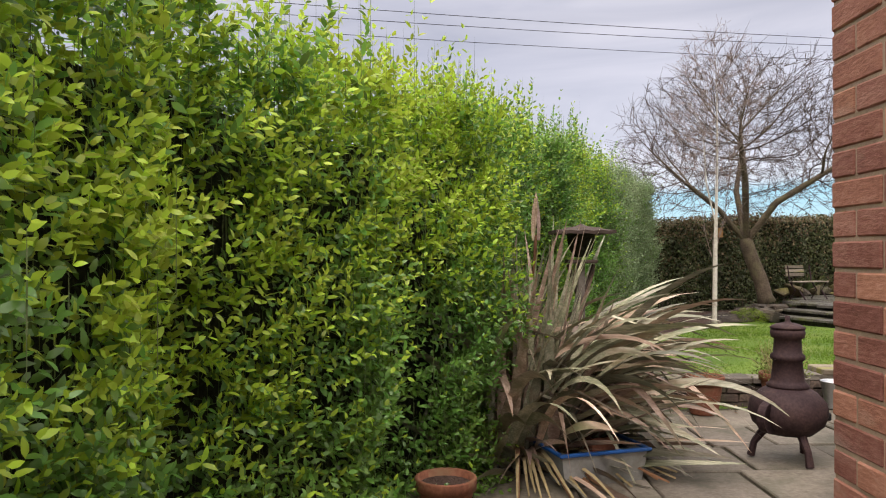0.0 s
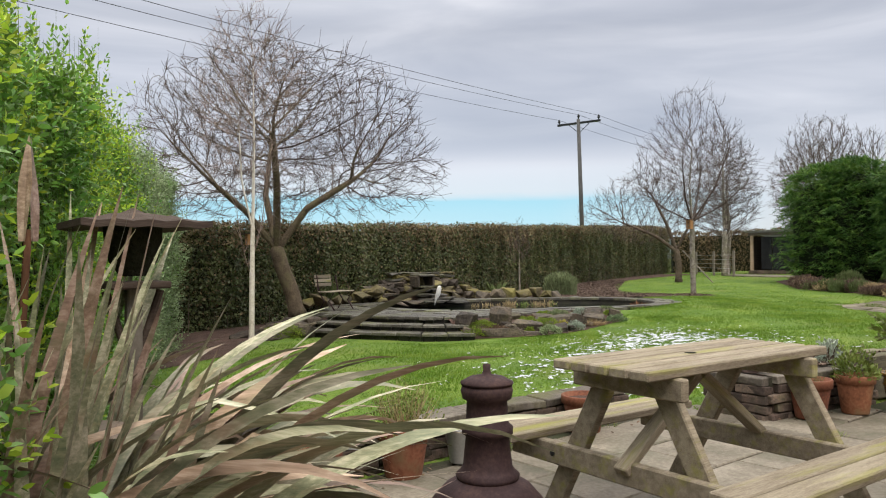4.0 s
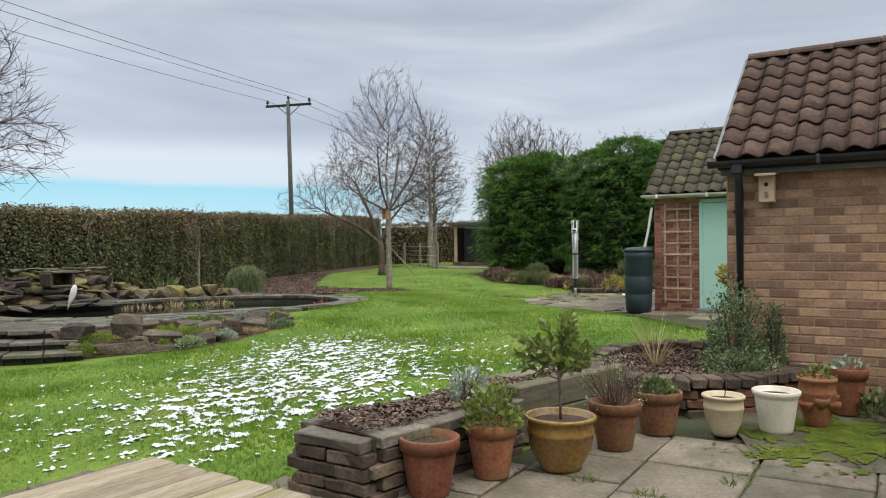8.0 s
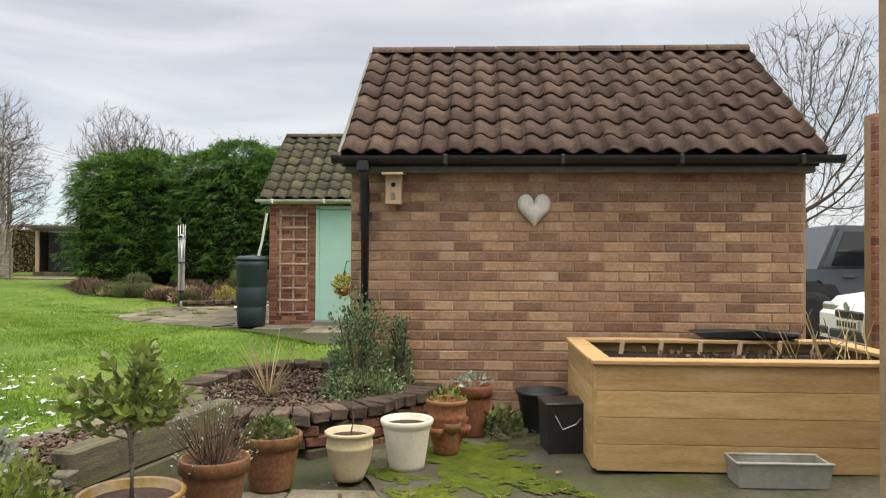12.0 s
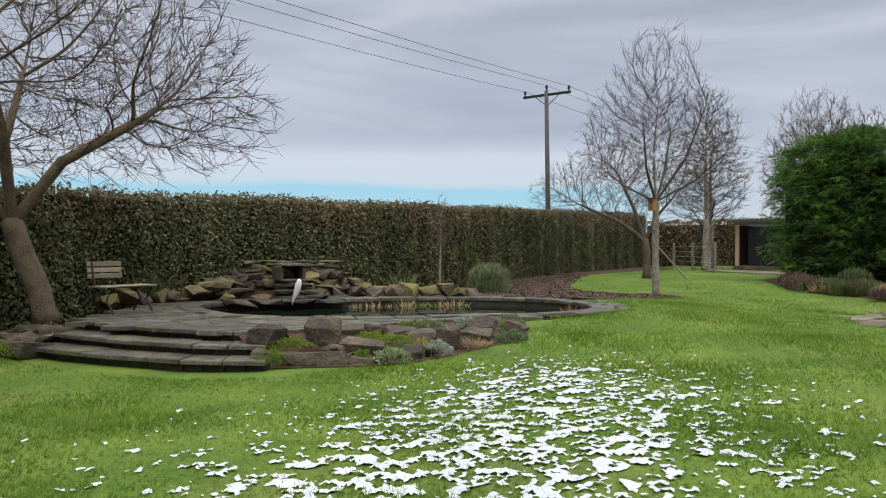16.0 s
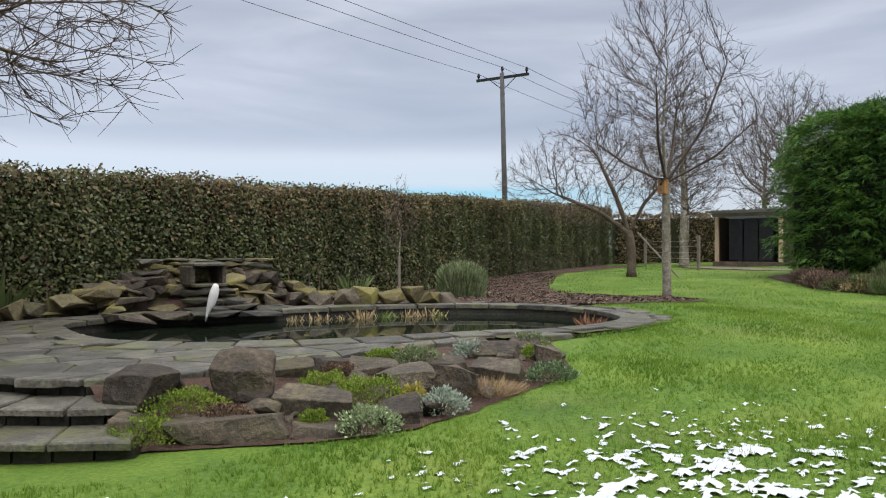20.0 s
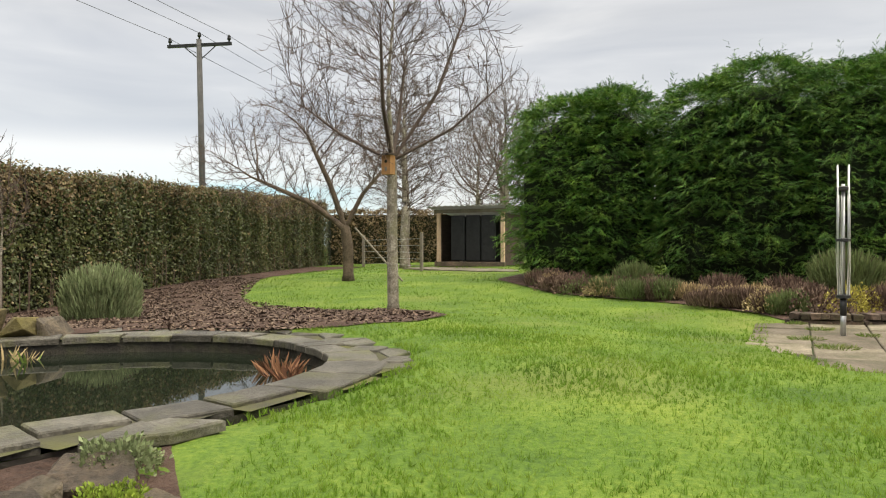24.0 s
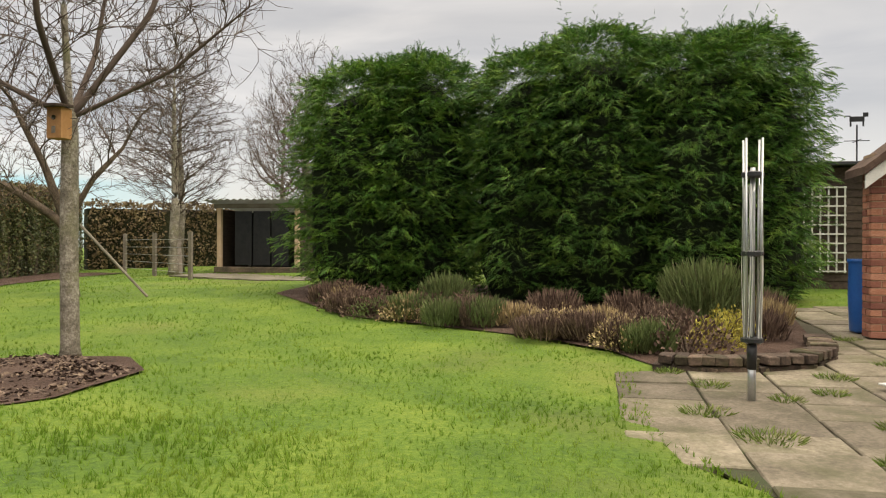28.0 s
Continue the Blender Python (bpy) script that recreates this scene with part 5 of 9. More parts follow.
def hull_stone(sx, sy, sz, seed, n=12, flat=0.0):
    """An angular quarried stone."""
    g = random.Random(seed)
    bm = bmesh.new()
    for _ in range(n):
        v = Vector((g.uniform(-1, 1), g.uniform(-1, 1), g.uniform(-1, 1)))
        m = max(abs(v.x), abs(v.y), abs(v.z))
        v = v.lerp(v / m, 0.9)
        bm.verts.new((v.x * sx / 2, v.y * sy / 2, (v.z * 0.5 + 0.5) * sz))
    r = bmesh.ops.convex_hull(bm, input=bm.verts[:])
    loose = [v for v in bm.verts if not v.link_faces]
    bmesh.ops.delete(bm, geom=loose, context="VERTS")
    bmesh.ops.bevel(bm, geom=bm.edges[:], offset=0.009 * min(1, 3 * min(sx, sy, sz)), segments=1, affect="EDGES")
    return bm


# ---- pond terrace ----
def poly_slab(points, z0, z1, shrink=0.012):
    """A flat stone with the given plan corners."""
    bm = bmesh.new()
    c = Vector((sum(p[0] for p in points) / len(points), sum(p[1] for p in points) / len(points), 0))
    pts = []
    for p in points:
        v = Vector((*p, 0))
        d = (v - c)
        pts.append(c + d * max(0.5, 1 - shrink / max(0.05, d.length)))
    low = [bm.verts.new((p.x, p.y, z0)) for p in pts]
    mid = [bm.verts.new((p.x, p.y, z1 - 0.01)) for p in pts]
    top = [bm.verts.new((c.x + (p.x - c.x) * 0.96, c.y + (p.y - c.y) * 0.96, z1)) for p in pts]
    k = len(pts)
    for a, b in ((low, mid), (mid, top)):
        for j in range(k):
            bm.faces.new((a[j], a[(j + 1) % k], b[(j + 1) % k], b[j]))
    bm.faces.new(top)
    bmesh.ops.recalc_face_normals(bm, faces=bm.faces[:])
    return bm


def offset_loop(loop, d):
    out = []
    n = len(loop)
    area = sum(a[0] * b[1] - b[0] * a[1] for a, b in zip(loop, loop[1:] + loop[:1]))
    s = 1 if area > 0 else -1
    for k in range(n):
        a, b = Vector(loop[k - 1]), Vector(loop[(k + 1) % n])
        t = (b - a).normalized()
        out.append((loop[k][0] + s * t.y * d, loop[k][1] - s * t.x * d))
    return out


def wall_ring(loop, z0, z1):
    bm = bmesh.new()
    a = [bm.verts.new((*p, z0)) for p in loop]
    b = [bm.verts.new((*p, z1)) for p in loop]
    for k in range(len(loop)):
        bm.faces.new((a[k], a[(k + 1) % len(loop)], b[(k + 1) % len(loop)], b[k]))
    return bm


terrace = thing("pond_terrace", pose(0, 0, 0), "raised pond terrace of grey riven flagstones", "terrace", kind="structure")
outer_skirt = offset_loop(TERRACE, -0.07)
# both walls take the near-black stone colour
part("retaining_wall", wall_ring(outer_skirt, -0.6, TERRACE_Z - 0.03), "wet_shaded_stone", terrace)
part("pond_wall", wall_ring(offset_loop(POND, -0.02), -0.7, TERRACE_Z - 0.03), "wet_shaded_stone", terrace)


def ring_sheet(inner, outer_poly, z):
    xs, ys = np.arange(5.8, 15.3, 0.12), np.arange(8.7, 15, 0.12)
    X, Y = np.meshgrid(xs, ys, indexing="ij")
    fx, fy = X.ravel(), Y.ravel()
    idx = np.arange(len(fx)).reshape(len(xs), len(ys))
    f = np.stack([idx[:-1, :-1], idx[1:, :-1], idx[1:, 1:], idx[:-1, 1:]], -1).reshape(-1, 4)
    c = fx[f].mean(1), fy[f].mean(1)
    f = f[inside_many(*c, outer_poly) & ~inside_many(*c, inner)]
    used, inv = np.unique(f, return_inverse=True)
    return mesh_from("bedding", np.c_[fx, fy, np.full(len(fx), z)][used], inv.reshape(-1, 4))


part("bedding", ring_sheet(offset_loop(POND, 0.02), outer_skirt, TERRACE_Z - 0.014), "joint_moss", terrace)
# coping stones that overhang the water
inner, outer = offset_loop(POND, -0.07), offset_loop(POND, 0.34)
g = random.Random(17)
k, n = 0, len(POND)
while k < n:
    s = g.choice((1, 2, 2))
    e = min(n, k + s)
    wob = g.uniform(-0.12, 0.12)
    o = offset_loop(POND, 0.33 + wob)
    pts = [inner[i % n] for i in range(k, e + 1)] + [o[i % n] for i in range(e, k - 1, -1)]
    part("coping_stone", poly_slab(pts, TERRACE_Z - 0.05, TERRACE_Z + 0.006 + g.uniform(0, 0.012), 0.02), "flag", terrace)
    k = e
# crazy paving between the coping and the edge
nx, ny = 26, 21
gx = [[None] * (ny + 1) for _ in range(nx + 1)]
for i in range(nx + 1):
    for j in range(ny + 1):
        gx[i][j] = (5.7 + i * 0.36 + (0.18 if j % 2 else 0) + g.uniform(-0.11, 0.11), 8.75 + j * 0.29 + g.uniform(-0.07, 0.07))
cover = offset_loop(POND, 0.36)
for i in range(nx):
    for j in range(ny):
        q = [gx[i][j], gx[i + 1][j], gx[i + 1][j + 1], gx[i][j + 1]]
        cx, cy = sum(p[0] for p in q) / 4, sum(p[1] for p in q) / 4
        if inside(cx, cy, TERRACE) and not inside(cx, cy, cover):
            part("flagstone", poly_slab(q, TERRACE_Z - 0.05, TERRACE_Z + g.uniform(-0.004, 0.01), 0.007), "flag", terrace)

water = part("pond_water", finish(poly_slab(offset_loop(POND, 0.05), WATER_Z - 0.02, WATER_Z, 0), "pond_water"), "water")
tagged(water, "still dark pond water with reflections", "water", kind="structure")
bed = part("pond_floor", finish(poly_slab(offset_loop(POND, 0.2), -0.8, -0.75, 0), "pond_floor"), "soil")
tagged(bed, "dark muddy pond floor", "pond floor", kind="structure")


def curve_points(pts, n):
    P = np.array(pts, float)
    d = np.r_[0, np.cumsum(np.hypot(*np.diff(P, axis=0).T))]
    s = np.linspace(0, d[-1], n)
    return [(float(np.interp(v, d, P[:, 0])), float(np.interp(v, d, P[:, 1]))) for v in s]


STEP_OUT = [(5.1, 11.8), (5.36, 11.1), (5.84, 10.13), (6.46, 9.2), (7.12, 8.66)]
STEP_IN = [(5.95, 11.9), (6.15, 11.3), (6.45, 10.55), (7.02, 9.65), (7.45, 9.42)]
steps = thing("garden_steps", pose(0, 0, 0), "three curved stone steps with mossy brick risers darkened as shade", "steps", kind="structure")
m = 8
curves = [curve_points(STEP_OUT, m + 1), None, curve_points(STEP_IN, m + 1)]
curves[1] = [((a[0] + b[0]) / 2, (a[1] + b[1]) / 2) for a, b in zip(curves[0], curves[2])]
for k in range(3):
    z1 = -0.085 + 0.1175 * k
    lo = curves[k]
    hi = curves[k + 1] if k < 2 else [(x + 0.35, y + 0.35) for x, y in lo]
    for i in range(m):
        a, b = Vector(lo[i]), Vector(lo[i + 1])
        nrm = Vector((b.y - a.y, -(b.x - a.x))).normalized()
        nrm = nrm if nrm.dot(Vector((-0.6, -0.8))) > 0 else -nrm
        front = [tuple(a + nrm * 0.075), tuple(b + nrm * 0.075)]
        part("tread", poly_slab([front[0], front[1], (hi[i + 1][0], hi[i + 1][1]), (hi[i][0], hi[i][1])], z1 - 0.045, z1 + (0.004 * (i % 3)), 0.008), "flag", steps)
        for h in range(2):
            u0, u1 = a.lerp(b, 0.5 * h + 0.01), a.lerp(b, 0.5 * h + 0.49)
            # riser colour holds the shade under the overhanging treads
            part("riser_brick", poly_slab([tuple(u0), tuple(u1), tuple(u1 - nrm * 0.12), tuple(u0 - nrm * 0.12)], -0.35 + 0.1 * k, z1 - 0.05, 0.004), "wet_shaded_stone", steps)

# ---- rockery stones ----
ROCK_X, ROCK_Y = [7.1, 7.6, 8.0, 8.5, 9.1, 9.7, 10.3, 10.7, 11.1, 11.4], [8.78, 8.42, 8.08, 7.86, 7.85, 7.92, 7.98, 8.3, 8.75, 9.1]


def rock_z(x, y):
    """The planted slope from the lawn up to the terrace edge."""
    g0, lo = ground_z(x, y), float(np.interp(x, ROCK_X, ROCK_Y))
    v = min(1.0, max(0.0, (y - lo) / max(0.1, 9.4 - lo)))
    return g0 + 0.012 + (0.1 - g0) * v ** 1.15 * min(1.0, (11.6 - x) / 1.2)


def block_stone(sx, sy, sz, seed, worn=0.16):
    """A squarish quarried stone with knocked-off corners and a rough face."""
    g = random.Random(seed)
    bm = boxed(0, 0, sz / 2, sx, sy, sz, None, 0)
    for v in bm.verts:
        v.co = Vector((v.co.x * g.uniform(0.5, 1.06), v.co.y * g.uniform(0.5, 1.06), v.co.z * g.uniform(0.55, 1.05)))
    bmesh.ops.subdivide_edges(bm, edges=bm.edges[:], cuts=2, use_grid_fill=True)
    off = Vector((g.uniform(0, 50), g.uniform(0, 50), 0))
    half = Vector((sx / 2, sy / 2, sz / 2))
    for v in bm.verts:
        q = Vector((v.co.x / half.x, v.co.y / half.y, (v.co.z - half.z) / half.z))
        r = max(1.0, (abs(q.x) ** 5 + abs(q.y) ** 5 + abs(q.z) ** 5) ** 0.2)
        v.co = Vector((v.co.x / r, v.co.y / r, half.z + (v.co.z - half.z) / r)) + noise.noise_vector(v.co * 7 + off) * worn * 0.28 * min(sx, sy, sz)
    bmesh.ops.bevel(bm, geom=[e for e in bm.edges if len(e.link_faces) == 2 and e.calc_face_angle() > 0.45], offset=0.006, segments=1, affect="EDGES")
    return bm


SLOPE_ROCKS = [  # x, y, size x, y, z, turn, tilt
    (7.95, 8.95, 0.46, 0.26, 0.42, -38, 6), (8.27, 8.5, 0.62, 0.3, 0.24, -52, 12), (7.66, 8.58, 0.86, 0.32, 0.2, -36, -4), (8.62, 8.03, 0.34, 0.3, 0.25, -30, 5), (8.1, 8.22, 0.4, 0.26, 0.13, -40, 0),
    (8.5, 9.22, 0.4, 0.26, 0.16, -20, 14), (9.7, 8.82, 0.5, 0.34, 0.2, -42, 3), (9.12, 9.0, 0.6, 0.4, 0.16, -35, 8), (9.1, 8.55, 0.5, 0.4, 0.26, -28, -6), (9.24, 8.22, 0.3, 0.3, 0.3, 20, 12),
    (10.28, 8.8, 0.55, 0.26, 0.2, -64, 16), (9.85, 8.36, 0.52, 0.3, 0.22, -56, 12), (10.42, 8.3, 0.26, 0.24, 0.28, -40, -10), (10.4, 9.2, 0.4, 0.3, 0.16, -20, 6), (10.8, 8.92, 0.42, 0.3, 0.18, -50, 4),
    (7.35, 9.2, 0.42, 0.34, 0.3, 30, 5), (8.9, 9.3, 0.5, 0.26, 0.14, 5, 4), (9.75, 9.28, 0.46, 0.24, 0.16, -8, -5), (7.2, 8.95, 0.3, 0.24, 0.2, 60, 0), (10.75, 8.5, 0.24, 0.2, 0.14, 20, 8)]
for k, (x, y, sx, sy, sz, a, tilt) in enumerate(SLOPE_ROCKS):
    ob = part("rock", block_stone(sx, sy * 1.1, sz * 0.95, 100 + k, 0.3), "rock", at=pose(x, y, rock_z(x, y) - 0.06, tilt, 0, a))
    tagged(ob, "rough dark brown stone bedded in the planted slope beside the terrace", "rock", "rockery stones")
ROCKS = [  # x, y, size x, y, z, turn
    (4.35, 11.3, 0.7, 0.5, 0.24, 20), (4.85, 11.75, 0.6, 0.5, 0.34, -30), (5.2, 11.35, 0.55, 0.4, 0.3, 40), (5.45, 12.1, 0.6, 0.45, 0.34, 10), (5.9, 12.25, 0.5, 0.4, 0.32, -15), (4.2, 11.9, 0.6, 0.4, 0.2, 0),
    (6.2, 12.9, 0.5, 0.35, 0.36, 60), (3.95, 10.9, 0.5, 0.35, 0.14, 25)]
for k, (x, y, sx, sy, sz, a) in enumerate(ROCKS):
    sz *= 0.9
    ob = part("rock", hull_stone(sx, sy, sz, 116 + k), "rock", at=pose(x, y, ground_z(x, y) - 0.04, random.Random(k).uniform(-8, 8), random.Random(k + 50).uniform(-8, 8), a))
    tagged(ob, "rough brown rockery stone bedded beside the pond terrace", "rock", "rockery stones")
gr = random.Random(44)
for k in range(40):  # small stones wedged between the large ones
    x = 7.3 + 3.5 * gr.random()
    y = float(np.interp(x, ROCK_X, ROCK_Y)) + 0.1 + gr.random() * 0.9
    y = min(y, 9.3)
    s = gr.uniform(0.07, 0.2)
    ob = part("rock", hull_stone(s * 1.4, s, s * 0.75, 1500 + k, 12), "rock", at=pose(x, y, rock_z(x, y) - 0.03, gr.uniform(-12, 12), gr.uniform(-12, 12), gr.uniform(0, 180)))
    tagged(ob, "small rough stone wedged into the rockery", "rock", "rockery stones")
for k in range(20):  # stones stacked beside the left end of the steps
    u, v = gr.random(), gr.random()
    x, y = 4.75 + 1.05 * u - 0.3 * v, 11.45 + 0.75 * v + 0.35 * u
    s = gr.uniform(0.2, 0.42)
    ob = part("rock", hull_stone(s * 1.5, s, s * 0.6, 1600 + k, 13), "rock", at=pose(x, y, ground_z(x, y) - 0.03 + 0.16 * u, gr.uniform(-8, 8), gr.uniform(-8, 8), gr.uniform(0, 180)))
    tagged(ob, "rough mossy stone stacked beside the garden steps", "rock", "rockery stones")
BACK = []
g = random.Random(4)
for k in range(24):
    u = k / 23
    x = 6.9 + 6.9 * u
    y = 14.75 + 0.25 * math.sin(u * 5) - 1.35 * max(0, u - 0.62) / 0.38
    BACK.append((x, y + g.uniform(-0.06, 0.06), g.uniform(0.32, 0.5), g.uniform(0.28, 0.4), g.uniform(0.24, 0.36), TERRACE_Z - 0.06))
for k in range(120):  # the waterfall mound
    a, q = g.uniform(0, math.pi), g.random()
    x, y = 10.4 + 2.3 * q * math.cos(a) + g.uniform(-0.2, 0.2), 14.62 + 0.45 * (1 - q) + g.uniform(0, 0.35)
    BACK.append((x, y, g.uniform(0.3, 0.62), g.uniform(0.3, 0.45), g.uniform(0.13, 0.26), TERRACE_Z + 0.56 * (1 - q) ** 0.8 - 0.06))
for k, (x, y, sx, sy, sz, z) in enumerate(BACK):
    ob = part("rock", hull_stone(sx, sy, sz, 300 + k), "rock_moss" if g.random() < 0.62 else "rock", at=pose(x, y, z, g.uniform(-6, 6), g.uniform(-6, 6), g.uniform(-25, 25)))
    tagged(ob, "mossy yellow-brown stone stacked behind the pond", "rock", "waterfall stones")
fill = part("rockery_soil", lathe([(2.3, 0), (1.7, 0.25), (0.9, 0.5), (0.4, 0.55)], 20, None, Matrix.Translation((10.4, 15.45, 0.02)) @ Matrix.Diagonal((1, 0.4, 1, 1))), "soil")
tagged(fill, "earth mound under the waterfall stones", "earth mound", kind="structure")
fall = thing("waterfall", pose(10.35, 14.55, TERRACE_Z), "stacked stone waterfall with a dark square spout", "waterfall")
gw = random.Random(71)
for row, (z, x0, x1) in enumerate(((0.5, -0.95, 1.1), (0.6, -0.85, 1.05), (0.68, -0.95, 1.1))):
    x = x0
    while x < x1:
        w = gw.uniform(0.3, 0.6)
        part("top_slab", hull_stone(w, 0.46, 0.085 if row < 2 else 0.06, 820 + int(100 * x) + row, 26), "rock_moss" if gw.random() < 0.5 else "flag", fall, at=pose(x + w / 2, 0.52 + gw.uniform(-0.04, 0.04), z + gw.uniform(-0.01, 0.01), gw.gauss(0, 2), gw.gauss(0, 2), gw.gauss(0, 5)))
        x += w * 0.97
part("spout_roof", boxed(-0.12, 0.12, 0.66, 0.5, 0.55, 0.05, None, 0.012), "flag", fall)
for s in (-0.24, 0.24):
    part("spout_side", boxed(-0.12 + s, 0.14, 0.5, 0.07, 0.5, 0.28, None, 0.012), "rock", fall)
part("spout_floor", boxed(-0.12, 0.1, 0.36, 0.5, 0.6, 0.05, None, 0.012), "flag", fall)
# near-black sheet paints the shade inside the spout
part("spout_back", boxed(-0.12, 0.38, 0.5, 0.42, 0.04, 0.26, None, 0.0), "core", fall)
for k, (y, z, w) in enumerate(((-0.12, 0.22, 0.6), (-0.32, 0.1, 0.75), (-0.55, 0.0, 0.95), (-0.85, -0.07, 1.3))):
    for half in (-1, 1):
        part("ledge", hull_stone(w * 0.56, 0.5, 0.1, 860 + 2 * k + half, 22), "wet_shaded_stone", fall, at=pose(-0.1 + half * w * 0.25, y, z, gw.gauss(0, 3), gw.gauss(0, 3), gw.gauss(0, 9)))
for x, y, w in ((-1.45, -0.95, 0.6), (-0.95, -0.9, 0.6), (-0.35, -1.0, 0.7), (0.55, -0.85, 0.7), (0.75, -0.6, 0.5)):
    part("ledge", hull_stone(w, 0.5, 0.12, 880 + int(10 * x), 22), "rock" if x < -0.9 else "wet_shaded_stone", fall, at=pose(x, y + 0.3, -0.07, gw.gauss(0, 4), gw.gauss(0, 4), gw.gauss(0, 14)))


# ---- low walls and raised bed ----
def worn_brick(l, d, h, seed):
    """A brick with chipped, uneven corners."""
    g = random.Random(seed)
    bm = boxed(0, 0, h / 2, l, d, h, None, 0)
    bmesh.ops.subdivide_edges(bm, edges=[e for e in bm.edges if abs(e.verts[0].co.x - e.verts[1].co.x) > 0.1], cuts=1)
    for v in bm.verts:
        v.co += Vector((g.gauss(0, 0.006), g.gauss(0, 0.005), g.gauss(0, 0.004)))
    bmesh.ops.bevel(bm, geom=bm.edges[:], offset=0.007, segments=1, affect="EDGES")
    return bm


OLD_BRICK = [finish(worn_brick(0.215, 0.1, 0.066, 900 + k), "brick") for k in range(5)]
LONG_BRICK = [finish(worn_brick(0.235, 0.108, 0.075, 950 + k), "brick") for k in range(5)]


RED_BRICK = []
for k in range(4):
    RED_BRICK.append(finish(worn_brick(0.215, 0.1, 0.066, 980 + k), "brick"))
    RED_BRICK[-1].materials.append(M["brick_dull"])


def low_wall(name, line, height, label, seed, cap=True, core=0.16, slump=0.0, flat=False, red=0.0):
    w = thing(name, pose(0, 0, 0), label, "garden wall", kind="structure")
    g = random.Random(seed)
    for (ax, ay), (bx, by) in zip(line, line[1:]):
        L = math.hypot(bx - ax, by - ay)
        ang = math.degrees(math.atan2(by - ay, bx - ax))
        base = ground_z((ax + bx) / 2, (ay + by) / 2) - 0.03
        part("wall_core", boxed(0, 0, height / 2 - 0.06, L, core, height - 0.1, None, 0.0), "joint", w, at=pose((ax + bx) / 2, (ay + by) / 2, base, 0, 0, ang))
        courses = int((height - (0.08 if cap else 0)) / 0.075)
        for c in range(courses):
            s = -0.1 + (0.11 if c % 2 else 0)
            while s < L:
                u = min(max(s + 0.11, 0.05), L - 0.05)
                x, y = ax + (bx - ax) * u / L, ay + (by - ay) * u / L
                for side in (-1, 1):
                    if g.random() < 0.98 - slump * c:
                        nx, ny = -(by - ay) / L * side * (core / 2 + 0.0), (bx - ax) / L * side * (core / 2 + 0.0)
                        part("brick", g.choice(RED_BRICK if g.random() < red else OLD_BRICK), "brick_old", w, at=pose(x + nx, y + ny, base + c * 0.075, g.gauss(0, 1.5), g.gauss(0, 1.5), ang + g.gauss(0, 2)))
                s += 0.225
        if cap:
            s = 0.0
            while flat and s < L - 0.02:
                e = min(L + 0.03, s + g.uniform(0.3, 0.55))
                u = (s + e) / 2
                x, y = ax + (bx - ax) * u / L, ay + (by - ay) * u / L
                bm = worn_brick(e - s - 0.012, core + 0.11, 0.06, g.randrange(9999))
                part("cap_stone", bm, "flag_dark", w, at=pose(x, y, base + courses * 0.075, g.gauss(0, 1.2), g.gauss(0, 1.2), ang + g.gauss(0, 1.2)))
                s = e
            while s < L - 0.03:
                u = min(s + 0.06, L)
                x, y = ax + (bx - ax) * u / L, ay + (by - ay) * u / L
                part("cap_brick", g.choice(LONG_BRICK), "brick_old", w, at=pose(x, y, base + courses * 0.075, g.gauss(0, 2), g.gauss(0, 2), ang + 90 + g.gauss(0, 4)))
                s += 0.125
    return w


low_wall("retaining_wall", [(-0.6, 2.85), (1.8, 2.87), (3.85, 2.85)], 0.36, "low brick wall between patio and lawn", 3, core=0.14, flat=True)
low_wall("raised_bed_wall", [(4.52, 2.3), (4.5, 1.84)], 0.45, "crumbling end of the brick raised bed", 4, core=0.1, flat=True)
low_wall("raised_bed_front", [(4.5, 1.84), (5.7, 1.62)], 0.45, "dark mossy brick front of the raised bed", 5, core=0.1, flat=True, red=0.12)
low_wall("raised_bed_back", [(4.55, 2.32), (5.9, 2.05), (7.2, 1.72)], 0.45, "weathered stone-capped back of the raised bed", 6, core=0.06, flat=True)
sleepers = thing("bed_sleepers", pose(0, 0, 0), "dark damp timber sleepers edging the raised bed", "sleepers", kind="structure")
sleeper_turn = math.degrees(math.atan2(1.3 - 1.62, 7.0 - 5.7))
for k in range(2):
    part("sleeper", boxed(0, 0, 0, 1.34 - 0.03 * k, 0.12, 0.19, None, 0.012), "sleeper", sleepers, at=pose(6.36 + 0.01 * k, 1.457, ground_z(6.35, 1.46) + 0.09 + 0.194 * k, 0, 0, sleeper_turn))
BED = [(4.5, 1.84), (5.7, 1.62), (7.0, 1.3), (7.2, 1.72), (5.9, 2.05), (4.55, 2.32)]
ROUND_BED = smooth_loop([(7.78, 0.22), (7.42, 0.42), (7.1, 0.8), (7.05, 1.25), (7.35, 1.7), (7.9, 1.92), (8.5, 1.85), (8.95, 1.5), (9.15, 1.0), (9.05, 0.72), (8.06, 0.72), (8.06, 0.12)], 2)
fan_sheet("bed_soil", BED, 0.26, "soil", "soil with bark mulch in the long raised bed", "flower bed", 0, 0.08)
fan_sheet("round_bed_soil", ROUND_BED, 0.2, "soil", "soil with bark mulch in the round raised bed", "flower bed", 0, 0.08)
chips("bed_chips", BED, 3500, 0.032, 0.03, "loose bark chips in the raised bed", 8, z=0.26)
chips("round_bed_chips", ROUND_BED, 6000, 0.032, 0.03, "loose bark chips in the round bed", 9, z=0.2)
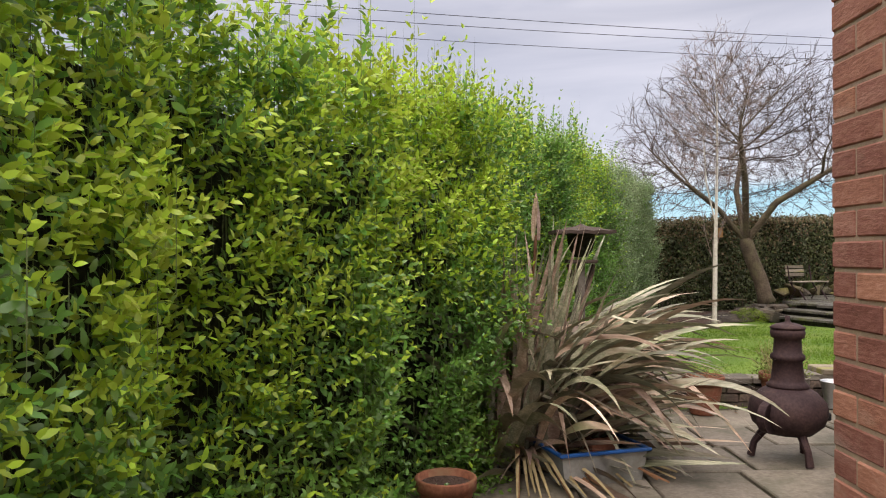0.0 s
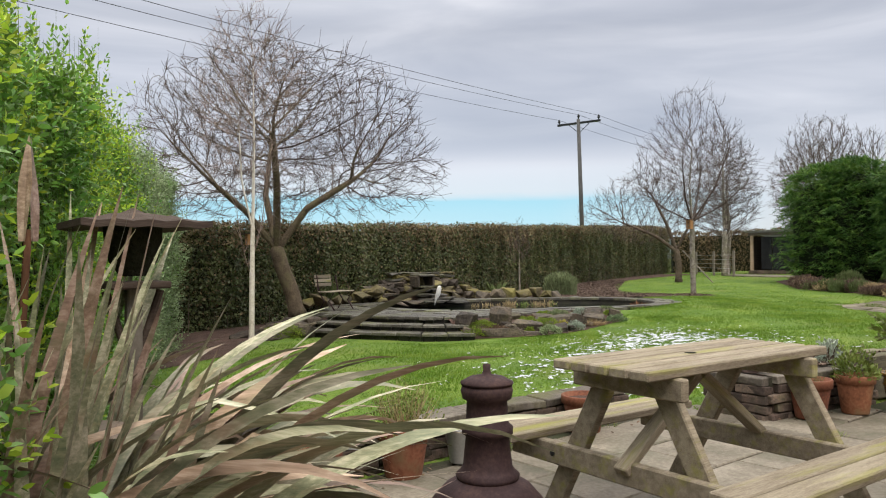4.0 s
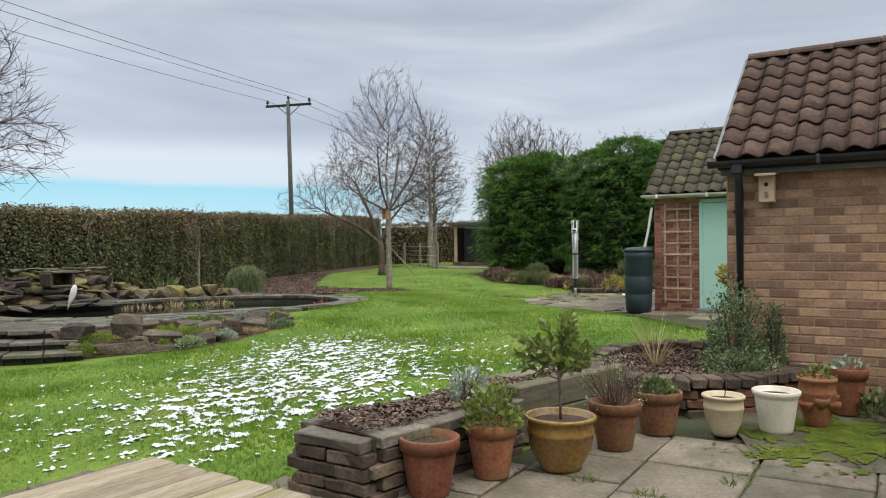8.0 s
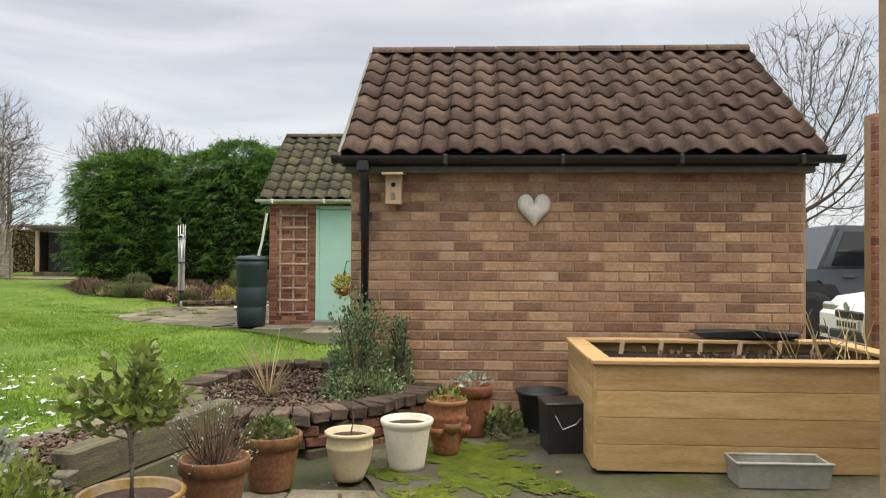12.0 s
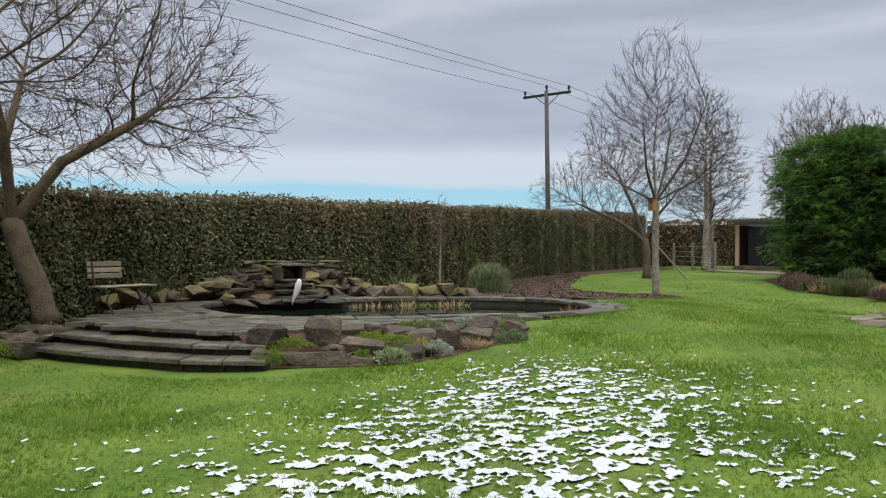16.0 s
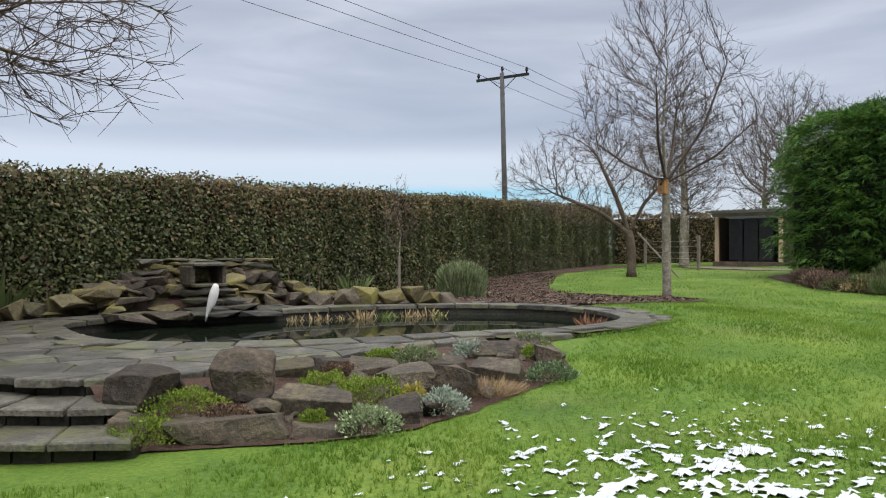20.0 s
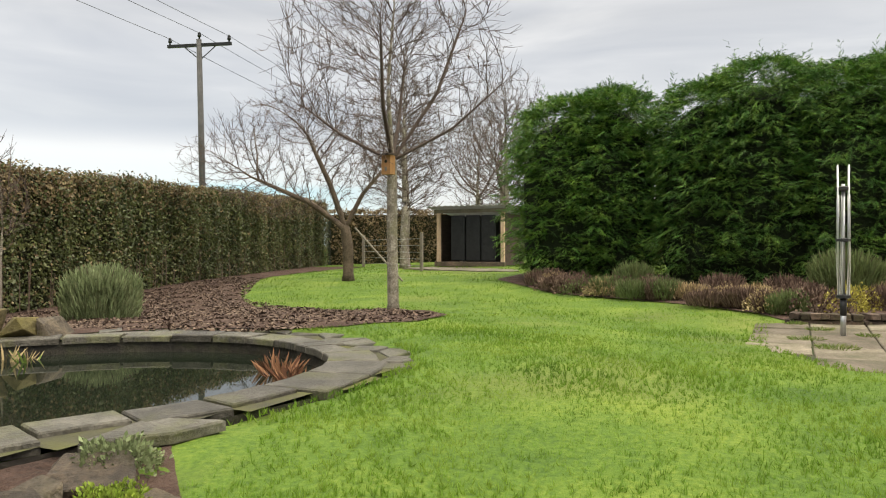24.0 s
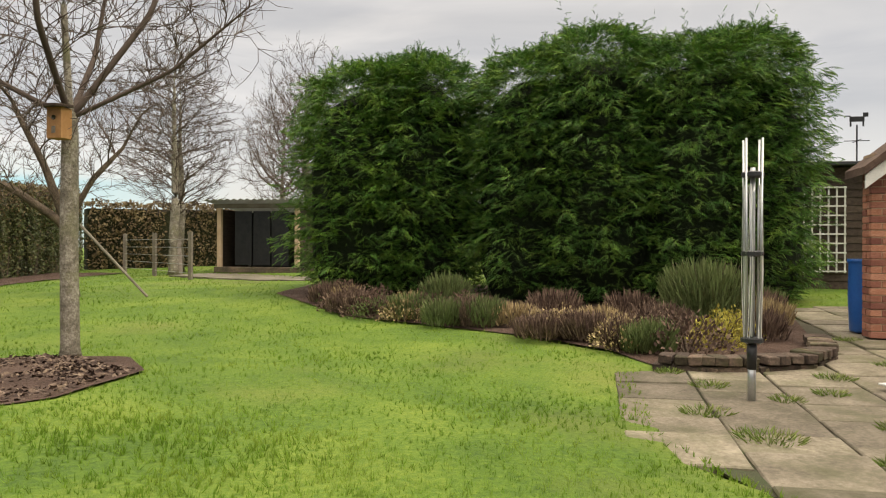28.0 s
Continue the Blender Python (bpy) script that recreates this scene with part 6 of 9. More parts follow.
low_wall("round_bed_wall", [(8.04, 0.1), (7.75, 0.2), (7.4, 0.42), (7.12, 0.8), (7.07, 1.25), (7.38, 1.7), (7.92, 1.93), (8.5, 1.86), (8.97, 1.5), (9.17, 1.0), (9.08, 0.76)], 0.34, "round raised bed wall of tumbled dark bricks", 7, core=0.08, slump=0.06, red=0.5)
for k, (x, y, z, a, sz) in enumerate(((3.98, 2.78, -0.11, 70, 0.09), (4.02, 2.95, -0.11, 10, 0.08))):
    tagged(part("loose_brick", hull_stone(0.24, 0.16, sz, 700 + k, 26), "brick_old", at=pose(x, y, z, 2, -3, a)), "loose weathered block lying beside the broken wall end", "brick", "loose bricks")
low_wall("border_edging", [(18.95, 6.5), (18.86, 6.1), (18.9, 5.7), (19.1, 5.3), (19.5, 5.02), (20.3, 4.88)], 0.16, "low curved stone edging of the border", 12, cap=True, core=0.08)


# ---- snow and grass ----
def snow_patches():
    step = 0.021
    xs, ys = np.arange(3.6, 11.9, step), np.arange(2.1, 8.2, step)
    X, Y = np.meshgrid(xs, ys, indexing="ij")
    fx, fy = X.ravel() + rng.uniform(-0.008, 0.008, X.size), Y.ravel() + rng.uniform(-0.008, 0.008, X.size)
    n = np.array([noise.fractal(Vector((x * 5.4, y * 7.0, 3.0)), 0.16, 2.3, 6) for x, y in zip(fx, fy)])
    cx, cy = 7.0, 3.9
    a = radians(-20)
    u, v = (fx - cx) * math.cos(a) + (fy - cy) * math.sin(a), -(fx - cx) * math.sin(a) + (fy - cy) * math.cos(a)
    fall = 1 - np.hypot(u / 3.6, v / 2.0)
    second = 1 - np.hypot((fx - 6.3) / 3.4, (fy - 4.9) / 2.8)
    third = 1 - np.hypot((fx - 9.0) / 3.2, (fy - 6.1) / 2.3)
    fourth = 1 - np.hypot((fx - 5.1) / 1.9, (fy - 3.7) / 1.6)
    th = 0.62 - 0.35 * np.clip(fourth, 0, 1) - 0.72 * np.clip(fall, -0.4, 1) - 0.42 * np.clip(second, -1, 1) - 1.16 * np.clip(third, 0, 1)
    lawn = (fx > 4.6) | (fy > 3.0)
    lawn &= ~((fx > 4.4) & (fy < 2.45 - 0.2 * (fx - 4.5)))
    lawn &= fy < np.interp(fx, ROCK_X, ROCK_Y) - 0.12
    lawn &= ~inside_many(fx, fy, TERRACE) & ~((fy > 8.0) & (fx < 12)) & (fx < 11.8)
    lawn &= ~inside_many(fx, fy, [(6.9, 0.1), (6.9, 1.5), (7.3, 2.05), (8.6, 2.0), (9.3, 1.2), (9.3, 0.1)])
    h = np.clip((n - th) * 1.6, 0, 1)
    idx = np.arange(len(fx)).reshape(len(xs), len(ys))
    f = np.stack([idx[:-1, :-1], idx[1:, :-1], idx[1:, 1:], idx[:-1, 1:]], -1).reshape(-1, 4)
    on = (h > 0) & lawn
    f = f[on[f].all(1)]
    used, inv = np.unique(f, return_inverse=True)
    z = ground_many(fx, fy) + 0.012 * np.sin(fx * 2.1 + 0.7 * np.sin(fy)) * np.cos(fy * 1.7) + 0.004 + 0.014 * h + 0.004 * np.sin(fx * 31) * np.sin(fy * 27)
    ob = part("snow", mesh_from("snow", np.c_[fx, fy, z][used], inv.reshape(-1, 4)), "snow", smooth=True)
    tagged(ob, "melting white snow patches lying on the lawn", "snow", kind="stuff")


snow_patches()
NOT_LAWN = [list(zip(ROCK_X, ROCK_Y)) + [(11.3, 9.4), (7.15, 9.5)], MAIN_PATIO, TOP_PATIO, MULCH, BORDER, TERRACE, [(4.4, 2.4), (7.2, 1.9), (7.0, 1.0), (4.4, 1.6)], [(6.9, 0.1), (6.9, 1.5), (7.3, 2.05), (8.6, 2.0), (9.3, 1.2), (9.3, 0.1)],
            [(4.9, 11.5), (5.2, 10.6), (5.7, 9.6), (6.2, 8.75), (7.0, 8.15), (9.6, 8.3), (11.9, 8.8), (11, 10), (6, 12)]]


def grass(name, n, x0, x1, y0, y1, full, least, size, seed):
    """Tufts of blades on the lawn, thinning out with the distance from the walked line."""
    g = np.random.default_rng(seed)
    x, y = g.uniform(x0, x1, n), g.uniform(y0, y1, n)
    line = np.array([(4.6, 3.0), (6.0, 4.7), (8.4, 6.3), (10.5, 6.9), (12.6, 7.2)])
    d = np.full(n, 99.0)
    for a, b in zip(line, line[1:]):
        t = np.clip(((x - a[0]) * (b - a)[0] + (y - a[1]) * (b - a)[1]) / ((b - a) @ (b - a)), 0, 1)
        d = np.minimum(d, np.hypot(x - a[0] - t * (b - a)[0], y - a[1] - t * (b - a)[1]))
    clump = 0.75 + 0.35 * np.sin(x * 3.1 + 2 * np.sin(y * 1.3)) * np.sin(y * 2.7 + 1.7 * np.sin(x * 1.1))
    k = (g.uniform(size=n) < np.clip((full / np.maximum(d, 0.1)) ** 1.6, least, 1) * clump) & (y < hedge_y(x)) & (g.uniform(size=n) < np.clip((d - 26) / -4, 0, 1))
    for p in NOT_LAWN:
        k &= ~inside_many(x, y, p)
    x, y, d = x[k], y[k], d[k]
    m = len(x)
    tv, tf = [], []
    for a, lean, w in ((0.3, 0.45, 0.09), (2.3, 0.7, 0.085), (4.4, 0.55, 0.09), (5.6, 0.25, 0.08)):
        b = len(tv)
        dx, dy = math.cos(a), math.sin(a)
        tv += [(-dy * w + dx * 0.08, dx * w + dy * 0.08, 0), (dy * w + dx * 0.08, -dx * w + dy * 0.08, 0), (dx * lean, dy * lean, 1)]
        tf += [(b, b + 1, b + 2)]
    me = scattered(name, tv, tf, np.c_[x, y, ground_many(x, y) - 0.008], turns(m, np.tile((0, 0, 1.0), (m, 1)), 0.5, seed), (g.uniform(0.7, 1.4, m) * size * (1 + 0.03 * d))[:, None])
    tagged(part(name, me, "grass_blade"), "short green grass blades of the lawn", "grass", kind="stuff")


grass("grass", 330000, 0.3, 34, 1.0, 24, 4.5, 0.16, 0.028, 1)
grass("grass", 110000, 2.6, 16, 1.6, 11, 2.4, 0.0, 0.03, 2)

# ---- buildings ----
BRICK = finish(boxed(0, 0, 0, 0.215, 0.06, 0.065, None, 0.004), "brick")
HALF = finish(boxed(0, 0, 0, 0.1025, 0.06, 0.065, None, 0.004), "brick")


def brick_face(owner, ax, ay, bx, by, z0, z1, mat, seed, openings=(), proud=-0.007):
    """Stretcher-bond bricks along a wall line; the outside is to the right of a to b."""
    g = random.Random(seed)
    L = math.hypot(bx - ax, by - ay)
    ang = math.degrees(math.atan2(by - ay, bx - ax))
    ux, uy = (bx - ax) / L, (by - ay) / L
    nx, ny = uy, -ux
    c, z = 0, z0
    while z + 0.07 <= z1:
        s = 0.0 if c % 2 == 0 else -0.1125
        while s < L - 0.05:
            s0, s1 = max(s, 0), min(s + 0.225, L)
            mesh = BRICK if s1 - s0 > 0.18 else HALF
            u = (s0 + s1) / 2
            if s1 - s0 > 0.08 and not any(a < u < b and zl < z + 0.03 < zh for a, b, zl, zh in openings):
                off = 0.03 - proud + g.gauss(0, 0.0012)
                me = mesh
                if mat not in [m.name for m in me.materials if m]:
                    key = (mesh.name, mat)
                    if key not in BRICK_BY:
                        me = mesh.copy()
                        me.materials.clear()
                        me.materials.append(M[mat])
                        BRICK_BY[key] = me
                    me = BRICK_BY[key]
                part("brick", me, mat, owner, at=pose(ax + ux * u - nx * off, ay + uy * u - ny * off, z + 0.035, g.gauss(0, 0.3), g.gauss(0, 0.3), ang + g.gauss(0, 0.25)))
            s += 0.225
        z += 0.075
        c += 1


BRICK_BY = {}


def s_tile(w, l, seed=0):
    """A clay pantile with one wave, thickness and a raised lap."""
    bm = bmesh.new()
    n = 8
    top, low = [], []
    for j in (0, 1):
        rt, rl = [], []
        for k in range(n + 1):
            u = k / n
            h = 0.022 * math.sin(2 * math.pi * u) + (0.018 if u > 0.92 else 0)
            rt.append(bm.verts.new((u * w - w / 2, j * l, h + 0.016)))
            rl.append(bm.verts.new((u * w - w / 2, j * l, h)))
        top.append(rt), low.append(rl)
    for k in range(n):
        bm.faces.new((top[0][k], top[0][k + 1], top[1][k + 1], top[1][k]))
        bm.faces.new((low[0][k + 1], low[0][k], low[1][k], low[1][k + 1]))
        bm.faces.new((low[0][k], low[0][k + 1], top[0][k + 1], top[0][k]))
    return bm


def tiled_slope(owner, eave, ridge, y0, y1, w, gauge, mat, seed, name="roof_tile"):
    """Tiles on a slope whose eave and ridge run along y; eave and ridge are (x, z)."""
    g = random.Random(seed)
    dx, dz = ridge[0] - eave[0], ridge[1] - eave[1]
    L = math.hypot(dx, dz)
    pitch = math.degrees(math.atan2(dz, abs(dx)))
    rows = max(1, round(L / gauge))
    cols = max(1, round(abs(y1 - y0) / w))
    wid = abs(y1 - y0) / cols
    me = finish(s_tile(wid * 1.02, L / rows * 1.22), name, True)
    me.materials.append(M[mat])
    turn = 90 if dx < 0 else -90
    for r in range(rows):
        for c in range(cols):
            t = (r - 0.08) / rows
            yy = min(y0, y1) + (c + 0.5) * wid
            part(name, me, mat, owner, at=pose(eave[0] + dx * t, yy + g.gauss(0, 0.002), eave[1] + dz * t + 0.01 + g.gauss(0, 0.003)) @ Matrix.Rotation(radians(turn), 4, "Z") @ Matrix.Rotation(radians(pitch - 4.5 + g.gauss(0, 0.5)), 4, "X"))
    return L


def gable_house(name, label, x0, x1, y0, y1, eave_z, ridge_z, wall_mat, category):
    """Walls and roof deck of a small building whose ridge runs along y."""
    h = thing(name, pose(0, 0, 0), label, category)
    zb = ground_z((x0 + x1) / 2, (y0 + y1) / 2) - 0.15
    xm, t = (x0 + x1) / 2, 0.1
    part("front_wall", boxed(x0 + t / 2 + 0.012, (y0 + y1) / 2, (zb + eave_z) / 2, t, y1 - y0, eave_z - zb, None, 0), "mortar", h)
    part("back_wall", boxed(x1 - t / 2, (y0 + y1) / 2, (zb + eave_z) / 2, t, y1 - y0, eave_z - zb, None, 0), wall_mat, h)
    for y, s in ((y0, 1), (y1, -1)):
        bm = bmesh.new()
        ring = [(x0 + t, zb), (x1 - t, zb), (x1 - t, eave_z), (xm, ridge_z - 0.1), (x0 + t, eave_z)]
        a = [bm.verts.new((x, y + s * 0.012, z)) for x, z in ring]
        b = [bm.verts.new((x, y + s * (t + 0.012), z)) for x, z in ring]
        for k in range(5):
            bm.faces.new((a[k], a[(k + 1) % 5], b[(k + 1) % 5], b[k]))
        bm.faces.new(a[::-1]), bm.faces.new(b)
        bmesh.ops.recalc_face_normals(bm, faces=bm.faces[:])
        part("gable_wall", bm, "mortar", h)
    return h, zb, xm


def deck(owner, eave, ridge, y0, y1, th=0.03):
    bm = bmesh.new()
    q = [(eave[0], eave[1] - th), (ridge[0], ridge[1] - th), (ridge[0], ridge[1] - 2 * th), (eave[0], eave[1] - 2 * th)]
    a = [bm.verts.new((x, y0, z)) for x, z in q]
    b = [bm.verts.new((x, y1, z)) for x, z in q]
    for k in range(4):
        bm.faces.new((a[k], a[(k + 1) % 4], b[(k + 1) % 4], b[k]))
    bm.faces.new(a[::-1]), bm.faces.new(b)
    bmesh.ops.recalc_face_normals(bm, faces=bm.faces[:])
    return part("roof_deck", bm, "dark_timber", owner)


def barge(owner, eave, ridge, y, mat="white_paint", w=0.11):
    bm = bmesh.new()
    q = [(eave[0], eave[1] + 0.01), (ridge[0], ridge[1] + 0.01), (ridge[0], ridge[1] - w), (eave[0], eave[1] - w)]
    a = [bm.verts.new((x, y - 0.012, z)) for x, z in q]
    b = [bm.verts.new((x, y + 0.012, z)) for x, z in q]
    for k in range(4):
        bm.faces.new((a[k], a[(k + 1) % 4], b[(k + 1) % 4], b[k]))
    bm.faces.new(a[::-1]), bm.faces.new(b)
    bmesh.ops.recalc_face_normals(bm, faces=bm.faces[:])
    return part("bargeboard", bm, mat, owner)


def ridge_row(owner, x, z, y0, y1, mat, l=0.4, r=0.09):
    n = max(1, round((y1 - y0) / l))
    bm = bmesh.new()
    l = (y1 - y0) / n
    seg = 8
    ring = []
    for y in (0.0, l - 0.008):
        ring.append([bm.verts.new((r * math.cos(math.pi * k / seg), y, r * 0.8 * math.sin(math.pi * k / seg))) for k in range(seg + 1)])
    for k in range(seg):
        bm.faces.new((ring[0][k], ring[0][k + 1], ring[1][k + 1], ring[1][k]))
    bm.faces.new(ring[0][::-1]), bm.faces.new(ring[1])
    me = finish(bm, "ridge_tile")
    me.materials.append(M[mat])
    for k in range(n):
        part("ridge_tile", me, mat, owner, at=pose(x, y0 + k * l, z, 0.4, 0, 0))


def gutter(owner, x, z, y0, y1, mat, r=0.055):
    bm = bmesh.new()
    seg = 8
    prof = [(r * math.cos(math.pi + math.pi * k / seg), r * math.sin(math.pi + math.pi * k / seg)) for k in range(seg + 1)]
    prof += [(px * 0.86, pz * 0.86) for px, pz in prof[::-1]]
    a = [bm.verts.new((x + px, y0, z + pz)) for px, pz in prof]
    b = [bm.verts.new((x + px, y1, z + pz)) for px, pz in prof]
    k = len(prof)
    for j in range(k):
        bm.faces.new((a[j], a[(j + 1) % k], b[(j + 1) % k], b[j]))
    bm.faces.new(a[::-1]), bm.faces.new(b)
    bmesh.ops.recalc_face_normals(bm, faces=bm.faces[:])
    part("gutter", bm, mat, owner)
    y = y0 + 0.3
    while y < y1:
        part("gutter_bracket", boxed(x, y, z - 0.03, 0.13, 0.03, 0.075, None, 0.006), mat, owner)
        y += 0.85


def garage():
    h, zb, xm = gable_house("brick_garage", "small brown brick garage with a dark tiled roof", 8.08, 10.82, -2.68, 0.72, 1.88, 3.1, "brick", "garage")
    brick_face(h, 8.08, 0.72, 8.08, -2.68, 0.0, 1.9, "brick", 3)
    brick_face(h, 8.08 + 2.7, 0.72, 8.08, 0.72, 0.0, 1.9, "brick", 4)
    part("soffit_strip", boxed(8.04, -0.98, 1.885, 0.1, 3.46, 0.045, None, 0.004), "greyboard", h, "pale mortar strip under the gutter")
    part("fascia", boxed(7.99, -0.98, 1.96, 0.03, 3.5, 0.11, None, 0.003), "black_plastic", h)
    for e, s in (((7.93, 2.0), 1), ((10.97, 2.0), -1)):
        deck(h, e, (xm, 3.17), -2.74, 0.76)
    tiled_slope(h, (7.90, 2.0), (xm, 3.17), -2.74, 0.76, 0.2, 0.245, "tile", 5)
    part("far_slope", boxed(0, 0, 0, 1.95, 3.5, 0.04, None, 0), "tile", h, at=pose((xm + 10.97) / 2, -0.99, 2.6, 0, math.degrees(math.atan2(1.17, 10.97 - xm)), 0))
    ridge_row(h, xm, 3.15, -2.74, 0.76, "tile")
    for y in (0.775, -2.755):
        barge(h, (7.88, 1.99), (xm, 3.17), y, "greyboard", 0.08)
        barge(h, (10.99, 1.99), (xm, 3.17), y)
    gutter(h, 7.9, 1.97, -2.86, 0.83, "black_plastic")
    part("gutter_outlet", boxed(7.9, 0.6, 1.9, 0.09, 0.09, 0.09, None, 0.012), "black_plastic", h)
    part("downpipe", tube([(7.9, 0.6, 1.88), (7.95, 0.6, 1.8), (8.0, 0.6, 1.72), (8.0, 0.6, 0.25)], 0.036, 10), "black_plastic", h, smooth=True)
    for z in (1.55, 0.9):
        part("pipe_clip", boxed(8.02, 0.6, z, 0.07, 0.1, 0.03, None, 0.005), "black_plastic", h)
    return h


garage()


def shed():
    h, zb, xm = gable_house("brick_shed", "red brick shed with a mossy tiled roof and mint door", 14.6, 17.35, -0.6, 3.22, 2.12, 3.4, "brick_red", "shed")
    brick_face(h, 14.6, 3.22, 14.6, 1.2, 0.03, 2.14, "brick_red", 6, openings=((0.83, 1.72, -1, 2.05),))
    brick_face(h, 17.35, 3.22, 14.6, 3.22, 0.03, 2.14, "brick_red", 7)
    part("fascia", boxed(14.5, 1.35, 2.16, 0.03, 4.0, 0.1, None, 0.003), "white_paint", h)
    for e in ((14.38, 2.2), (17.57, 2.2)):
        deck(h, e, (xm, 3.47), -0.65, 3.3)
    tiled_slope(h, (14.36, 2.2), (xm, 3.47), 0.3, 3.3, 0.22, 0.26, "tile_moss", 8)
    part("far_slope", boxed(0, 0, 0, 2.05, 3.95, 0.04, None, 0), "tile_moss", h, at=pose((xm + 17.57) / 2, 1.33, 2.85, 0, math.degrees(math.atan2(1.27, 17.57 - xm)), 0))
    ridge_row(h, xm, 3.45, -0.65, 3.3, "tile_moss")
    barge(h, (14.38, 2.19), (xm, 3.46), 3.32, "dark_timber", 0.06)
    barge(h, (17.57, 2.19), (xm, 3.46), 3.32, "dark_timber", 0.06)
    gutter(h, 14.36, 2.17, -0.6, 3.38, "white_paint", 0.045)
    d = part("door", boxed(14.585, 1.95, 1.1, 0.045, 0.84, 1.82, None, 0.006), "mint", h, "plain mint green door")
    part("handle", lathe([(0.0, 0), (0.022, 0.0), (0.022, 0.03), (0.0, 0.045)], 10, None, pose(14.56, 1.62, 1.1, 0, -90, 0)), "steel_dark", d)
    for y in (2.4, 1.5):
        part("door_frame", boxed(14.59, y, 1.11, 0.07, 0.06, 1.9, None, 0.004), "mint", h)
    part("door_frame", boxed(14.59, 1.95, 2.05, 0.07, 0.96, 0.06, None, 0.004), "mint", h)
    part("door_step", boxed(14.5, 1.95, 0.14, 0.3, 1.0, 0.1, None, 0.01), "greyboard", h)
    return h


shed()
trel = thing("wall_trellis", pose(14.555, 2.8, 0.26), "weathered wooden trellis fixed to the shed wall", "trellis")
for k in range(3):
    part("upright", boxed(0.008, -0.22 + 0.22 * k, 0.88, 0.018, 0.035, 1.76, None, 0.003), "old_trellis", trel)
for k in range(9):
    part("rail", boxed(-0.012, 0, 0.06 + 0.2 * k, 0.018, 0.5, 0.03, None, 0.003), "old_trellis", trel)
out2 = thing("gabled_outbuilding", pose(0, 0, 0), "red brick outbuilding with a gable and pale soffit", "outbuilding")
zb = ground_z(21, 3)
part("wall_core", boxed(20.78, 2.65, zb + 0.95, 0.27, 3.2, 1.9, None, 0), "mortar", out2)
bm = bmesh.new()
ring = [(4.25, 2.05), (2.65, 3.25), (1.05, 2.05)]
a, b = [bm.verts.new((20.66, y, z)) for y, z in ring], [bm.verts.new((20.9, y, z)) for y, z in ring]
for k in range(3):
    bm.faces.new((a[k], a[(k + 1) % 3], b[(k + 1) % 3], b[k]))
bm.faces.new(a[::-1]), bm.faces.new(b)
bmesh.ops.recalc_face_normals(bm, faces=bm.faces[:])
part("gable", bm, "brick_red", out2)
brick_face(out2, 20.63, 4.27, 20.63, 3.3, zb - 0.02, 2.05, "brick_red", 9)
brick_face(out2, 20.9, 4.27, 20.63, 4.27, zb - 0.02, 2.05, "brick_red", 10)
for s, ye in ((1, 4.42), (-1, 0.88)):
    bm = bmesh.new()
    q = [(ye, 1.98), (2.65, 3.36), (2.65, 3.28), (ye, 1.9)]
    a, b = [bm.verts.new((20.35, y, z)) for y, z in q], [bm.verts.new((20.95, y, z)) for y, z in q]
    for k in range(4):
        bm.faces.new((a[k], a[(k + 1) % 4], b[(k + 1) % 4], b[k]))
    bm.faces.new(a[::-1]), bm.faces.new(b)
    bmesh.ops.recalc_face_normals(bm, faces=bm.faces[:])
    part("roof_slope", bm, "tile", out2)
    bm = bmesh.new()
    q = [(ye - 0.02 * s, 1.9), (2.65, 3.28), (2.65, 3.14), (ye - 0.02 * s, 1.76)]
    a, b = [bm.verts.new((20.38, y, z)) for y, z in q], [bm.verts.new((20.41, y, z)) for y, z in q]
    for k in range(4):
        bm.faces.new((a[k], a[(k + 1) % 4], b[(k + 1) % 4], b[k]))
    bm.faces.new(a[::-1]), bm.faces.new(b)
    bmesh.ops.recalc_face_normals(bm, faces=bm.faces[:])
    part("bargeboard", bm, "white_paint", out2)


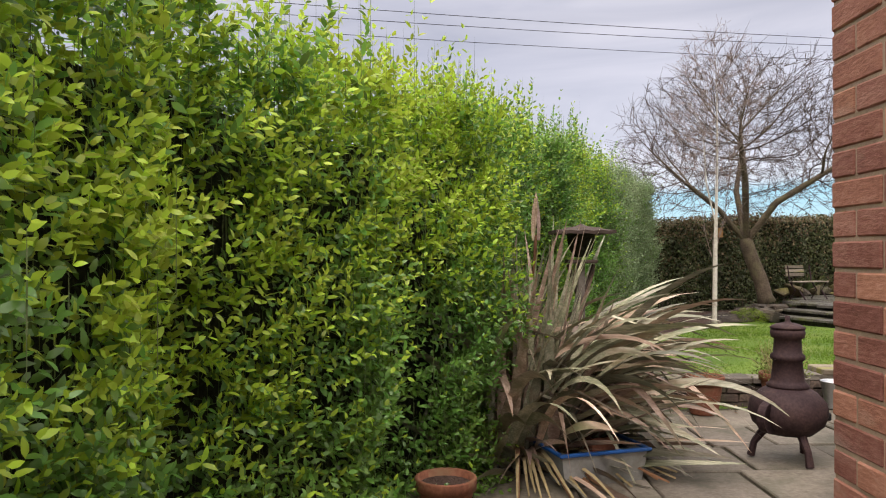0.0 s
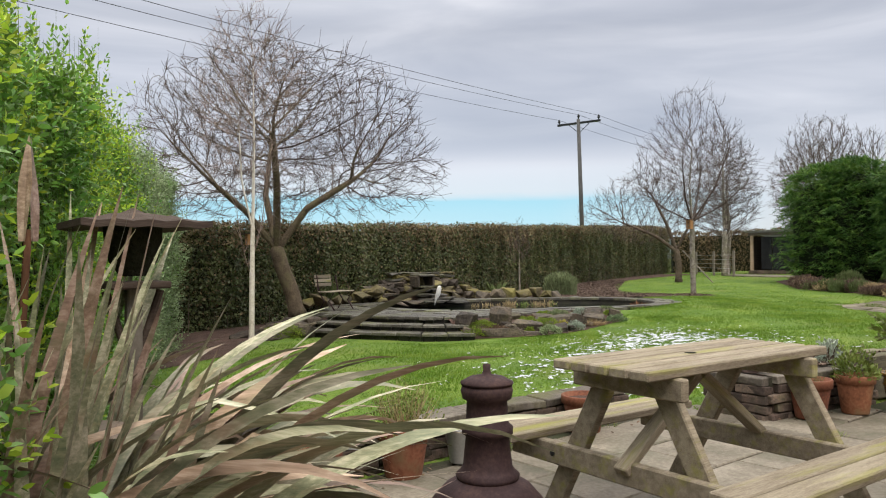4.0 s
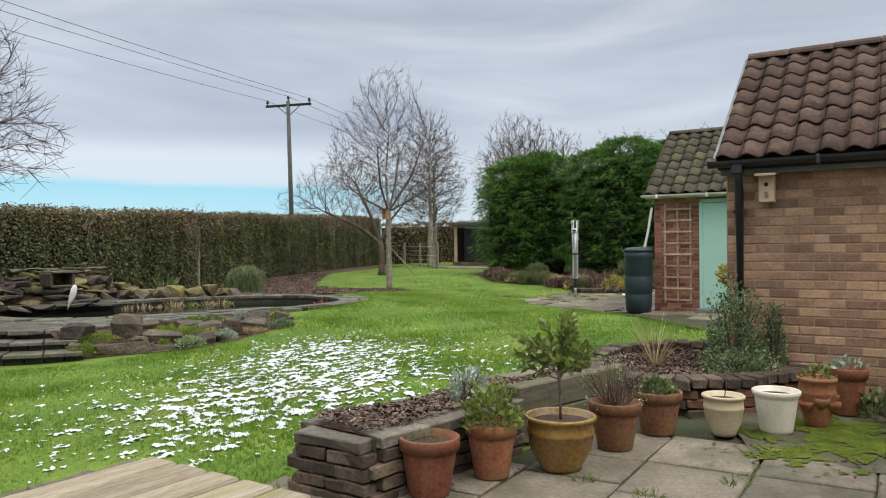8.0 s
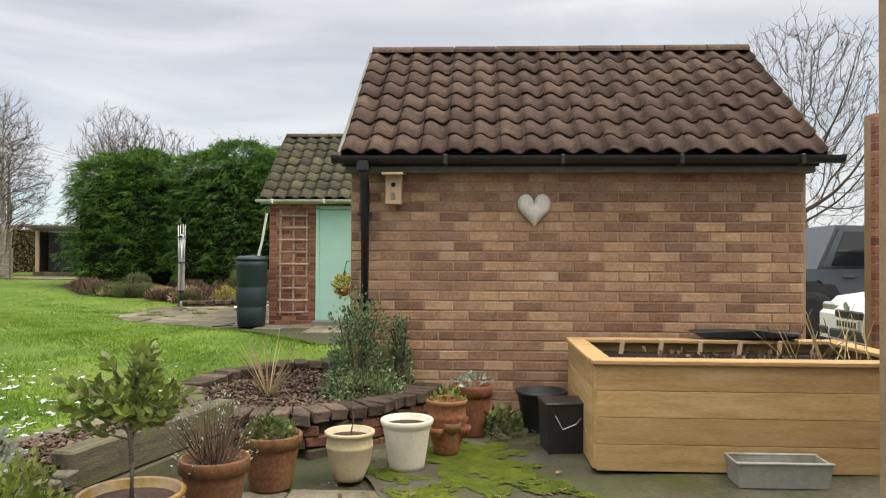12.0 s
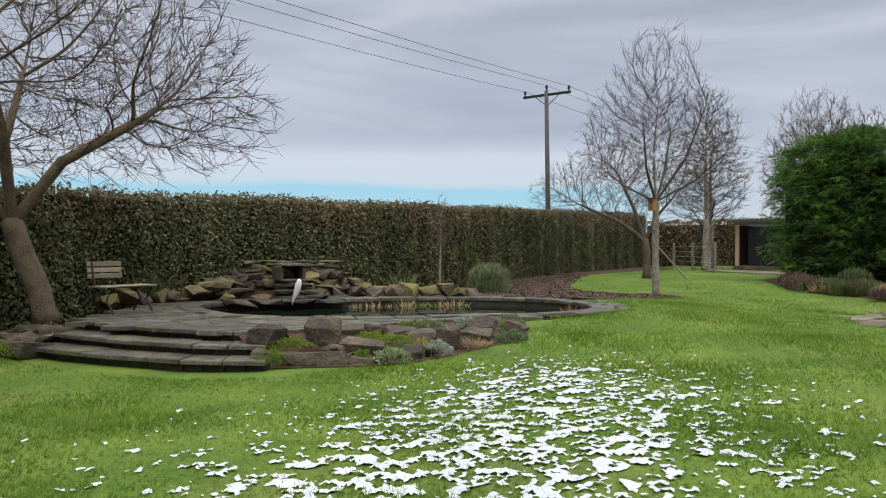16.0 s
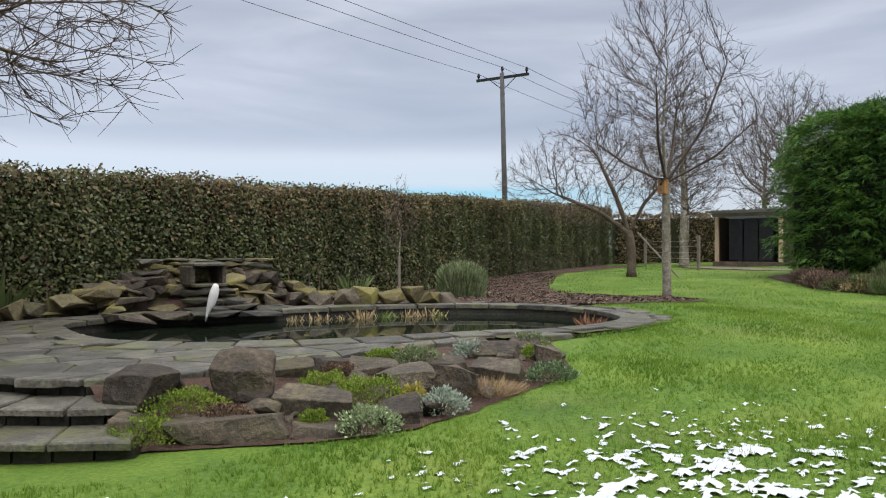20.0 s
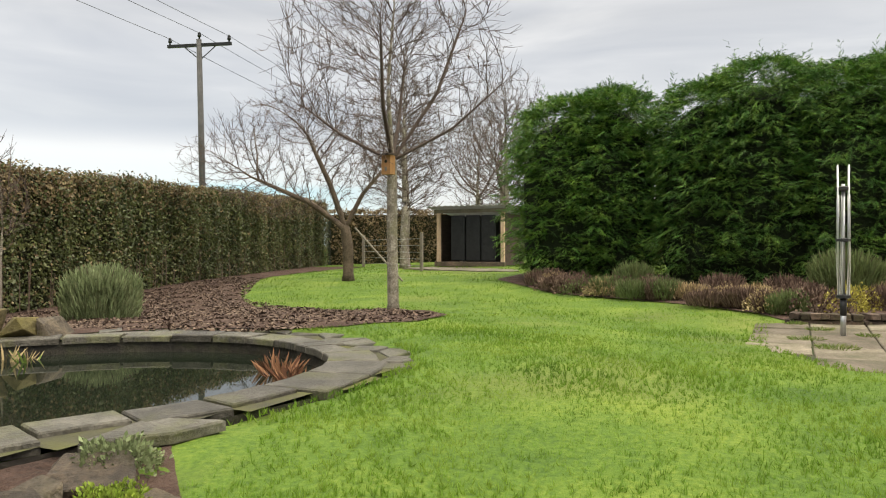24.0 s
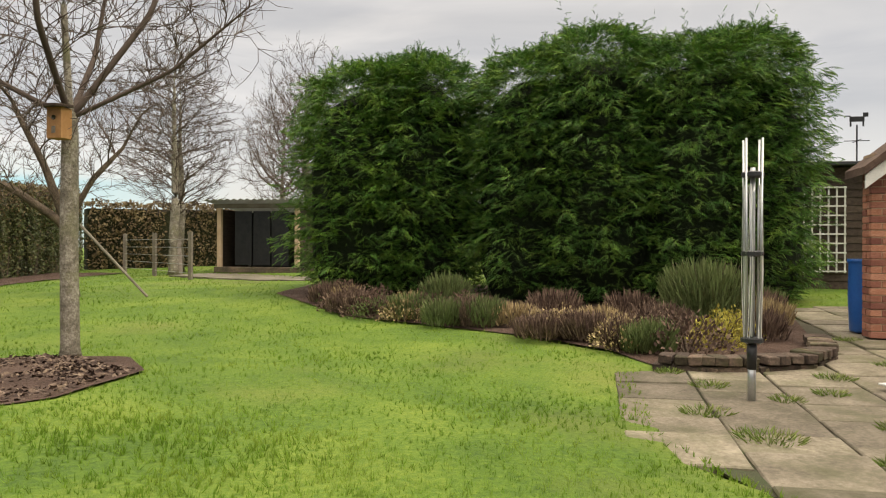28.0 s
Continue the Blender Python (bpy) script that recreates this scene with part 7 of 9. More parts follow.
def dark_shed():
    x, y0, y1, zb, zt = 27.0, -1.5, 5.6, ground_z(27, 3), 2.68
    h = thing("timber_shed", pose(0, 0, 0), "long dark-stained timber shed clad in horizontal boards", "shed")
    part("body", boxed(x + 1.3, (y0 + y1) / 2, (zb + zt) / 2, 2.4, y1 - y0, zt - zb, None, 0), "dark_timber", h)
    n = 16
    bh = (zt - zb) / n
    me = finish(boxed(0, 0, 0, 0.03, y1 - y0, bh * 0.98, None, 0.004), "board")
    for k in range(n):
        part("board", me, "dark_timber", h, at=pose(x + 0.07, (y0 + y1) / 2, zb + bh * (k + 0.5), 0, 5, 0))
    part("roof", boxed(x + 1.25, (y0 + y1) / 2, zt + 0.05, 2.9, y1 - y0 + 0.3, 0.07, None, 0.01), "black_plastic", h)
    t = thing("white_trellis", pose(x, 2.92, zb + 0.3), "white painted square trellis on the dark shed", "trellis")
    for k in range(6):
        part("upright", boxed(0, -0.35 + 0.14 * k, 0.8, 0.02, 0.028, 1.6, None, 0.002), "white_paint", t)
    for k in range(10):
        part("rail", boxed(-0.02, 0, 0.03 + 0.172 * k, 0.02, 0.74, 0.028, None, 0.002), "white_paint", t)
    v = thing("weathervane", pose(x + 0.4, 2.25, zt + 0.08), "black metal weathervane with an animal shape on top", "weathervane")
    part("rod", rod(bmesh.new(), (0, 0, 0), (0, 0, 0.75), 0.015), "steel_dark", v)
    for a in (0, 90):
        part("arm", rod(bmesh.new(), (-0.22 * math.cos(radians(a)), -0.22 * math.sin(radians(a)), 0.45), (0.22 * math.cos(radians(a)), 0.22 * math.sin(radians(a)), 0.45), 0.008), "steel_dark", v)
    bm = bmesh.new()
    box(bm, 0, 0, 0.86, 0.02, 0.26, 0.1, None, 0.008)
    for y, z, sy, sz in ((-0.11, 0.78, 0.03, 0.12), (0.11, 0.78, 0.03, 0.12), (-0.15, 0.94, 0.09, 0.08), (0.16, 0.92, 0.1, 0.02)):
        box(bm, 0, y, z, 0.018, sy, sz, None, 0.004)
    part("figure", bm, "steel_dark", v)


dark_shed()


def open_shelter():
    zb = ground_z(31, 16)
    h = thing("open_shelter", pose(31.0, 16.15, zb), "open-fronted timber shelter with a dark interior and corrugated roof", "shelter")
    for y in (-1.15, 1.15):
        part("post", boxed(0, y, 0.95, 0.12, 0.12, 1.9, None, 0.008), "pale_wood", h)
        part("rear_post", boxed(1.8, y, 0.85, 0.12, 0.12, 1.7, None, 0.008), "grey_timber", h)
    part("beam", boxed(0, 0, 1.84, 0.14, 2.6, 0.12, None, 0.008), "grey_timber", h)
    part("back_wall", boxed(1.85, 0, 0.9, 0.05, 2.4, 1.7, None, 0), "black_plastic", h)
    for s in (-1, 1):
        part("side_wall", boxed(0.95, 1.2 * s, 0.9, 1.8, 0.04, 1.7, None, 0), "dark_timber", h)
    for k in range(3):
        part("dark_panel", boxed(0.08, -0.62 + 0.55 * k, 0.95, 0.03, 0.5, 1.5, None, 0.005), "steel_dark", h)
    part("threshold", boxed(-0.05, 0, 0.08, 0.2, 2.5, 0.16, None, 0.01), "brick_old", h)
    bm = bmesh.new()
    n = 60
    rows = []
    for j, (x, z) in enumerate(((-0.35, 2.0), (2.1, 1.75))):
        rows.append([bm.verts.new((x, -1.5 + 3.0 * k / n, z + 0.025 * math.sin(k * 1.57))) for k in range(n + 1)])
    for k in range(n):
        bm.faces.new((rows[0][k], rows[0][k + 1], rows[1][k + 1], rows[1][k]))
    r = bmesh.ops.solidify(bm, geom=bm.faces[:], thickness=0.012)
    part("corrugated_roof", bm, "cloudy_plastic", h)


open_shelter()
path = part("pale_path", finish(poly_slab([(27.6, 13.2), (30.6, 14.5), (30.6, 17.6), (29.0, 17.6), (27.2, 14.3)], 0.0, ground_z(29, 16) + 0.03, 0.01), "pale_path"), "slab")
tagged(path, "pale concrete strip before the shelter", "path", kind="structure")


def wire_fence():
    pts = [(31.2, 20.4), (29.6, 18.4), (27.9, 16.35)]
    f = thing("wire_fence", pose(0, 0, 0), "low post and wire fence beside the shelter", "fence")
    for x, y in pts:
        part("post", boxed(x, y, ground_z(x, y) + 0.55, 0.09, 0.09, 1.15, None, 0.008), "grey_timber", f)
    for (ax, ay), (bx, by) in zip(pts, pts[1:]):
        for z in (0.15, 0.35, 0.55, 0.75, 0.95):
            part("wire", rod(bmesh.new(), (ax, ay, ground_z(ax, ay) + z), (bx, by, ground_z(bx, by) + z), 0.006, None, 5), "zinc", f)
    for k in range(5):
        tagged(part("leaning_board", boxed(0, 0, 0.5, 0.02, 0.1, 1.05, None, 0.004), "grey_timber", at=pose(30.2 + 0.12 * k, 18.0 + 0.1 * k, ground_z(30, 18), 0, 24 + 3 * k, 40)), "grey board leaning beside the fence", "board", "leaning boards")


wire_fence()
tagged(part("tree_prop", rod(bmesh.new(), (23.3, 15.7, ground_z(23.3, 15.7) + 1.25), (23.6, 14.6, ground_z(23.6, 14.6)), 0.024), "grey_timber"), "pale slanting stake propping the leaning tree", "stake")
tagged(part("sapling_stake", rod(bmesh.new(), (15.12, 16.1, ground_z(15, 16) - 0.05), (15.12, 16.1, ground_z(15, 16) + 0.9), 0.03), "grey_timber"), "short wooden stake beside the sapling", "stake")


def side_roof(x0, x1, y0, y1, z):
    """A low hipped roof over a plan rectangle."""
    bm = bmesh.new()
    low = [bm.verts.new((x, y, z)) for x, y in ((x0, y0), (x1, y0), (x1, y1), (x0, y1))]
    xm = (x0 + x1) / 2
    a, b = bm.verts.new((xm, y0 + 1.9, z + 0.6)), bm.verts.new((xm, y1 - 1.9, z + 0.6))
    for f in ((low[0], low[1], a), (low[1], low[2], b, a), (low[2], low[3], b), (low[3], low[0], a, b), tuple(low[::-1])):
        bm.faces.new(f)
    return bm


def house_wall():
    h = thing("house_corner", pose(0, 0, 0), "red brick house wall with pale mortar", "house")
    part("wall", boxed(2.65, -3.9, 1.1, 6.0, 3.982, 2.6, None, 0), "mortar", h)
    part("roof", side_roof(-0.40, 5.7, -5.95, -1.85, 2.41), "tile", h)
    brick_face(h, -0.36, -1.9, -0.36, -3.5, -0.2, 2.38, "brick_red", 12, proud=-0.005)
    brick_face(h, 0.6, -1.9, -0.36, -1.9, -0.2, 2.38, "brick_red", 13, proud=-0.005)
    return h


house_wall()
porch = thing("house_porch", pose(0, 0, 0), "red brick pier with a black pipe beside the planter", "house")
part("wall", boxed(9.13, -4.55, 1.2, 0.18, 1.73, 2.6, None, 0), "mortar", porch)
brick_face(porch, 9.03, -3.67, 9.03, -4.6, 0.0, 2.5, "brick_red", 14)
part("downpipe", rod(bmesh.new(), (8.98, -3.8, 0.05), (8.98, -3.8, 2.45), 0.035), "black_plastic", porch)
disc = thing("round_wall_light", pose(8.96, -4.0, 1.22, 0, -90, 0), "round white bulkhead light with a dark band", "wall light")
part("bowl", lathe([(0.0, 0.12), (0.1, 0.1), (0.16, 0.05), (0.175, 0.0)], 20), "white_paint", disc, smooth=True)
part("dark_band", lathe([(0.178, -0.01), (0.178, 0.02)], 20), "black_plastic", disc)


def wheel(owner, x, y, z, r, w):
    t = part("wheel", lathe([(r * 0.62, -w / 2), (r * 0.95, -w / 2), (r, -w * 0.35), (r, w * 0.35), (r * 0.95, w / 2), (r * 0.62, w / 2)], 26, None, pose(x, y, z, 0, 90, 0)), "tyre", owner, smooth=True)
    rim = part("rim", lathe([(0.05, w * 0.42), (r * 0.3, w * 0.3), (r * 0.62, w * 0.46), (r * 0.64, -w * 0.4)], 26, None, pose(x, y, z, 0, -90, 0)), "steel_dark", t)
    for k in range(6):
        part("spoke", boxed(0, r * 0.32, w * 0.4, 0.06, r * 0.56, 0.03, pose(x, y, z, 0, -90, 0) @ Matrix.Rotation(k * math.pi / 3, 4, "Z"), 0.005), "zinc", t)
    return t


def side_body(profile, x0, x1, bevel=0.05):
    """A car body from a side outline (along y, z) pulled across x."""
    bm = bmesh.new()
    a, b = [bm.verts.new((x0, y, z)) for y, z in profile], [bm.verts.new((x1, y, z)) for y, z in profile]
    n = len(profile)
    for k in range(n):
        bm.faces.new((a[k], a[(k + 1) % n], b[(k + 1) % n], b[k]))
    fa, fb = bm.faces.new(a[::-1]), bm.faces.new(b)
    bmesh.ops.recalc_face_normals(bm, faces=bm.faces[:])
    bmesh.ops.bevel(bm, geom=list(fa.edges) + list(fb.edges), offset=bevel, segments=2, affect="EDGES")
    return bm


def pickup():
    t = thing("pickup_truck", pose(14.9, -6.75, ground_z(15, -6) - 0.02), "dark grey double-cab pickup truck, parked", "pickup truck")
    body = [(-2.6, 0.5), (-2.6, 1.02), (-1.15, 1.12), (2.55, 1.12), (2.6, 0.55), (1.95, 0.5), (1.75, 0.85), (1.3, 0.9), (0.95, 0.5), (-1.25, 0.5), (-1.45, 0.85), (-1.9, 0.9), (-2.2, 0.5)]
    part("body", side_body(body, -0.9, 0.9), "truck", t, smooth=False)
    cab = [(-1.3, 1.1), (-0.55, 1.78), (0.95, 1.8), (1.25, 1.1)]
    c = part("cab", side_body(cab, -0.78, 0.78), "truck", t)
    part("side_window", side_body([(-0.95, 1.17), (-0.42, 1.68), (0.12, 1.7), (0.12, 1.17)], -0.795, -0.775, 0.004), "glass_dark", c)
    part("side_window", side_body([(0.22, 1.17), (0.22, 1.7), (0.85, 1.7), (1.05, 1.17)], -0.795, -0.775, 0.004), "glass_dark", c)
    for y in (-0.25, 0.85):
        part("door_handle", boxed(-0.915, y, 1.0, 0.03, 0.16, 0.035, None, 0.006), "black_plastic", c)
    part("wheel_arch", side_body([(0.85, 0.5), (1.05, 0.88), (1.62, 0.92), (1.95, 0.5)], -0.92, -0.88, 0.005), "black_plastic", t)
    for y in (1.4, -1.7):
        wheel(t, -0.82, y, 0.39, 0.39, 0.25)
        wheel(t, 0.82, y, 0.39, 0.39, 0.25)


pickup()


def white_car():
    t = thing("white_hatchback", pose(11.95, -6.85, ground_z(12, -6) - 0.02, 0, 0, 2), "white hatchback parked beside the pickup", "car")
    body = [(-2.0, 0.3), (-2.05, 0.75), (-1.4, 0.95), (0.9, 0.95), (1.75, 0.82), (1.98, 0.6), (1.98, 0.28), (1.6, 0.25), (1.4, 0.6), (1.0, 0.6), (0.8, 0.25), (-0.9, 0.25), (-1.1, 0.6), (-1.5, 0.6), (-1.7, 0.28)]
    part("body", side_body(body, -0.83, 0.83, 0.09), "carwhite", t)
    c = part("cabin", side_body([(-1.6, 0.93), (-1.2, 1.42), (0.1, 1.46), (0.95, 0.93)], -0.7, 0.7, 0.08), "glass_dark", t)
    part("roof_panel", side_body([(-1.2, 1.41), (-1.1, 1.47), (0.05, 1.5), (0.15, 1.45)], -0.68, 0.68, 0.02), "carwhite", c)
    for x in (-0.62, 0.62):
        part("headlight", boxed(x, 1.86, 0.68, 0.34, 0.14, 0.13, None, 0.03), "zinc", t)
        part("fog_light", boxed(x, 1.98, 0.38, 0.2, 0.05, 0.1, None, 0.02), "black_plastic", t)
    part("grille", boxed(0, 1.985, 0.62, 0.62, 0.05, 0.1, None, 0.02), "black_plastic", t)
    part("lower_grille", boxed(0, 1.985, 0.36, 0.9, 0.05, 0.12, None, 0.02), "black_plastic", t)
    part("badge", lathe([(0.06, 0), (0.06, 0.02), (0.0, 0.025)], 16, None, pose(0, 2.005, 0.72, -90, 0, 0)), "zinc", t)
    p = part("number_plate", boxed(0, 2.015, 0.5, 0.5, 0.015, 0.11, None, 0.004), "white_paint", t)
    for k in range(7):
        part("plate_bar", boxed(-0.2 + 0.066 * k, 2.026, 0.5, 0.035, 0.006, 0.07, None, 0.0), "black_plastic", p)
    for y in (1.2, -1.3):
        for x in (-0.74, 0.74):
            wheel(t, x, y, 0.3, 0.3, 0.2)


white_car()


def low_hedgerow(name, line, h, seed, n, label, mats=("hedge_brown", "hedge_leaf")):
    t = thing(name, pose(0, 0, 0), label, "hedge")
    top = lambda x, y: ground_many(np.clip(x, -14, 50), np.clip(y, -20, 45)) + h + 0.1 * np.sin(x * 1.1 + y)
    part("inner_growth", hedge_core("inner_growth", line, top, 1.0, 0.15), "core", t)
    pl, no, s, hh = hedge_points(n, line, top, 1.0, seed, 0.3)
    g = np.random.default_rng(seed)
    pick = g.uniform(size=n) < 0.6
    for sel, mat in ((pick, mats[0]), (~pick, mats[1])):
        k = int(sel.sum())
        tagged(part("foliage", scattered("foliage", SMALL_V, SMALL_F, pl[sel], turns(k, no[sel], 1.5, seed), g.uniform(0.07, 0.15, (k, 1))), mat, t), kind="stuff")


low_hedgerow("far_hedgerow", [(33.0, 23.0), (36.0, 20.0), (38.5, 15.0), (40, 9), (41, 2), (41, -6)], 2.1, 51, 26000, "browned hedgerow closing the end of the garden")
low_hedgerow("road_hedgerow", [(41, -6), (33, -9.5), (22, -12.5), (10, -15)], 1.7, 52, 8000, "low brown clipped hedge beyond the parked vehicles")

# ---- plants ----
def leaf_ball(name, rx, ry, rz, n, size, mat, owner, seed, cz=None, upward=0.5, tv=SMALL_V, tf=SMALL_F, hollow=0.55):
    """A loose clump of small leaves with an uneven outline."""
    g = np.random.default_rng(seed)
    d = g.normal(size=(n, 3))
    d[:, 2] = np.abs(d[:, 2]) if cz is None else d[:, 2]
    d /= np.linalg.norm(d, axis=1, keepdims=True)
    r = hollow + (1 - hollow) * g.uniform(0, 1, n) ** 0.6
    lump = 1 + 0.14 * np.sin(d[:, 0] * 6 + seed) * np.cos(d[:, 1] * 5) + 0.1 * np.sin(d[:, 2] * 11 + d[:, 0] * 7)
    p = d * (r * lump)[:, None] * np.array((rx, ry, rz)) + np.array((0, 0, cz or 0))
    al = d + np.array((0, 0, upward)) + g.normal(0, 0.45, (n, 3))
    al /= np.linalg.norm(al, axis=1, keepdims=True)
    x = np.cross(al, g.normal(size=(n, 3)))
    x /= np.linalg.norm(x, axis=1, keepdims=True)
    me = scattered(name, tv, tf, p, np.stack([x, al, np.cross(x, al)], -1), g.uniform(0.65, 1.35, (n, 1)) * size)
    return tagged(part(name, me, mat, owner), kind="stuff")


NEEDLE_V, NEEDLE_F = [(-0.06, 0, 0), (0.06, 0, 0), (0.045, 0.6, 0.05), (-0.045, 0.6, 0.05), (0, 1, 0.0)], [(0, 1, 2), (0, 2, 3), (3, 2, 4)]


THIN_V = [(-0.007, 0, 0), (0.007, 0, 0), (0.005, 0.6, 0.05), (-0.005, 0.6, 0.05), (0, 1, 0.0)]


def spikes(name, n, r, length, lean, mat, owner, seed, width=1.0, base=0.0):
    """Upright stems or blades from a small foot."""
    g = np.random.default_rng(seed)
    a, q = g.uniform(0, 2 * math.pi, n), np.sqrt(g.uniform(0, 1, n)) * r
    p = np.c_[q * np.cos(a), q * np.sin(a), np.full(n, base)]
    al = np.c_[np.cos(a) * q / max(r, 1e-3) * lean + g.normal(0, lean * 0.35, n), np.sin(a) * q / max(r, 1e-3) * lean + g.normal(0, lean * 0.35, n), np.ones(n)]
    al /= np.linalg.norm(al, axis=1, keepdims=True)
    x = np.cross(al, g.normal(size=(n, 3)))
    x /= np.linalg.norm(x, axis=1, keepdims=True)
    L = g.uniform(0.6, 1.15, n) * length
    me = scattered(name, THIN_V if name in ("thin_stem", "stalk") else NEEDLE_V, NEEDLE_F, p, np.stack([x, al, np.cross(x, al)], -1), np.c_[L, L, L])
    return tagged(part(name, me, mat, owner), kind="stuff")


def bush(kind, x, y, z, rx, ry, rz, n, size, mat, seed, label, group="", stem=True, spiky=False):
    t = thing(kind, pose(x, y, z), label, "shrub", group)
    if spiky:
        g = np.random.default_rng(seed)
        m = n
        a, q = g.uniform(0, 2 * math.pi, m), np.sqrt(g.uniform(0, 1, m))
        p = np.c_[q * rx * 0.75 * np.cos(a), q * ry * 0.75 * np.sin(a), g.uniform(0, 0.75, m) * rz * np.sqrt(1 - q * q * 0.55)]
        al = np.c_[np.cos(a) * q * 0.4, np.sin(a) * q * 0.4, np.ones(m)] + g.normal(0, 0.16, (m, 3))
        al /= np.linalg.norm(al, axis=1, keepdims=True)
        xx = np.cross(al, g.normal(size=(m, 3)))
        xx /= np.linalg.norm(xx, axis=1, keepdims=True)
        L = g.uniform(0.5, 1.1, m) * size
        tagged(part("foliage", scattered("foliage", NEEDLE_V, NEEDLE_F, p, np.stack([xx, al, np.cross(xx, al)], -1), np.c_[L, L, L]), mat, t), kind="stuff")
    else:
        leaf_ball("foliage", rx, ry, rz, n, size, mat, t, seed)
    if stem:
        g = random.Random(seed)
        for k in range(7):
            a = k * 0.9
            bm = tube([(0, 0, -0.03), (rx * 0.3 * math.cos(a), ry * 0.3 * math.sin(a), rz * 0.4), (rx * 0.6 * math.cos(a), ry * 0.6 * math.sin(a), rz * 0.8)], [0.012, 0.008, 0.004], 5)
            part("woody_stem", bm, "bark_dark", t)
    return t


def flax():
    t = thing("new_zealand_flax", pose(-0.9, 1.12, ground_z(-0.9, 1.1)), "large straggly bronze-green flax with long drooping sword leaves", "flax plant")
    g = random.Random(9)

    def sword(az, lean, L, curve, w0, kink_at=2.0, kink=0.0, n=14):
        """One strap leaf: it rises, arches over and may fold."""
        bm = bmesh.new()
        p, rows = Vector((0, 0, 0)), []
        roll, sway = g.uniform(-1.35, 1.35), g.uniform(-0.35, 0.35)
        for s in range(n + 1):
            u = s / n
            el = radians(90 - lean) - curve * u ** 1.6 - kink * min(1.0, max(0.0, (u - kink_at) * 9))
            el = max(el, -1.45)
            if p.z < 0.06 and s > 3:
                el = max(el, 0.02)
            w = w0 * (0.62 + 0.38 * min(1.0, u * 3)) * (1 if u < 0.55 else max(0.03, ((1 - u) / 0.45) ** 0.75))
            nrm, flatv = Vector((-math.sin(el), 0, math.cos(el))), Vector((0, 1, 0))
            c, q = math.cos(roll * (0.35 + 0.65 * u)), math.sin(roll * (0.35 + 0.65 * u))
            side, face = flatv * c + nrm * q, nrm * c - flatv * q
            fold = face * (w * (0.55 * (1 - u) + 0.06))
            rows.append([bm.verts.new(p - side * w + fold), bm.verts.new(p), bm.verts.new(p + side * w + fold)])
            p = p + Vector((math.cos(el) * math.cos(sway * u), math.cos(el) * math.sin(sway * u), math.sin(el))) * (L / n)
        for a, b in zip(rows, rows[1:]):
            for j in range(2):
                bm.faces.new((a[j], a[j + 1], b[j + 1], b[j]))
        return bm

    for k in range(480):
        if k < 120:     # stiff upright fan
            az, lean, L, curve, kn = g.uniform(-150, 150), g.uniform(1, 20), g.uniform(0.95, 1.7), g.uniform(0.05, 0.4), (2.0, 0.0)
        elif k < 290:   # arching over towards the paving
            az, lean, L, curve, kn = g.gauss(-14, 38), g.uniform(10, 42), g.uniform(1.15, 1.8), g.uniform(0.9, 1.9), (2.0, 0.0)
        elif k < 390:   # broken and hanging
            az, lean, L, curve, kn = g.gauss(-18, 48), g.uniform(10, 48), g.uniform(1.0, 1.6), g.uniform(0.2, 0.7), (g.uniform(0.35, 0.65), g.uniform(0.7, 1.7))
        else:           # low ones near the ground
            az, lean, L, curve, kn = g.gauss(-15, 55), g.uniform(48, 78), g.uniform(0.8, 1.4), g.uniform(0.2, 0.8), (2.0, 0.0)
        a, q = radians(az), g.uniform(0, 6.28)
        off, fanned = 0.04 + 0.14 * g.random(), 0.26 * math.sqrt(g.random())
        part("sword_leaf", sword(az, lean, L, curve, g.uniform(0.02, 0.034) if k < 120 else g.uniform(0.024, 0.042), *kn), "flax_bronze" if g.random() < (0.55 if 290 <= k < 390 else 0.34) else "flax", t, smooth=True,
             at=pose(off * math.cos(a) + fanned * math.cos(q), off * math.sin(a) + fanned * math.sin(q), -0.02, 0, 0, az))
    # the brown spear of last year's flower stalk
    part("flower_stalk", tube([(0.1, 0.3, 0), (0.13, 0.36, 0.8), (0.17, 0.38, 1.5)], [0.018, 0.014, 0.012], 7), "rust_stem", t)
    for s in (-1, 1):
        bm = sword(0, 2, 0.36, 0.05, 0.022)
        part("dry_bract", bm, "flax_bronze", t, "dry brown bract", at=pose(0.17 + 0.014 * s, 0.38, 1.46, 0, 0, 60 + 40 * s))
    # dead leaves lying about the foot
    for k in range(46):
        az = g.uniform(-95, 70)
        L = g.uniform(0.45, 0.95)
        bm = bmesh.new()
        rows = []
        for s in range(6):
            u = s / 5
            w = 0.02 * (1 - u * 0.85)
            x, z = 0.15 + L * u, 0.22 * math.sin(u * 2.6) * (1 - u) + 0.02 + 0.05 * g.random()
            rows.append([bm.verts.new((x, -w, z)), bm.verts.new((x, w, z + 0.01))])
        for a, b in zip(rows, rows[1:]):
            bm.faces.new((a[0], a[1], b[1], b[0]))
        part("dead_leaf", bm, "rust_stem" if k % 3 == 0 else "straw", t, "dry fawn leaf", at=pose(0, 0, 0, 0, 0, az))


flax()


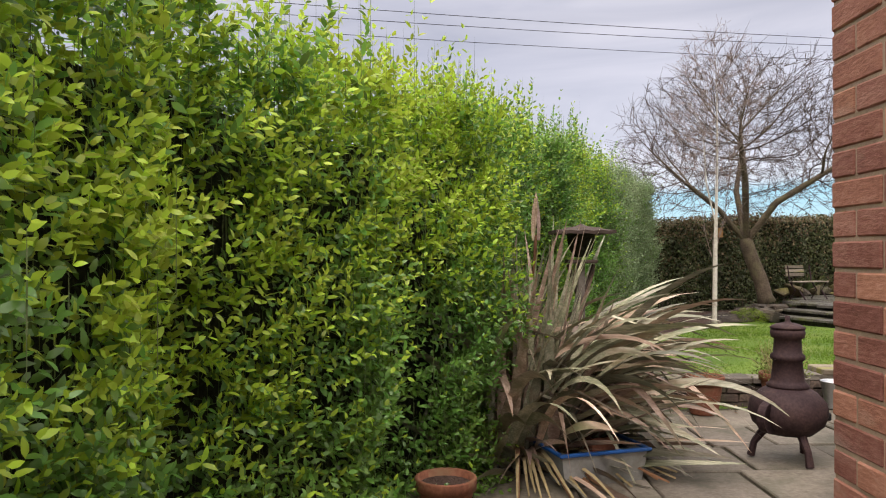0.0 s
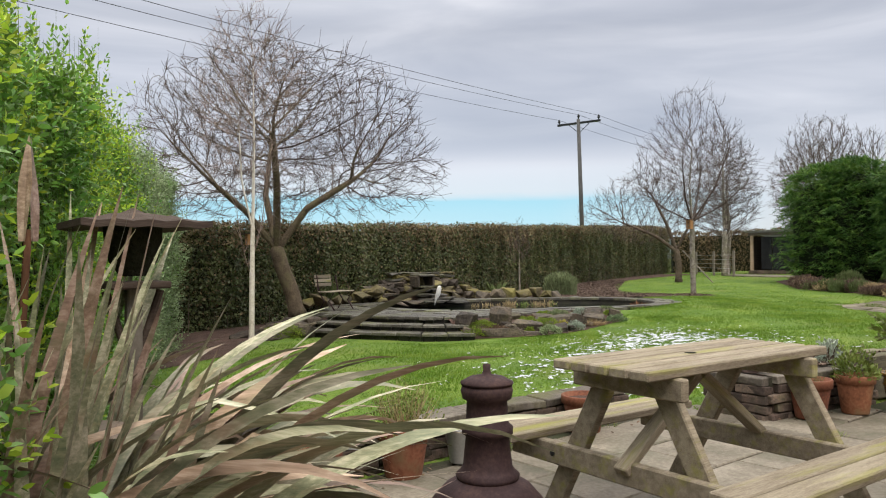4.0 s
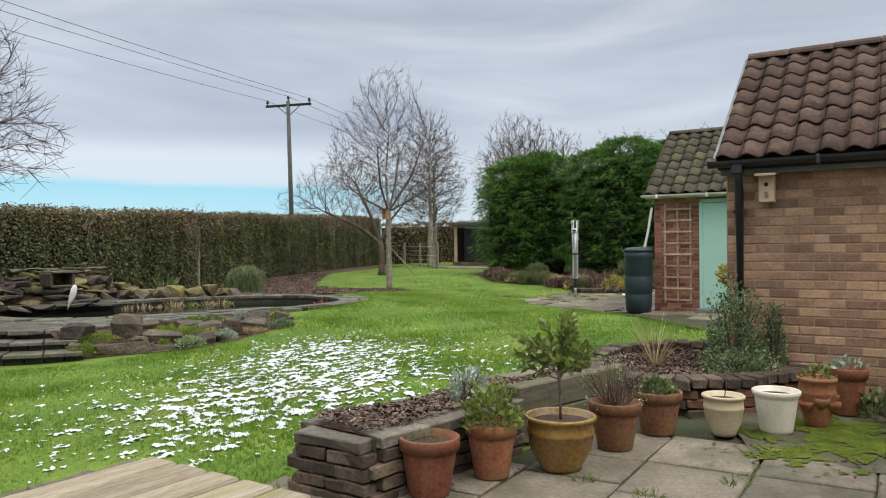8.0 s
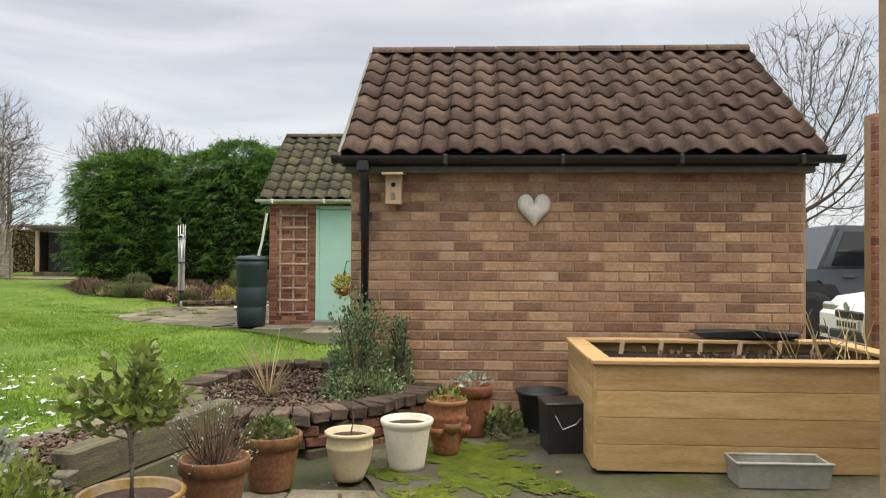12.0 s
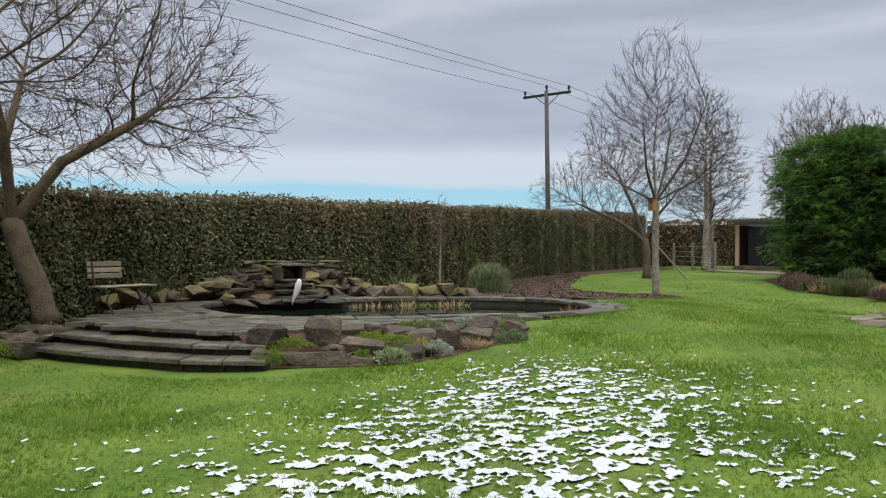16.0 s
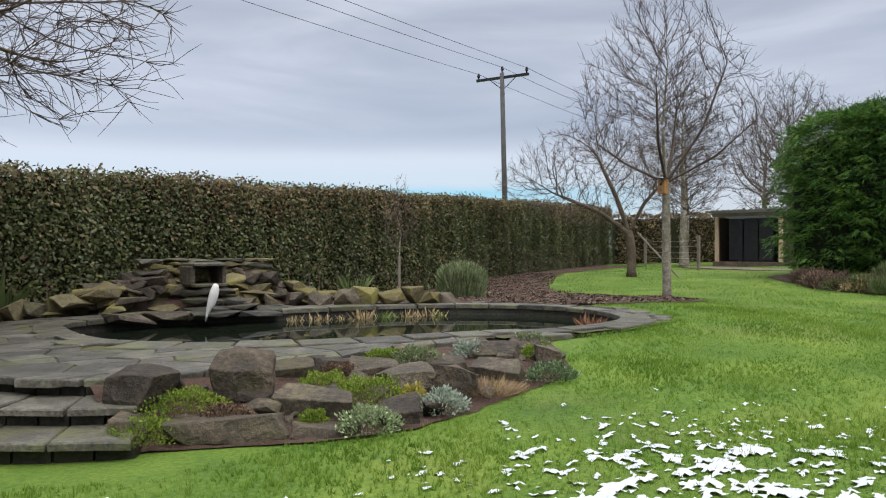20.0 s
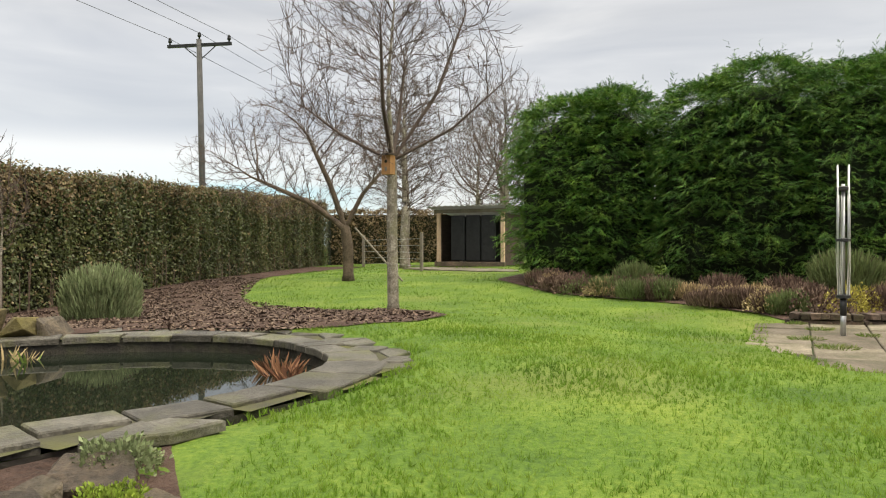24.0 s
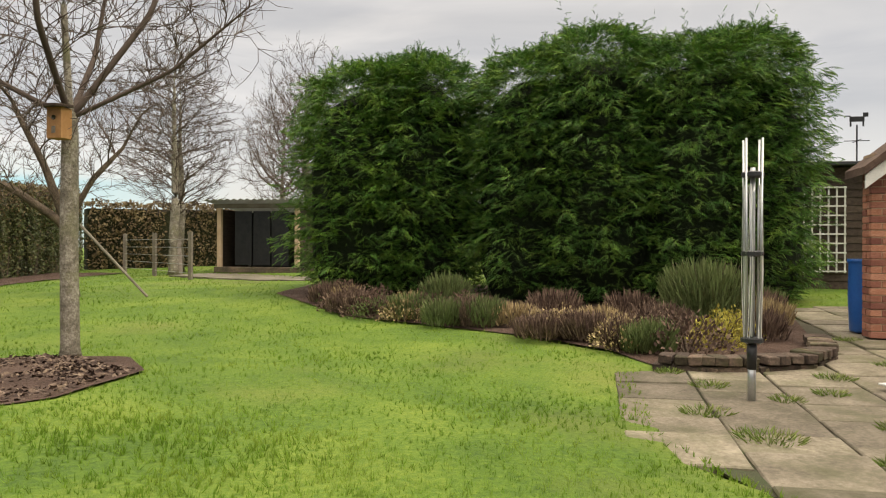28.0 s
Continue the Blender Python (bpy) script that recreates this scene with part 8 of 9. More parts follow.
def bird_table():
    t = thing("bird_table", pose(-0.43, 1.36, ground_z(-0.3, 1.3)), "wooden bird table with a flared dark roof among flax leaves", "bird table")
    part("post", boxed(0, 0, 0.65, 0.05, 0.05, 1.3, None, 0.006), "grey_timber", t)
    for s in (-1, 1):
        part("brace", rod(bmesh.new(), (0.09 * s, 0, 1.28), (0.02 * s, 0, 1.06), 0.014), "dark_timber", t)
    part("tray", boxed(0, 0, 1.3, 0.2, 0.2, 0.025, None, 0.005), "dark_timber", t)
    part("feeder_box", lathe([(0.045, 1.33), (0.08, 1.38), (0.095, 1.44), (0.1, 1.51)], 10), "core", t)
    # a flared roof whose corners droop
    bm = bmesh.new()
    n, W = 8, 0.205
    for off in (0.0, -0.022):
        grid = [[bm.verts.new((W * (2 * i / n - 1), W * (2 * j / n - 1), 1.56 + off - 0.05 * max(abs(2 * i / n - 1), abs(2 * j / n - 1)) ** 0.8 + (0.0 if i % 2 else 0.006))) for j in range(n + 1)] for i in range(n + 1)]
        for i in range(n):
            for j in range(n):
                q = (grid[i][j], grid[i + 1][j], grid[i + 1][j + 1], grid[i][j + 1])
                bm.faces.new(q if off == 0 else q[::-1])
        edge = [grid[i][0] for i in range(n)] + [grid[n][j] for j in range(n)] + [grid[n - i][n] for i in range(n)] + [grid[0][n - j] for j in range(n)]
        if off == 0:
            first = edge
    for k in range(len(edge)):
        bm.faces.new((first[k], edge[k], edge[(k + 1) % len(edge)], first[(k + 1) % len(edge)]))
    part("roof", bm, "dark_timber", t)


bird_table()


# ---- picnic table ----
def picnic_table():
    t = thing("picnic_table", pose(1.83, 0.67, ground_z(1.8, 0.6), 0, 0, -1.5), "weathered wooden picnic table with mossy boards and fixed benches", "picnic table")
    top = 0.895
    L, W = 1.32, 0.52
    for k in range(5):
        w = W / 5 - 0.013
        part("top_board", boxed(0, 0, 0, L, w, 0.04, None, 0.006), "weathered", t, at=pose(0, -W / 2 + (k + 0.5) * W / 5, top - 0.02))
    for s in (-1, 1):
        for k in range(2):
            part("bench_board", boxed(0, 0, 0, L + 0.02, 0.115, 0.04, None, 0.006), "weathered", t, at=pose(0, s * (0.57 + 0.125 * k), 0.5))
    for x in (-0.48, 0.48):
        part("seat_bearer", boxed(0, 0, 0, 0.045, 1.42, 0.1, None, 0.006), "weathered", t, at=pose(x, 0, 0.43))
        part("top_bearer", boxed(0, 0, 0, 0.045, 0.58, 0.09, None, 0.006), "weathered", t, at=pose(x, 0, top - 0.085))
        for s in (-1, 1):
            part("leg", boxed(0, 0, 0, 0.045, 0.1, 0.98, None, 0.006), "weathered", t, at=pose(x + 0.047, s * 0.36, 0.405, s * 28, 0, 0))
        for s in (-1, 1):
            part("bolt", lathe([(0.012, 0), (0.012, 0.008), (0.0, 0.012)], 8, None, pose(x - 0.024, s * 0.42, 0.43, 0, -90, 0)), "steel_dark", t)
    # no hole is cut; a dark disc paints its shade
    part("parasol_hole", lathe([(0.026, 0), (0.026, 0.001), (0.0, 0.001)], 16, None, pose(-0.05, 0.0, top + 0.001)), "core", t, "dark round disc painted for shade in the parasol hole")
    for s in (-1, 1):
        part("brace", boxed(0, 0, 0, 0.62, 0.07, 0.04, None, 0.005), "weathered", t, at=pose(s * 0.27, 0, 0.62, 0, s * 35, 0))


picnic_table()


def chiminea():
    t = thing("chiminea", pose(0.83, 0.97, ground_z(0.8, 0.95)), "dark brown cast-iron chiminea with a round belly and ringed flue", "chiminea")
    belly = [(0.06, 0.16), (0.15, 0.18), (0.215, 0.24), (0.24, 0.31), (0.228, 0.38), (0.175, 0.44), (0.115, 0.475)]
    part("belly", lathe(belly, 30), "iron", t, smooth=True)
    flue = [(0.125, 0.465), (0.13, 0.485), (0.112, 0.5), (0.1, 0.52), (0.087, 0.64), (0.104, 0.65), (0.104, 0.675), (0.087, 0.69), (0.082, 0.78), (0.1, 0.79), (0.106, 0.82), (0.1, 0.845)]
    part("flue", lathe(flue, 28), "iron", t, smooth=True)
    part("lid", lathe([(0.106, 0.845), (0.108, 0.855), (0.07, 0.875), (0.02, 0.885), (0.015, 0.9), (0.016, 0.925), (0.0, 0.93)], 24), "iron", t, smooth=True)
    part("mouth_rim", lathe([(0.085, 0.0), (0.085, 0.05), (0.1, 0.05), (0.1, 0.0)], 18, None, pose(-0.16, -0.14, 0.3) @ Matrix.Rotation(radians(-50), 4, "Z") @ Matrix.Rotation(radians(-90), 4, "Y")), "iron", t)
    part("latch", boxed(0.2, -0.1, 0.3, 0.05, 0.03, 0.05, None, 0.008), "steel_dark", t)
    for k in range(3):
        a = radians(40 + 120 * k)
        part("leg", tube([(0.13 * math.cos(a), 0.13 * math.sin(a), 0.2), (0.2 * math.cos(a), 0.2 * math.sin(a), 0.1), (0.22 * math.cos(a), 0.22 * math.sin(a), 0.01)], [0.03, 0.022, 0.026], 7), "iron", t)


chiminea()


# ---- pots ----
def pot(x, y, r, h, mat, label, style="rim", soil=True, z=None, group="patio pots"):
    t = thing("plant_pot", pose(x, y, ground_z(x, y) + 0.004 if z is None else z), label, "plant pot", group)
    if style == "rim":
        prof = [(r * 0.66, 0), (r * 0.68, 0.01), (r * 0.9, h * 0.76), (r * 0.9, h * 0.78), (r, h * 0.79), (r * 1.01, h * 0.98), (r * 0.99, h), (r * 0.9, h), (r * 0.86, h * 0.85)]
    elif style == "urn":
        prof = [(r * 0.6, 0), (r * 0.62, 0.02), (r * 0.86, h * 0.35), (r * 0.95, h * 0.66), (r * 0.98, h * 0.68), (r * 0.95, h * 0.72), (r * 0.93, h * 0.9), (r * 1.03, h * 0.93), (r * 1.04, h * 0.98), (r * 0.98, h), (r * 0.9, h * 0.98), (r * 0.84, h * 0.85)]
    else:
        prof = [(r * 0.66, 0)]
        for k in range(9):
            zz = h * (0.08 + 0.09 * k)
            prof += [(r * (0.68 + 0.026 * k), zz), (r * (0.71 + 0.026 * k), zz + h * 0.045)]
        prof += [(r * 1.0, h * 0.9), (r * 1.02, h * 0.98), (r * 0.97, h), (r * 0.88, h * 0.97), (r * 0.84, h * 0.86)]
    part("pot_body", lathe(prof, 30), mat, t, smooth=True)
    if soil:
        part("compost", lathe([(0.0, h * 0.9), (r * 0.5, h * 0.89), (r * 0.88, h * 0.87), (r * 0.86, h * 0.7)], 20), "soil", t)
    return t


def at_pot(x, y, h):
    return pose(x, y, ground_z(x, y) + h * 0.88)


pot(4.72, 1.60, 0.165, 0.31, "terracotta", "stained terracotta pot with a low grey herb")
bushlet = thing("potted_herb", at_pot(4.72, 1.60, 0.31), "low grey-green herb in a terracotta pot", "herb")
spikes("thin_stem", 130, 0.1, 0.11, 0.6, "rosemary", bushlet, 61)
pot(5.13, 1.44, 0.15, 0.31, "terracotta", "terracotta pot with a yellow-green shrub")
h2 = thing("potted_shrub", at_pot(5.13, 1.44, 0.31), "yellow-green bushy herb in a terracotta pot", "shrub")
leaf_ball("foliage", 0.17, 0.17, 0.26, 700, 0.035, "bay", h2, 62)
pot(5.45, 1.15, 0.205, 0.315, "glaze", "large mustard glazed pot stained green, holding a bay tree", "urn")


def bay_tree():
    t = thing("bay_tree", at_pot(5.45, 1.15, 0.315), "small standard bay tree with a loose round crown", "tree")
    part("stem", tube([(0, 0, -0.04), (0.005, 0, 0.16), (-0.01, 0.005, 0.3), (0, 0, 0.4)], [0.014, 0.012, 0.011, 0.009], 8), "bark", t, smooth=True)
    g = random.Random(3)
    n = 40
    gg = np.random.default_rng(66)
    P, R, Sz = [], [], []
    bm = bmesh.new()
    for k in range(n):
        az, el, L = g.uniform(0, 2 * math.pi), g.uniform(0.25, 1.3), g.uniform(0.16, 0.29)
        d = Vector((math.cos(az) * math.cos(el), math.sin(az) * math.cos(el), math.sin(el)))
        s = Vector((0, 0, g.uniform(0.24, 0.4)))
        tube([s, s + d * L * 0.5, s + d * L], [0.005, 0.004, 0.002], 5, bm)
        for j in range(19):
            u = 0.3 + 0.7 * j / 18
            o = gg.normal(size=3)
            al = np.array(d) * 0.8 + o / np.linalg.norm(o) * 0.75
            al /= np.linalg.norm(al)
            xx = np.cross(al, gg.normal(size=3))
            xx /= np.linalg.norm(xx)
            P.append(np.array(s + d * L * u)), R.append(np.stack([xx, al, np.cross(xx, al)], -1)), Sz.append(gg.uniform(0.04, 0.07))
    part("twig", bm, "bark", t)
    tagged(part("leaves", scattered("leaves", LEAF_V, LEAF_F, np.array(P), np.array(R), np.array(Sz)[:, None]), "bay", t), kind="stuff")


bay_tree()
pot(5.98, 1.0, 0.165, 0.30, "terracotta_dark", "dark terracotta pot with dead flower stems")
d3 = thing("dead_lavender", at_pot(5.98, 1.0, 0.31), "dry lavender with pale seed heads", "lavender")
spikes("thin_stem", 170, 0.08, 0.32, 0.55, "heather", d3, 63)
leaf_ball("seed_head", 0.19, 0.19, 0.36, 240, 0.016, "silver", d3, 64, hollow=0.8)
pot(6.45, 0.86, 0.165, 0.29, "terracotta_dark", "mossy terracotta pot with a leafy succulent")
d4 = thing("sedum", at_pot(6.45, 0.86, 0.3), "fresh green rosettes of sedum", "sedum")
leaf_ball("rosette", 0.13, 0.13, 0.11, 420, 0.035, "rosemary", d4, 65)
pot(6.6, 0.46, 0.135, 0.27, "cream", "cream glazed pot with a bare twig", "urn")
tagged(part("pot_twig", tube([(6.6, 0.46, 0.2), (6.61, 0.44, 0.33), (6.6, 0.46, 0.42)], [0.006, 0.004, 0.002], 5), "bark_dark"), "thin bare twig in the cream pot", "twig")
pot(6.8, 0.16, 0.152, 0.29, "whitepot", "white ribbed pot with bare compost", "ribbed")
sp = pot(7.1, -0.06, 0.125, 0.34, "terracotta", "terracotta strawberry pot with side pockets", "urn")
for k, a in enumerate((150, 200, 250, 310)):
    part("side_pocket", lathe([(0.02, -0.02), (0.05, 0.02), (0.055, 0.05), (0.045, 0.05), (0.03, 0.02)], 12, None, pose(0.105 * math.cos(radians(a)), 0.105 * math.sin(radians(a)), 0.13 + 0.03 * (k % 2))), "terracotta", sp, smooth=True)
d5 = thing("strawberry_plant", pose(7.1, -0.06, 0.33), "green strawberry leaves in the pot", "plant")
leaf_ball("leaves", 0.1, 0.1, 0.08, 60, 0.045, "bay", d5, 67)
pot(7.55, -0.22, 0.135, 0.34, "terracotta", "bright terracotta pot with low leaves", "rim")
lw = thing("potted_weed", pose(7.55, -0.22, 0.36), "low pale-edged leaves in a terracotta pot", "plant")
leaf_ball("leaves", 0.12, 0.12, 0.05, 60, 0.045, "silver", lw, 68)
low = bush("hellebore", 7.55, -0.42, ground_z(7.5, -0.4), 0.2, 0.15, 0.17, 130, 0.07, "rosemary", 69, "leafy dark green hellebore beside the pots", stem=False)
pot(1.48, 2.55, 0.172, 0.31, "terracotta", "terracotta pot against the wall with wispy herb")
d6 = thing("wispy_herb", at_pot(1.48, 2.55, 0.31), "wispy yellow-green herb with thin twigs", "herb")
spikes("thin_stem", 150, 0.12, 0.34, 0.5, "straw", d6, 70)
leaf_ball("foliage", 0.24, 0.24, 0.33, 900, 0.02, "bay", d6, 71, hollow=0.3)
zp = thing("zinc_bucket", pose(1.95, 2.55, ground_z(1.9, 2.5) + 0.004), "small galvanised bucket standing by the wall", "bucket")
part("bucket_body", lathe([(0.08, 0), (0.082, 0.01), (0.115, 0.22), (0.12, 0.225), (0.118, 0.23), (0.105, 0.22), (0.1, 0.17)], 24), "zinc", zp, smooth=True)
part("compost", lathe([(0.0, 0.2), (0.104, 0.195), (0.1, 0.15)], 18), "soil", zp)
pot(3.15, 2.55, 0.175, 0.28, "terracotta", "wide terracotta bowl by the wall")
pot(0.78, 2.42, 0.17, 0.32, "terracotta", "terracotta pot half hidden by flax leaves")
d7 = thing("dry_stems", at_pot(0.78, 2.42, 0.32), "dry brown stems in a pot", "plant")
spikes("thin_stem", 60, 0.1, 0.2, 0.7, "straw", d7, 72)
pot(-1.36, -0.22, 0.15, 0.27, "terracotta", "terracotta pot at the foot of the hedge")


# ---- tub, planter, buckets ----
def open_box(w, d, h, th=0.01, flare=1.0):
    bm = bmesh.new()
    o0, o1 = [(-w / 2, -d / 2), (w / 2, -d / 2), (w / 2, d / 2), (-w / 2, d / 2)], []
    rings = []
    for s, z, ins in ((1.0, 0, 0), (flare, h, 0), (flare, h, th), (1.0, th, th)):
        rings.append([bm.verts.new(((abs(x) * s - ins) * (1 if x > 0 else -1), (abs(y) * s - ins) * (1 if y > 0 else -1), z)) for x, y in o0])
    for a, b in zip(rings, rings[1:]):
        for k in range(4):
            bm.faces.new((a[k], a[(k + 1) % 4], b[(k + 1) % 4], b[k]))
    bm.faces.new(rings[0][::-1]), bm.faces.new(rings[-1])
    return bm


tub = thing("storage_box", pose(-0.5, 0.68, ground_z(-0.5, 0.7) + 0.004, 0, 0, 18), "clear plastic storage box with a blue rim holding pots", "storage box")
part("box_body", open_box(0.5, 0.36, 0.19, 0.008, 1.12), "cloudy_plastic", tub, "cloudy grey plastic")
bm = bmesh.new()
for x, y, sx, sy in ((0, -0.205, 0.6, 0.03), (0, 0.205, 0.6, 0.03), (-0.285, 0, 0.03, 0.42), (0.285, 0, 0.03, 0.42)):
    box(bm, x, y, 0.192, sx, sy, 0.02, None, 0.005)
part("rim", bm, "blue", tub)
part("end_panel", boxed(0.262, 0, 0.09, 0.012, 0.18, 0.13, None, 0.004), "black_plastic", tub)
inner = thing("square_pot", pose(-0.44, 0.72, ground_z(-0.5, 0.7) + 0.02, 0, 0, 18), "square terracotta pot standing in the plastic box", "plant pot")
part("pot_body", open_box(0.14, 0.14, 0.22, 0.012, 1.12), "terracotta", inner)
bowl = thing("metal_bowl", pose(-1.05, 0.82, ground_z(-1, 0.8) + 0.004), "shallow metal dish on the paving", "bowl")
part("dish", lathe([(0.05, 0), (0.085, 0.035), (0.09, 0.035), (0.055, 0.008), (0.0, 0.006)], 20), "zinc", bowl, smooth=True)


def planter():
    t = thing("raised_planter", pose(7.3, -1.85, ground_z(7.2, -1.8)), "large new pine raised planter with a flat capping rim", "planter")
    hx, hy, h = 0.6, 0.95, 0.61
    for s in (-1, 1):
        for k in range(4):
            part("long_board", boxed(0, 0, 0, 0.035, 2 * hy - 0.04, 0.148, None, 0.003), "pine", t, at=pose(s * (hx - 0.02), 0, 0.075 + 0.15 * k))
            part("end_board", boxed(0, 0, 0, 0.035, 2 * hx - 0.08, 0.148, None, 0.004), "pine", t, at=pose(0, s * (hy - 0.02), 0.075 + 0.15 * k, 0, 0, 90))
        for q in (-1, 1):
            part("corner_post", boxed(s * (hx - 0.04), q * (hy - 0.04), 0.3, 0.07, 0.07, 0.58, None, 0.005), "pine", t)
        part("cap_board", boxed(0, 0, 0, 0.13, 2 * hy + 0.02, 0.028, None, 0.005), "pine", t, at=pose(s * (hx - 0.05), 0, h))
        part("cap_board", boxed(0, 0, 0, 2 * hx - 0.23, 0.13, 0.027, None, 0.005), "pine", t, at=pose(0, s * (hy - 0.05), h))
    part("compost", boxed(0, 0, 0.5, 2 * hx - 0.1, 2 * hy - 0.1, 0.06, None, 0), "peat", t)
    tagged(part("dry_cane", scattered("dry_cane", [(-0.004, 0, 0), (0.004, 0, 0), (0.003, 0, 1), (-0.003, 0, 1)], [(0, 1, 2, 3)], np.c_[np.random.default_rng(5).uniform(-0.4, 0.45, 46), np.random.default_rng(6).uniform(-0.9, -0.45, 46), np.full(46, 0.5)],
                   turns(46, np.tile((0, 0, 1.0), (46, 1)), 0.25, 4), np.c_[np.ones(46), np.ones(46), np.random.default_rng(8).uniform(0.15, 0.42, 46)]), "straw", t), kind="stuff")
    for k in range(5):
        part("label_stick", boxed(0, 0, 0.05, 0.012, 0.03, 0.12, None, 0.002), "pale_wood", t, at=pose(0.42, 0.6 - 0.27 * k, 0.52, 8, 0, 0))
    g = np.random.default_rng(9)
    leaf_ball("seedlings", 0.4, 0.7, 0.05, 160, 0.04, "heather", t, 74, cz=0.545, hollow=0.1)
    sack = part("black_sheet", hull_stone(0.2, 0.75, 0.07, 31, 24), "black_plastic", at=pose(7.86, -2.15, ground_z(7.2, -1.8) + 0.625, 0, 3, -4))
    tagged(sack, "crumpled black plastic sheet lying on the planter rim", "plastic sheet")


planter()
tr = thing("grey_trough", pose(6.56, -1.86, ground_z(6.5, -1.9) + 0.004), "low grey trough in front of the planter", "trough")
part("trough_body", open_box(0.18, 0.46, 0.13, 0.012, 1.08), "cloudy_plastic", tr)
for x in (-0.095, 0.095):
    part("rolled_rim", boxed(x, 0, 0.13, 0.022, 0.51, 0.014, None, 0.004), "cloudy_plastic", tr)
for x, y, r, h in ((7.72, -0.7, 0.175, 0.27),):
    b = thing("black_bucket", pose(x, y, ground_z(x, y) + 0.004), "round black plastic bucket beside the planter", "bucket", "black buckets")
    part("bucket_body", lathe([(r * 0.74, 0), (r * 0.76, 0.01), (r * 0.96, h * 0.9), (r * 1.04, h * 0.92), (r * 1.04, h), (r * 0.94, h), (r * 0.74, 0.03), (0.0, 0.03)], 26), "black_plastic", b, smooth=True)
b = thing("black_bucket", pose(7.2, -0.79, ground_z(7.2, -0.7) + 0.004, 0, 0, 8), "square black plastic bucket with a wire handle", "bucket", "black buckets")
part("bucket_body", open_box(0.22, 0.24, 0.3, 0.01, 1.1), "black_plastic", b)
part("bucket_lid", boxed(0, 0, 0.305, 0.26, 0.28, 0.02, None, 0.006), "black_plastic", b)
part("wire_handle", tube([(-0.125, 0.08, 0.24), (-0.15, 0.04, 0.16), (-0.15, -0.04, 0.19), (-0.125, -0.08, 0.22)], 0.004, 6), "zinc", b)
wb = thing("water_butt", pose(14.3, 3.42, ground_z(14.3, 3.4) + 0.004), "tall dark green plastic water butt with ribs", "water butt")
part("barrel", lathe([(0.19, 0), (0.22, 0.02), (0.235, 0.3), (0.225, 0.32), (0.24, 0.34), (0.245, 0.62), (0.235, 0.64), (0.248, 0.66), (0.24, 0.95), (0.25, 0.97), (0.245, 1.08)], 26), "butt", wb, smooth=True)
part("lid", lathe([(0.26, 1.07), (0.262, 1.1), (0.2, 1.14), (0.0, 1.15)], 26), "butt", wb, smooth=True)
part("tap", rod(bmesh.new(), (-0.24, 0, 0.12), (-0.31, 0, 0.12), 0.015), "black_plastic", wb)
tagged(part("diverter_pipe", tube([(14.38, 3.2, 1.95), (14.4, 3.28, 1.5), (14.4, 3.35, 1.2)], 0.022, 8), "white_paint"), "white pipe from gutter to water butt", "pipe")
tagged(part("garden_hose", tube([(14.05, 3.6, 0.18), (13.95, 3.8, 0.13), (14.0, 3.95, 0.12), (14.15, 3.85, 0.12), (14.1, 3.65, 0.13)], 0.012, 6), "black_plastic"), "short black hose lying by the water butt", "hose")
bn = thing("blue_barrel", pose(21.2, 4.1, ground_z(21.2, 4.1) + 0.004), "bright blue plastic barrel at the brick corner", "barrel")
part("barrel", lathe([(0.17, 0), (0.185, 0.02), (0.2, 0.4), (0.195, 0.76), (0.2, 0.78)], 24), "blue", bn, smooth=True)
part("barrel_rim", lathe([(0.205, 0.77), (0.21, 0.79), (0.205, 0.81), (0.0, 0.8)], 24), "blue", bn)


# ---- wall ornaments ----
def bird_box(m, mat, label, roof_mat, s=1.0, hole=True):
    t = thing("bird_box", m, label, "bird box")
    part("box_body", boxed(0, 0, 0.11 * s, 0.11 * s, 0.12 * s, 0.22 * s, None, 0.004), mat, t)
    part("box_roof", boxed(-0.02 * s, 0, 0.232 * s, 0.18 * s, 0.16 * s, 0.02 * s, Matrix.Rotation(radians(-6), 4, "Y"), 0.003), roof_mat, t)
    if hole:
        # flat dark disc paints the hole's shade; the front is not pierced
        part("entrance_hole", lathe([(0.017 * s, 0), (0.017 * s, 0.004), (0.0, 0.004)], 14, None, pose(-0.056 * s, 0, 0.145 * s, 0, -90, 0)), "core", t)
    part("perch_bar", boxed(-0.058 * s, 0, 0.06 * s, 0.006, 0.03 * s, 0.05 * s, None, 0.001), "grey_timber", t)
    return t


bird_box(pose(8.0, 0.38, 1.62), "pale_wood", "pale wooden bird box with a round hole", "pale_wood")
bird_box(pose(17.94, 11.70, 2.08), "orange_wood", "cedar bird box tied to the tree trunk", "dark_timber", 1.25)
bird_box(pose(4.7, 12.9, 1.55), "orange_wood", "small wooden bird box hung in the hedge", "dark_timber", 1.0)


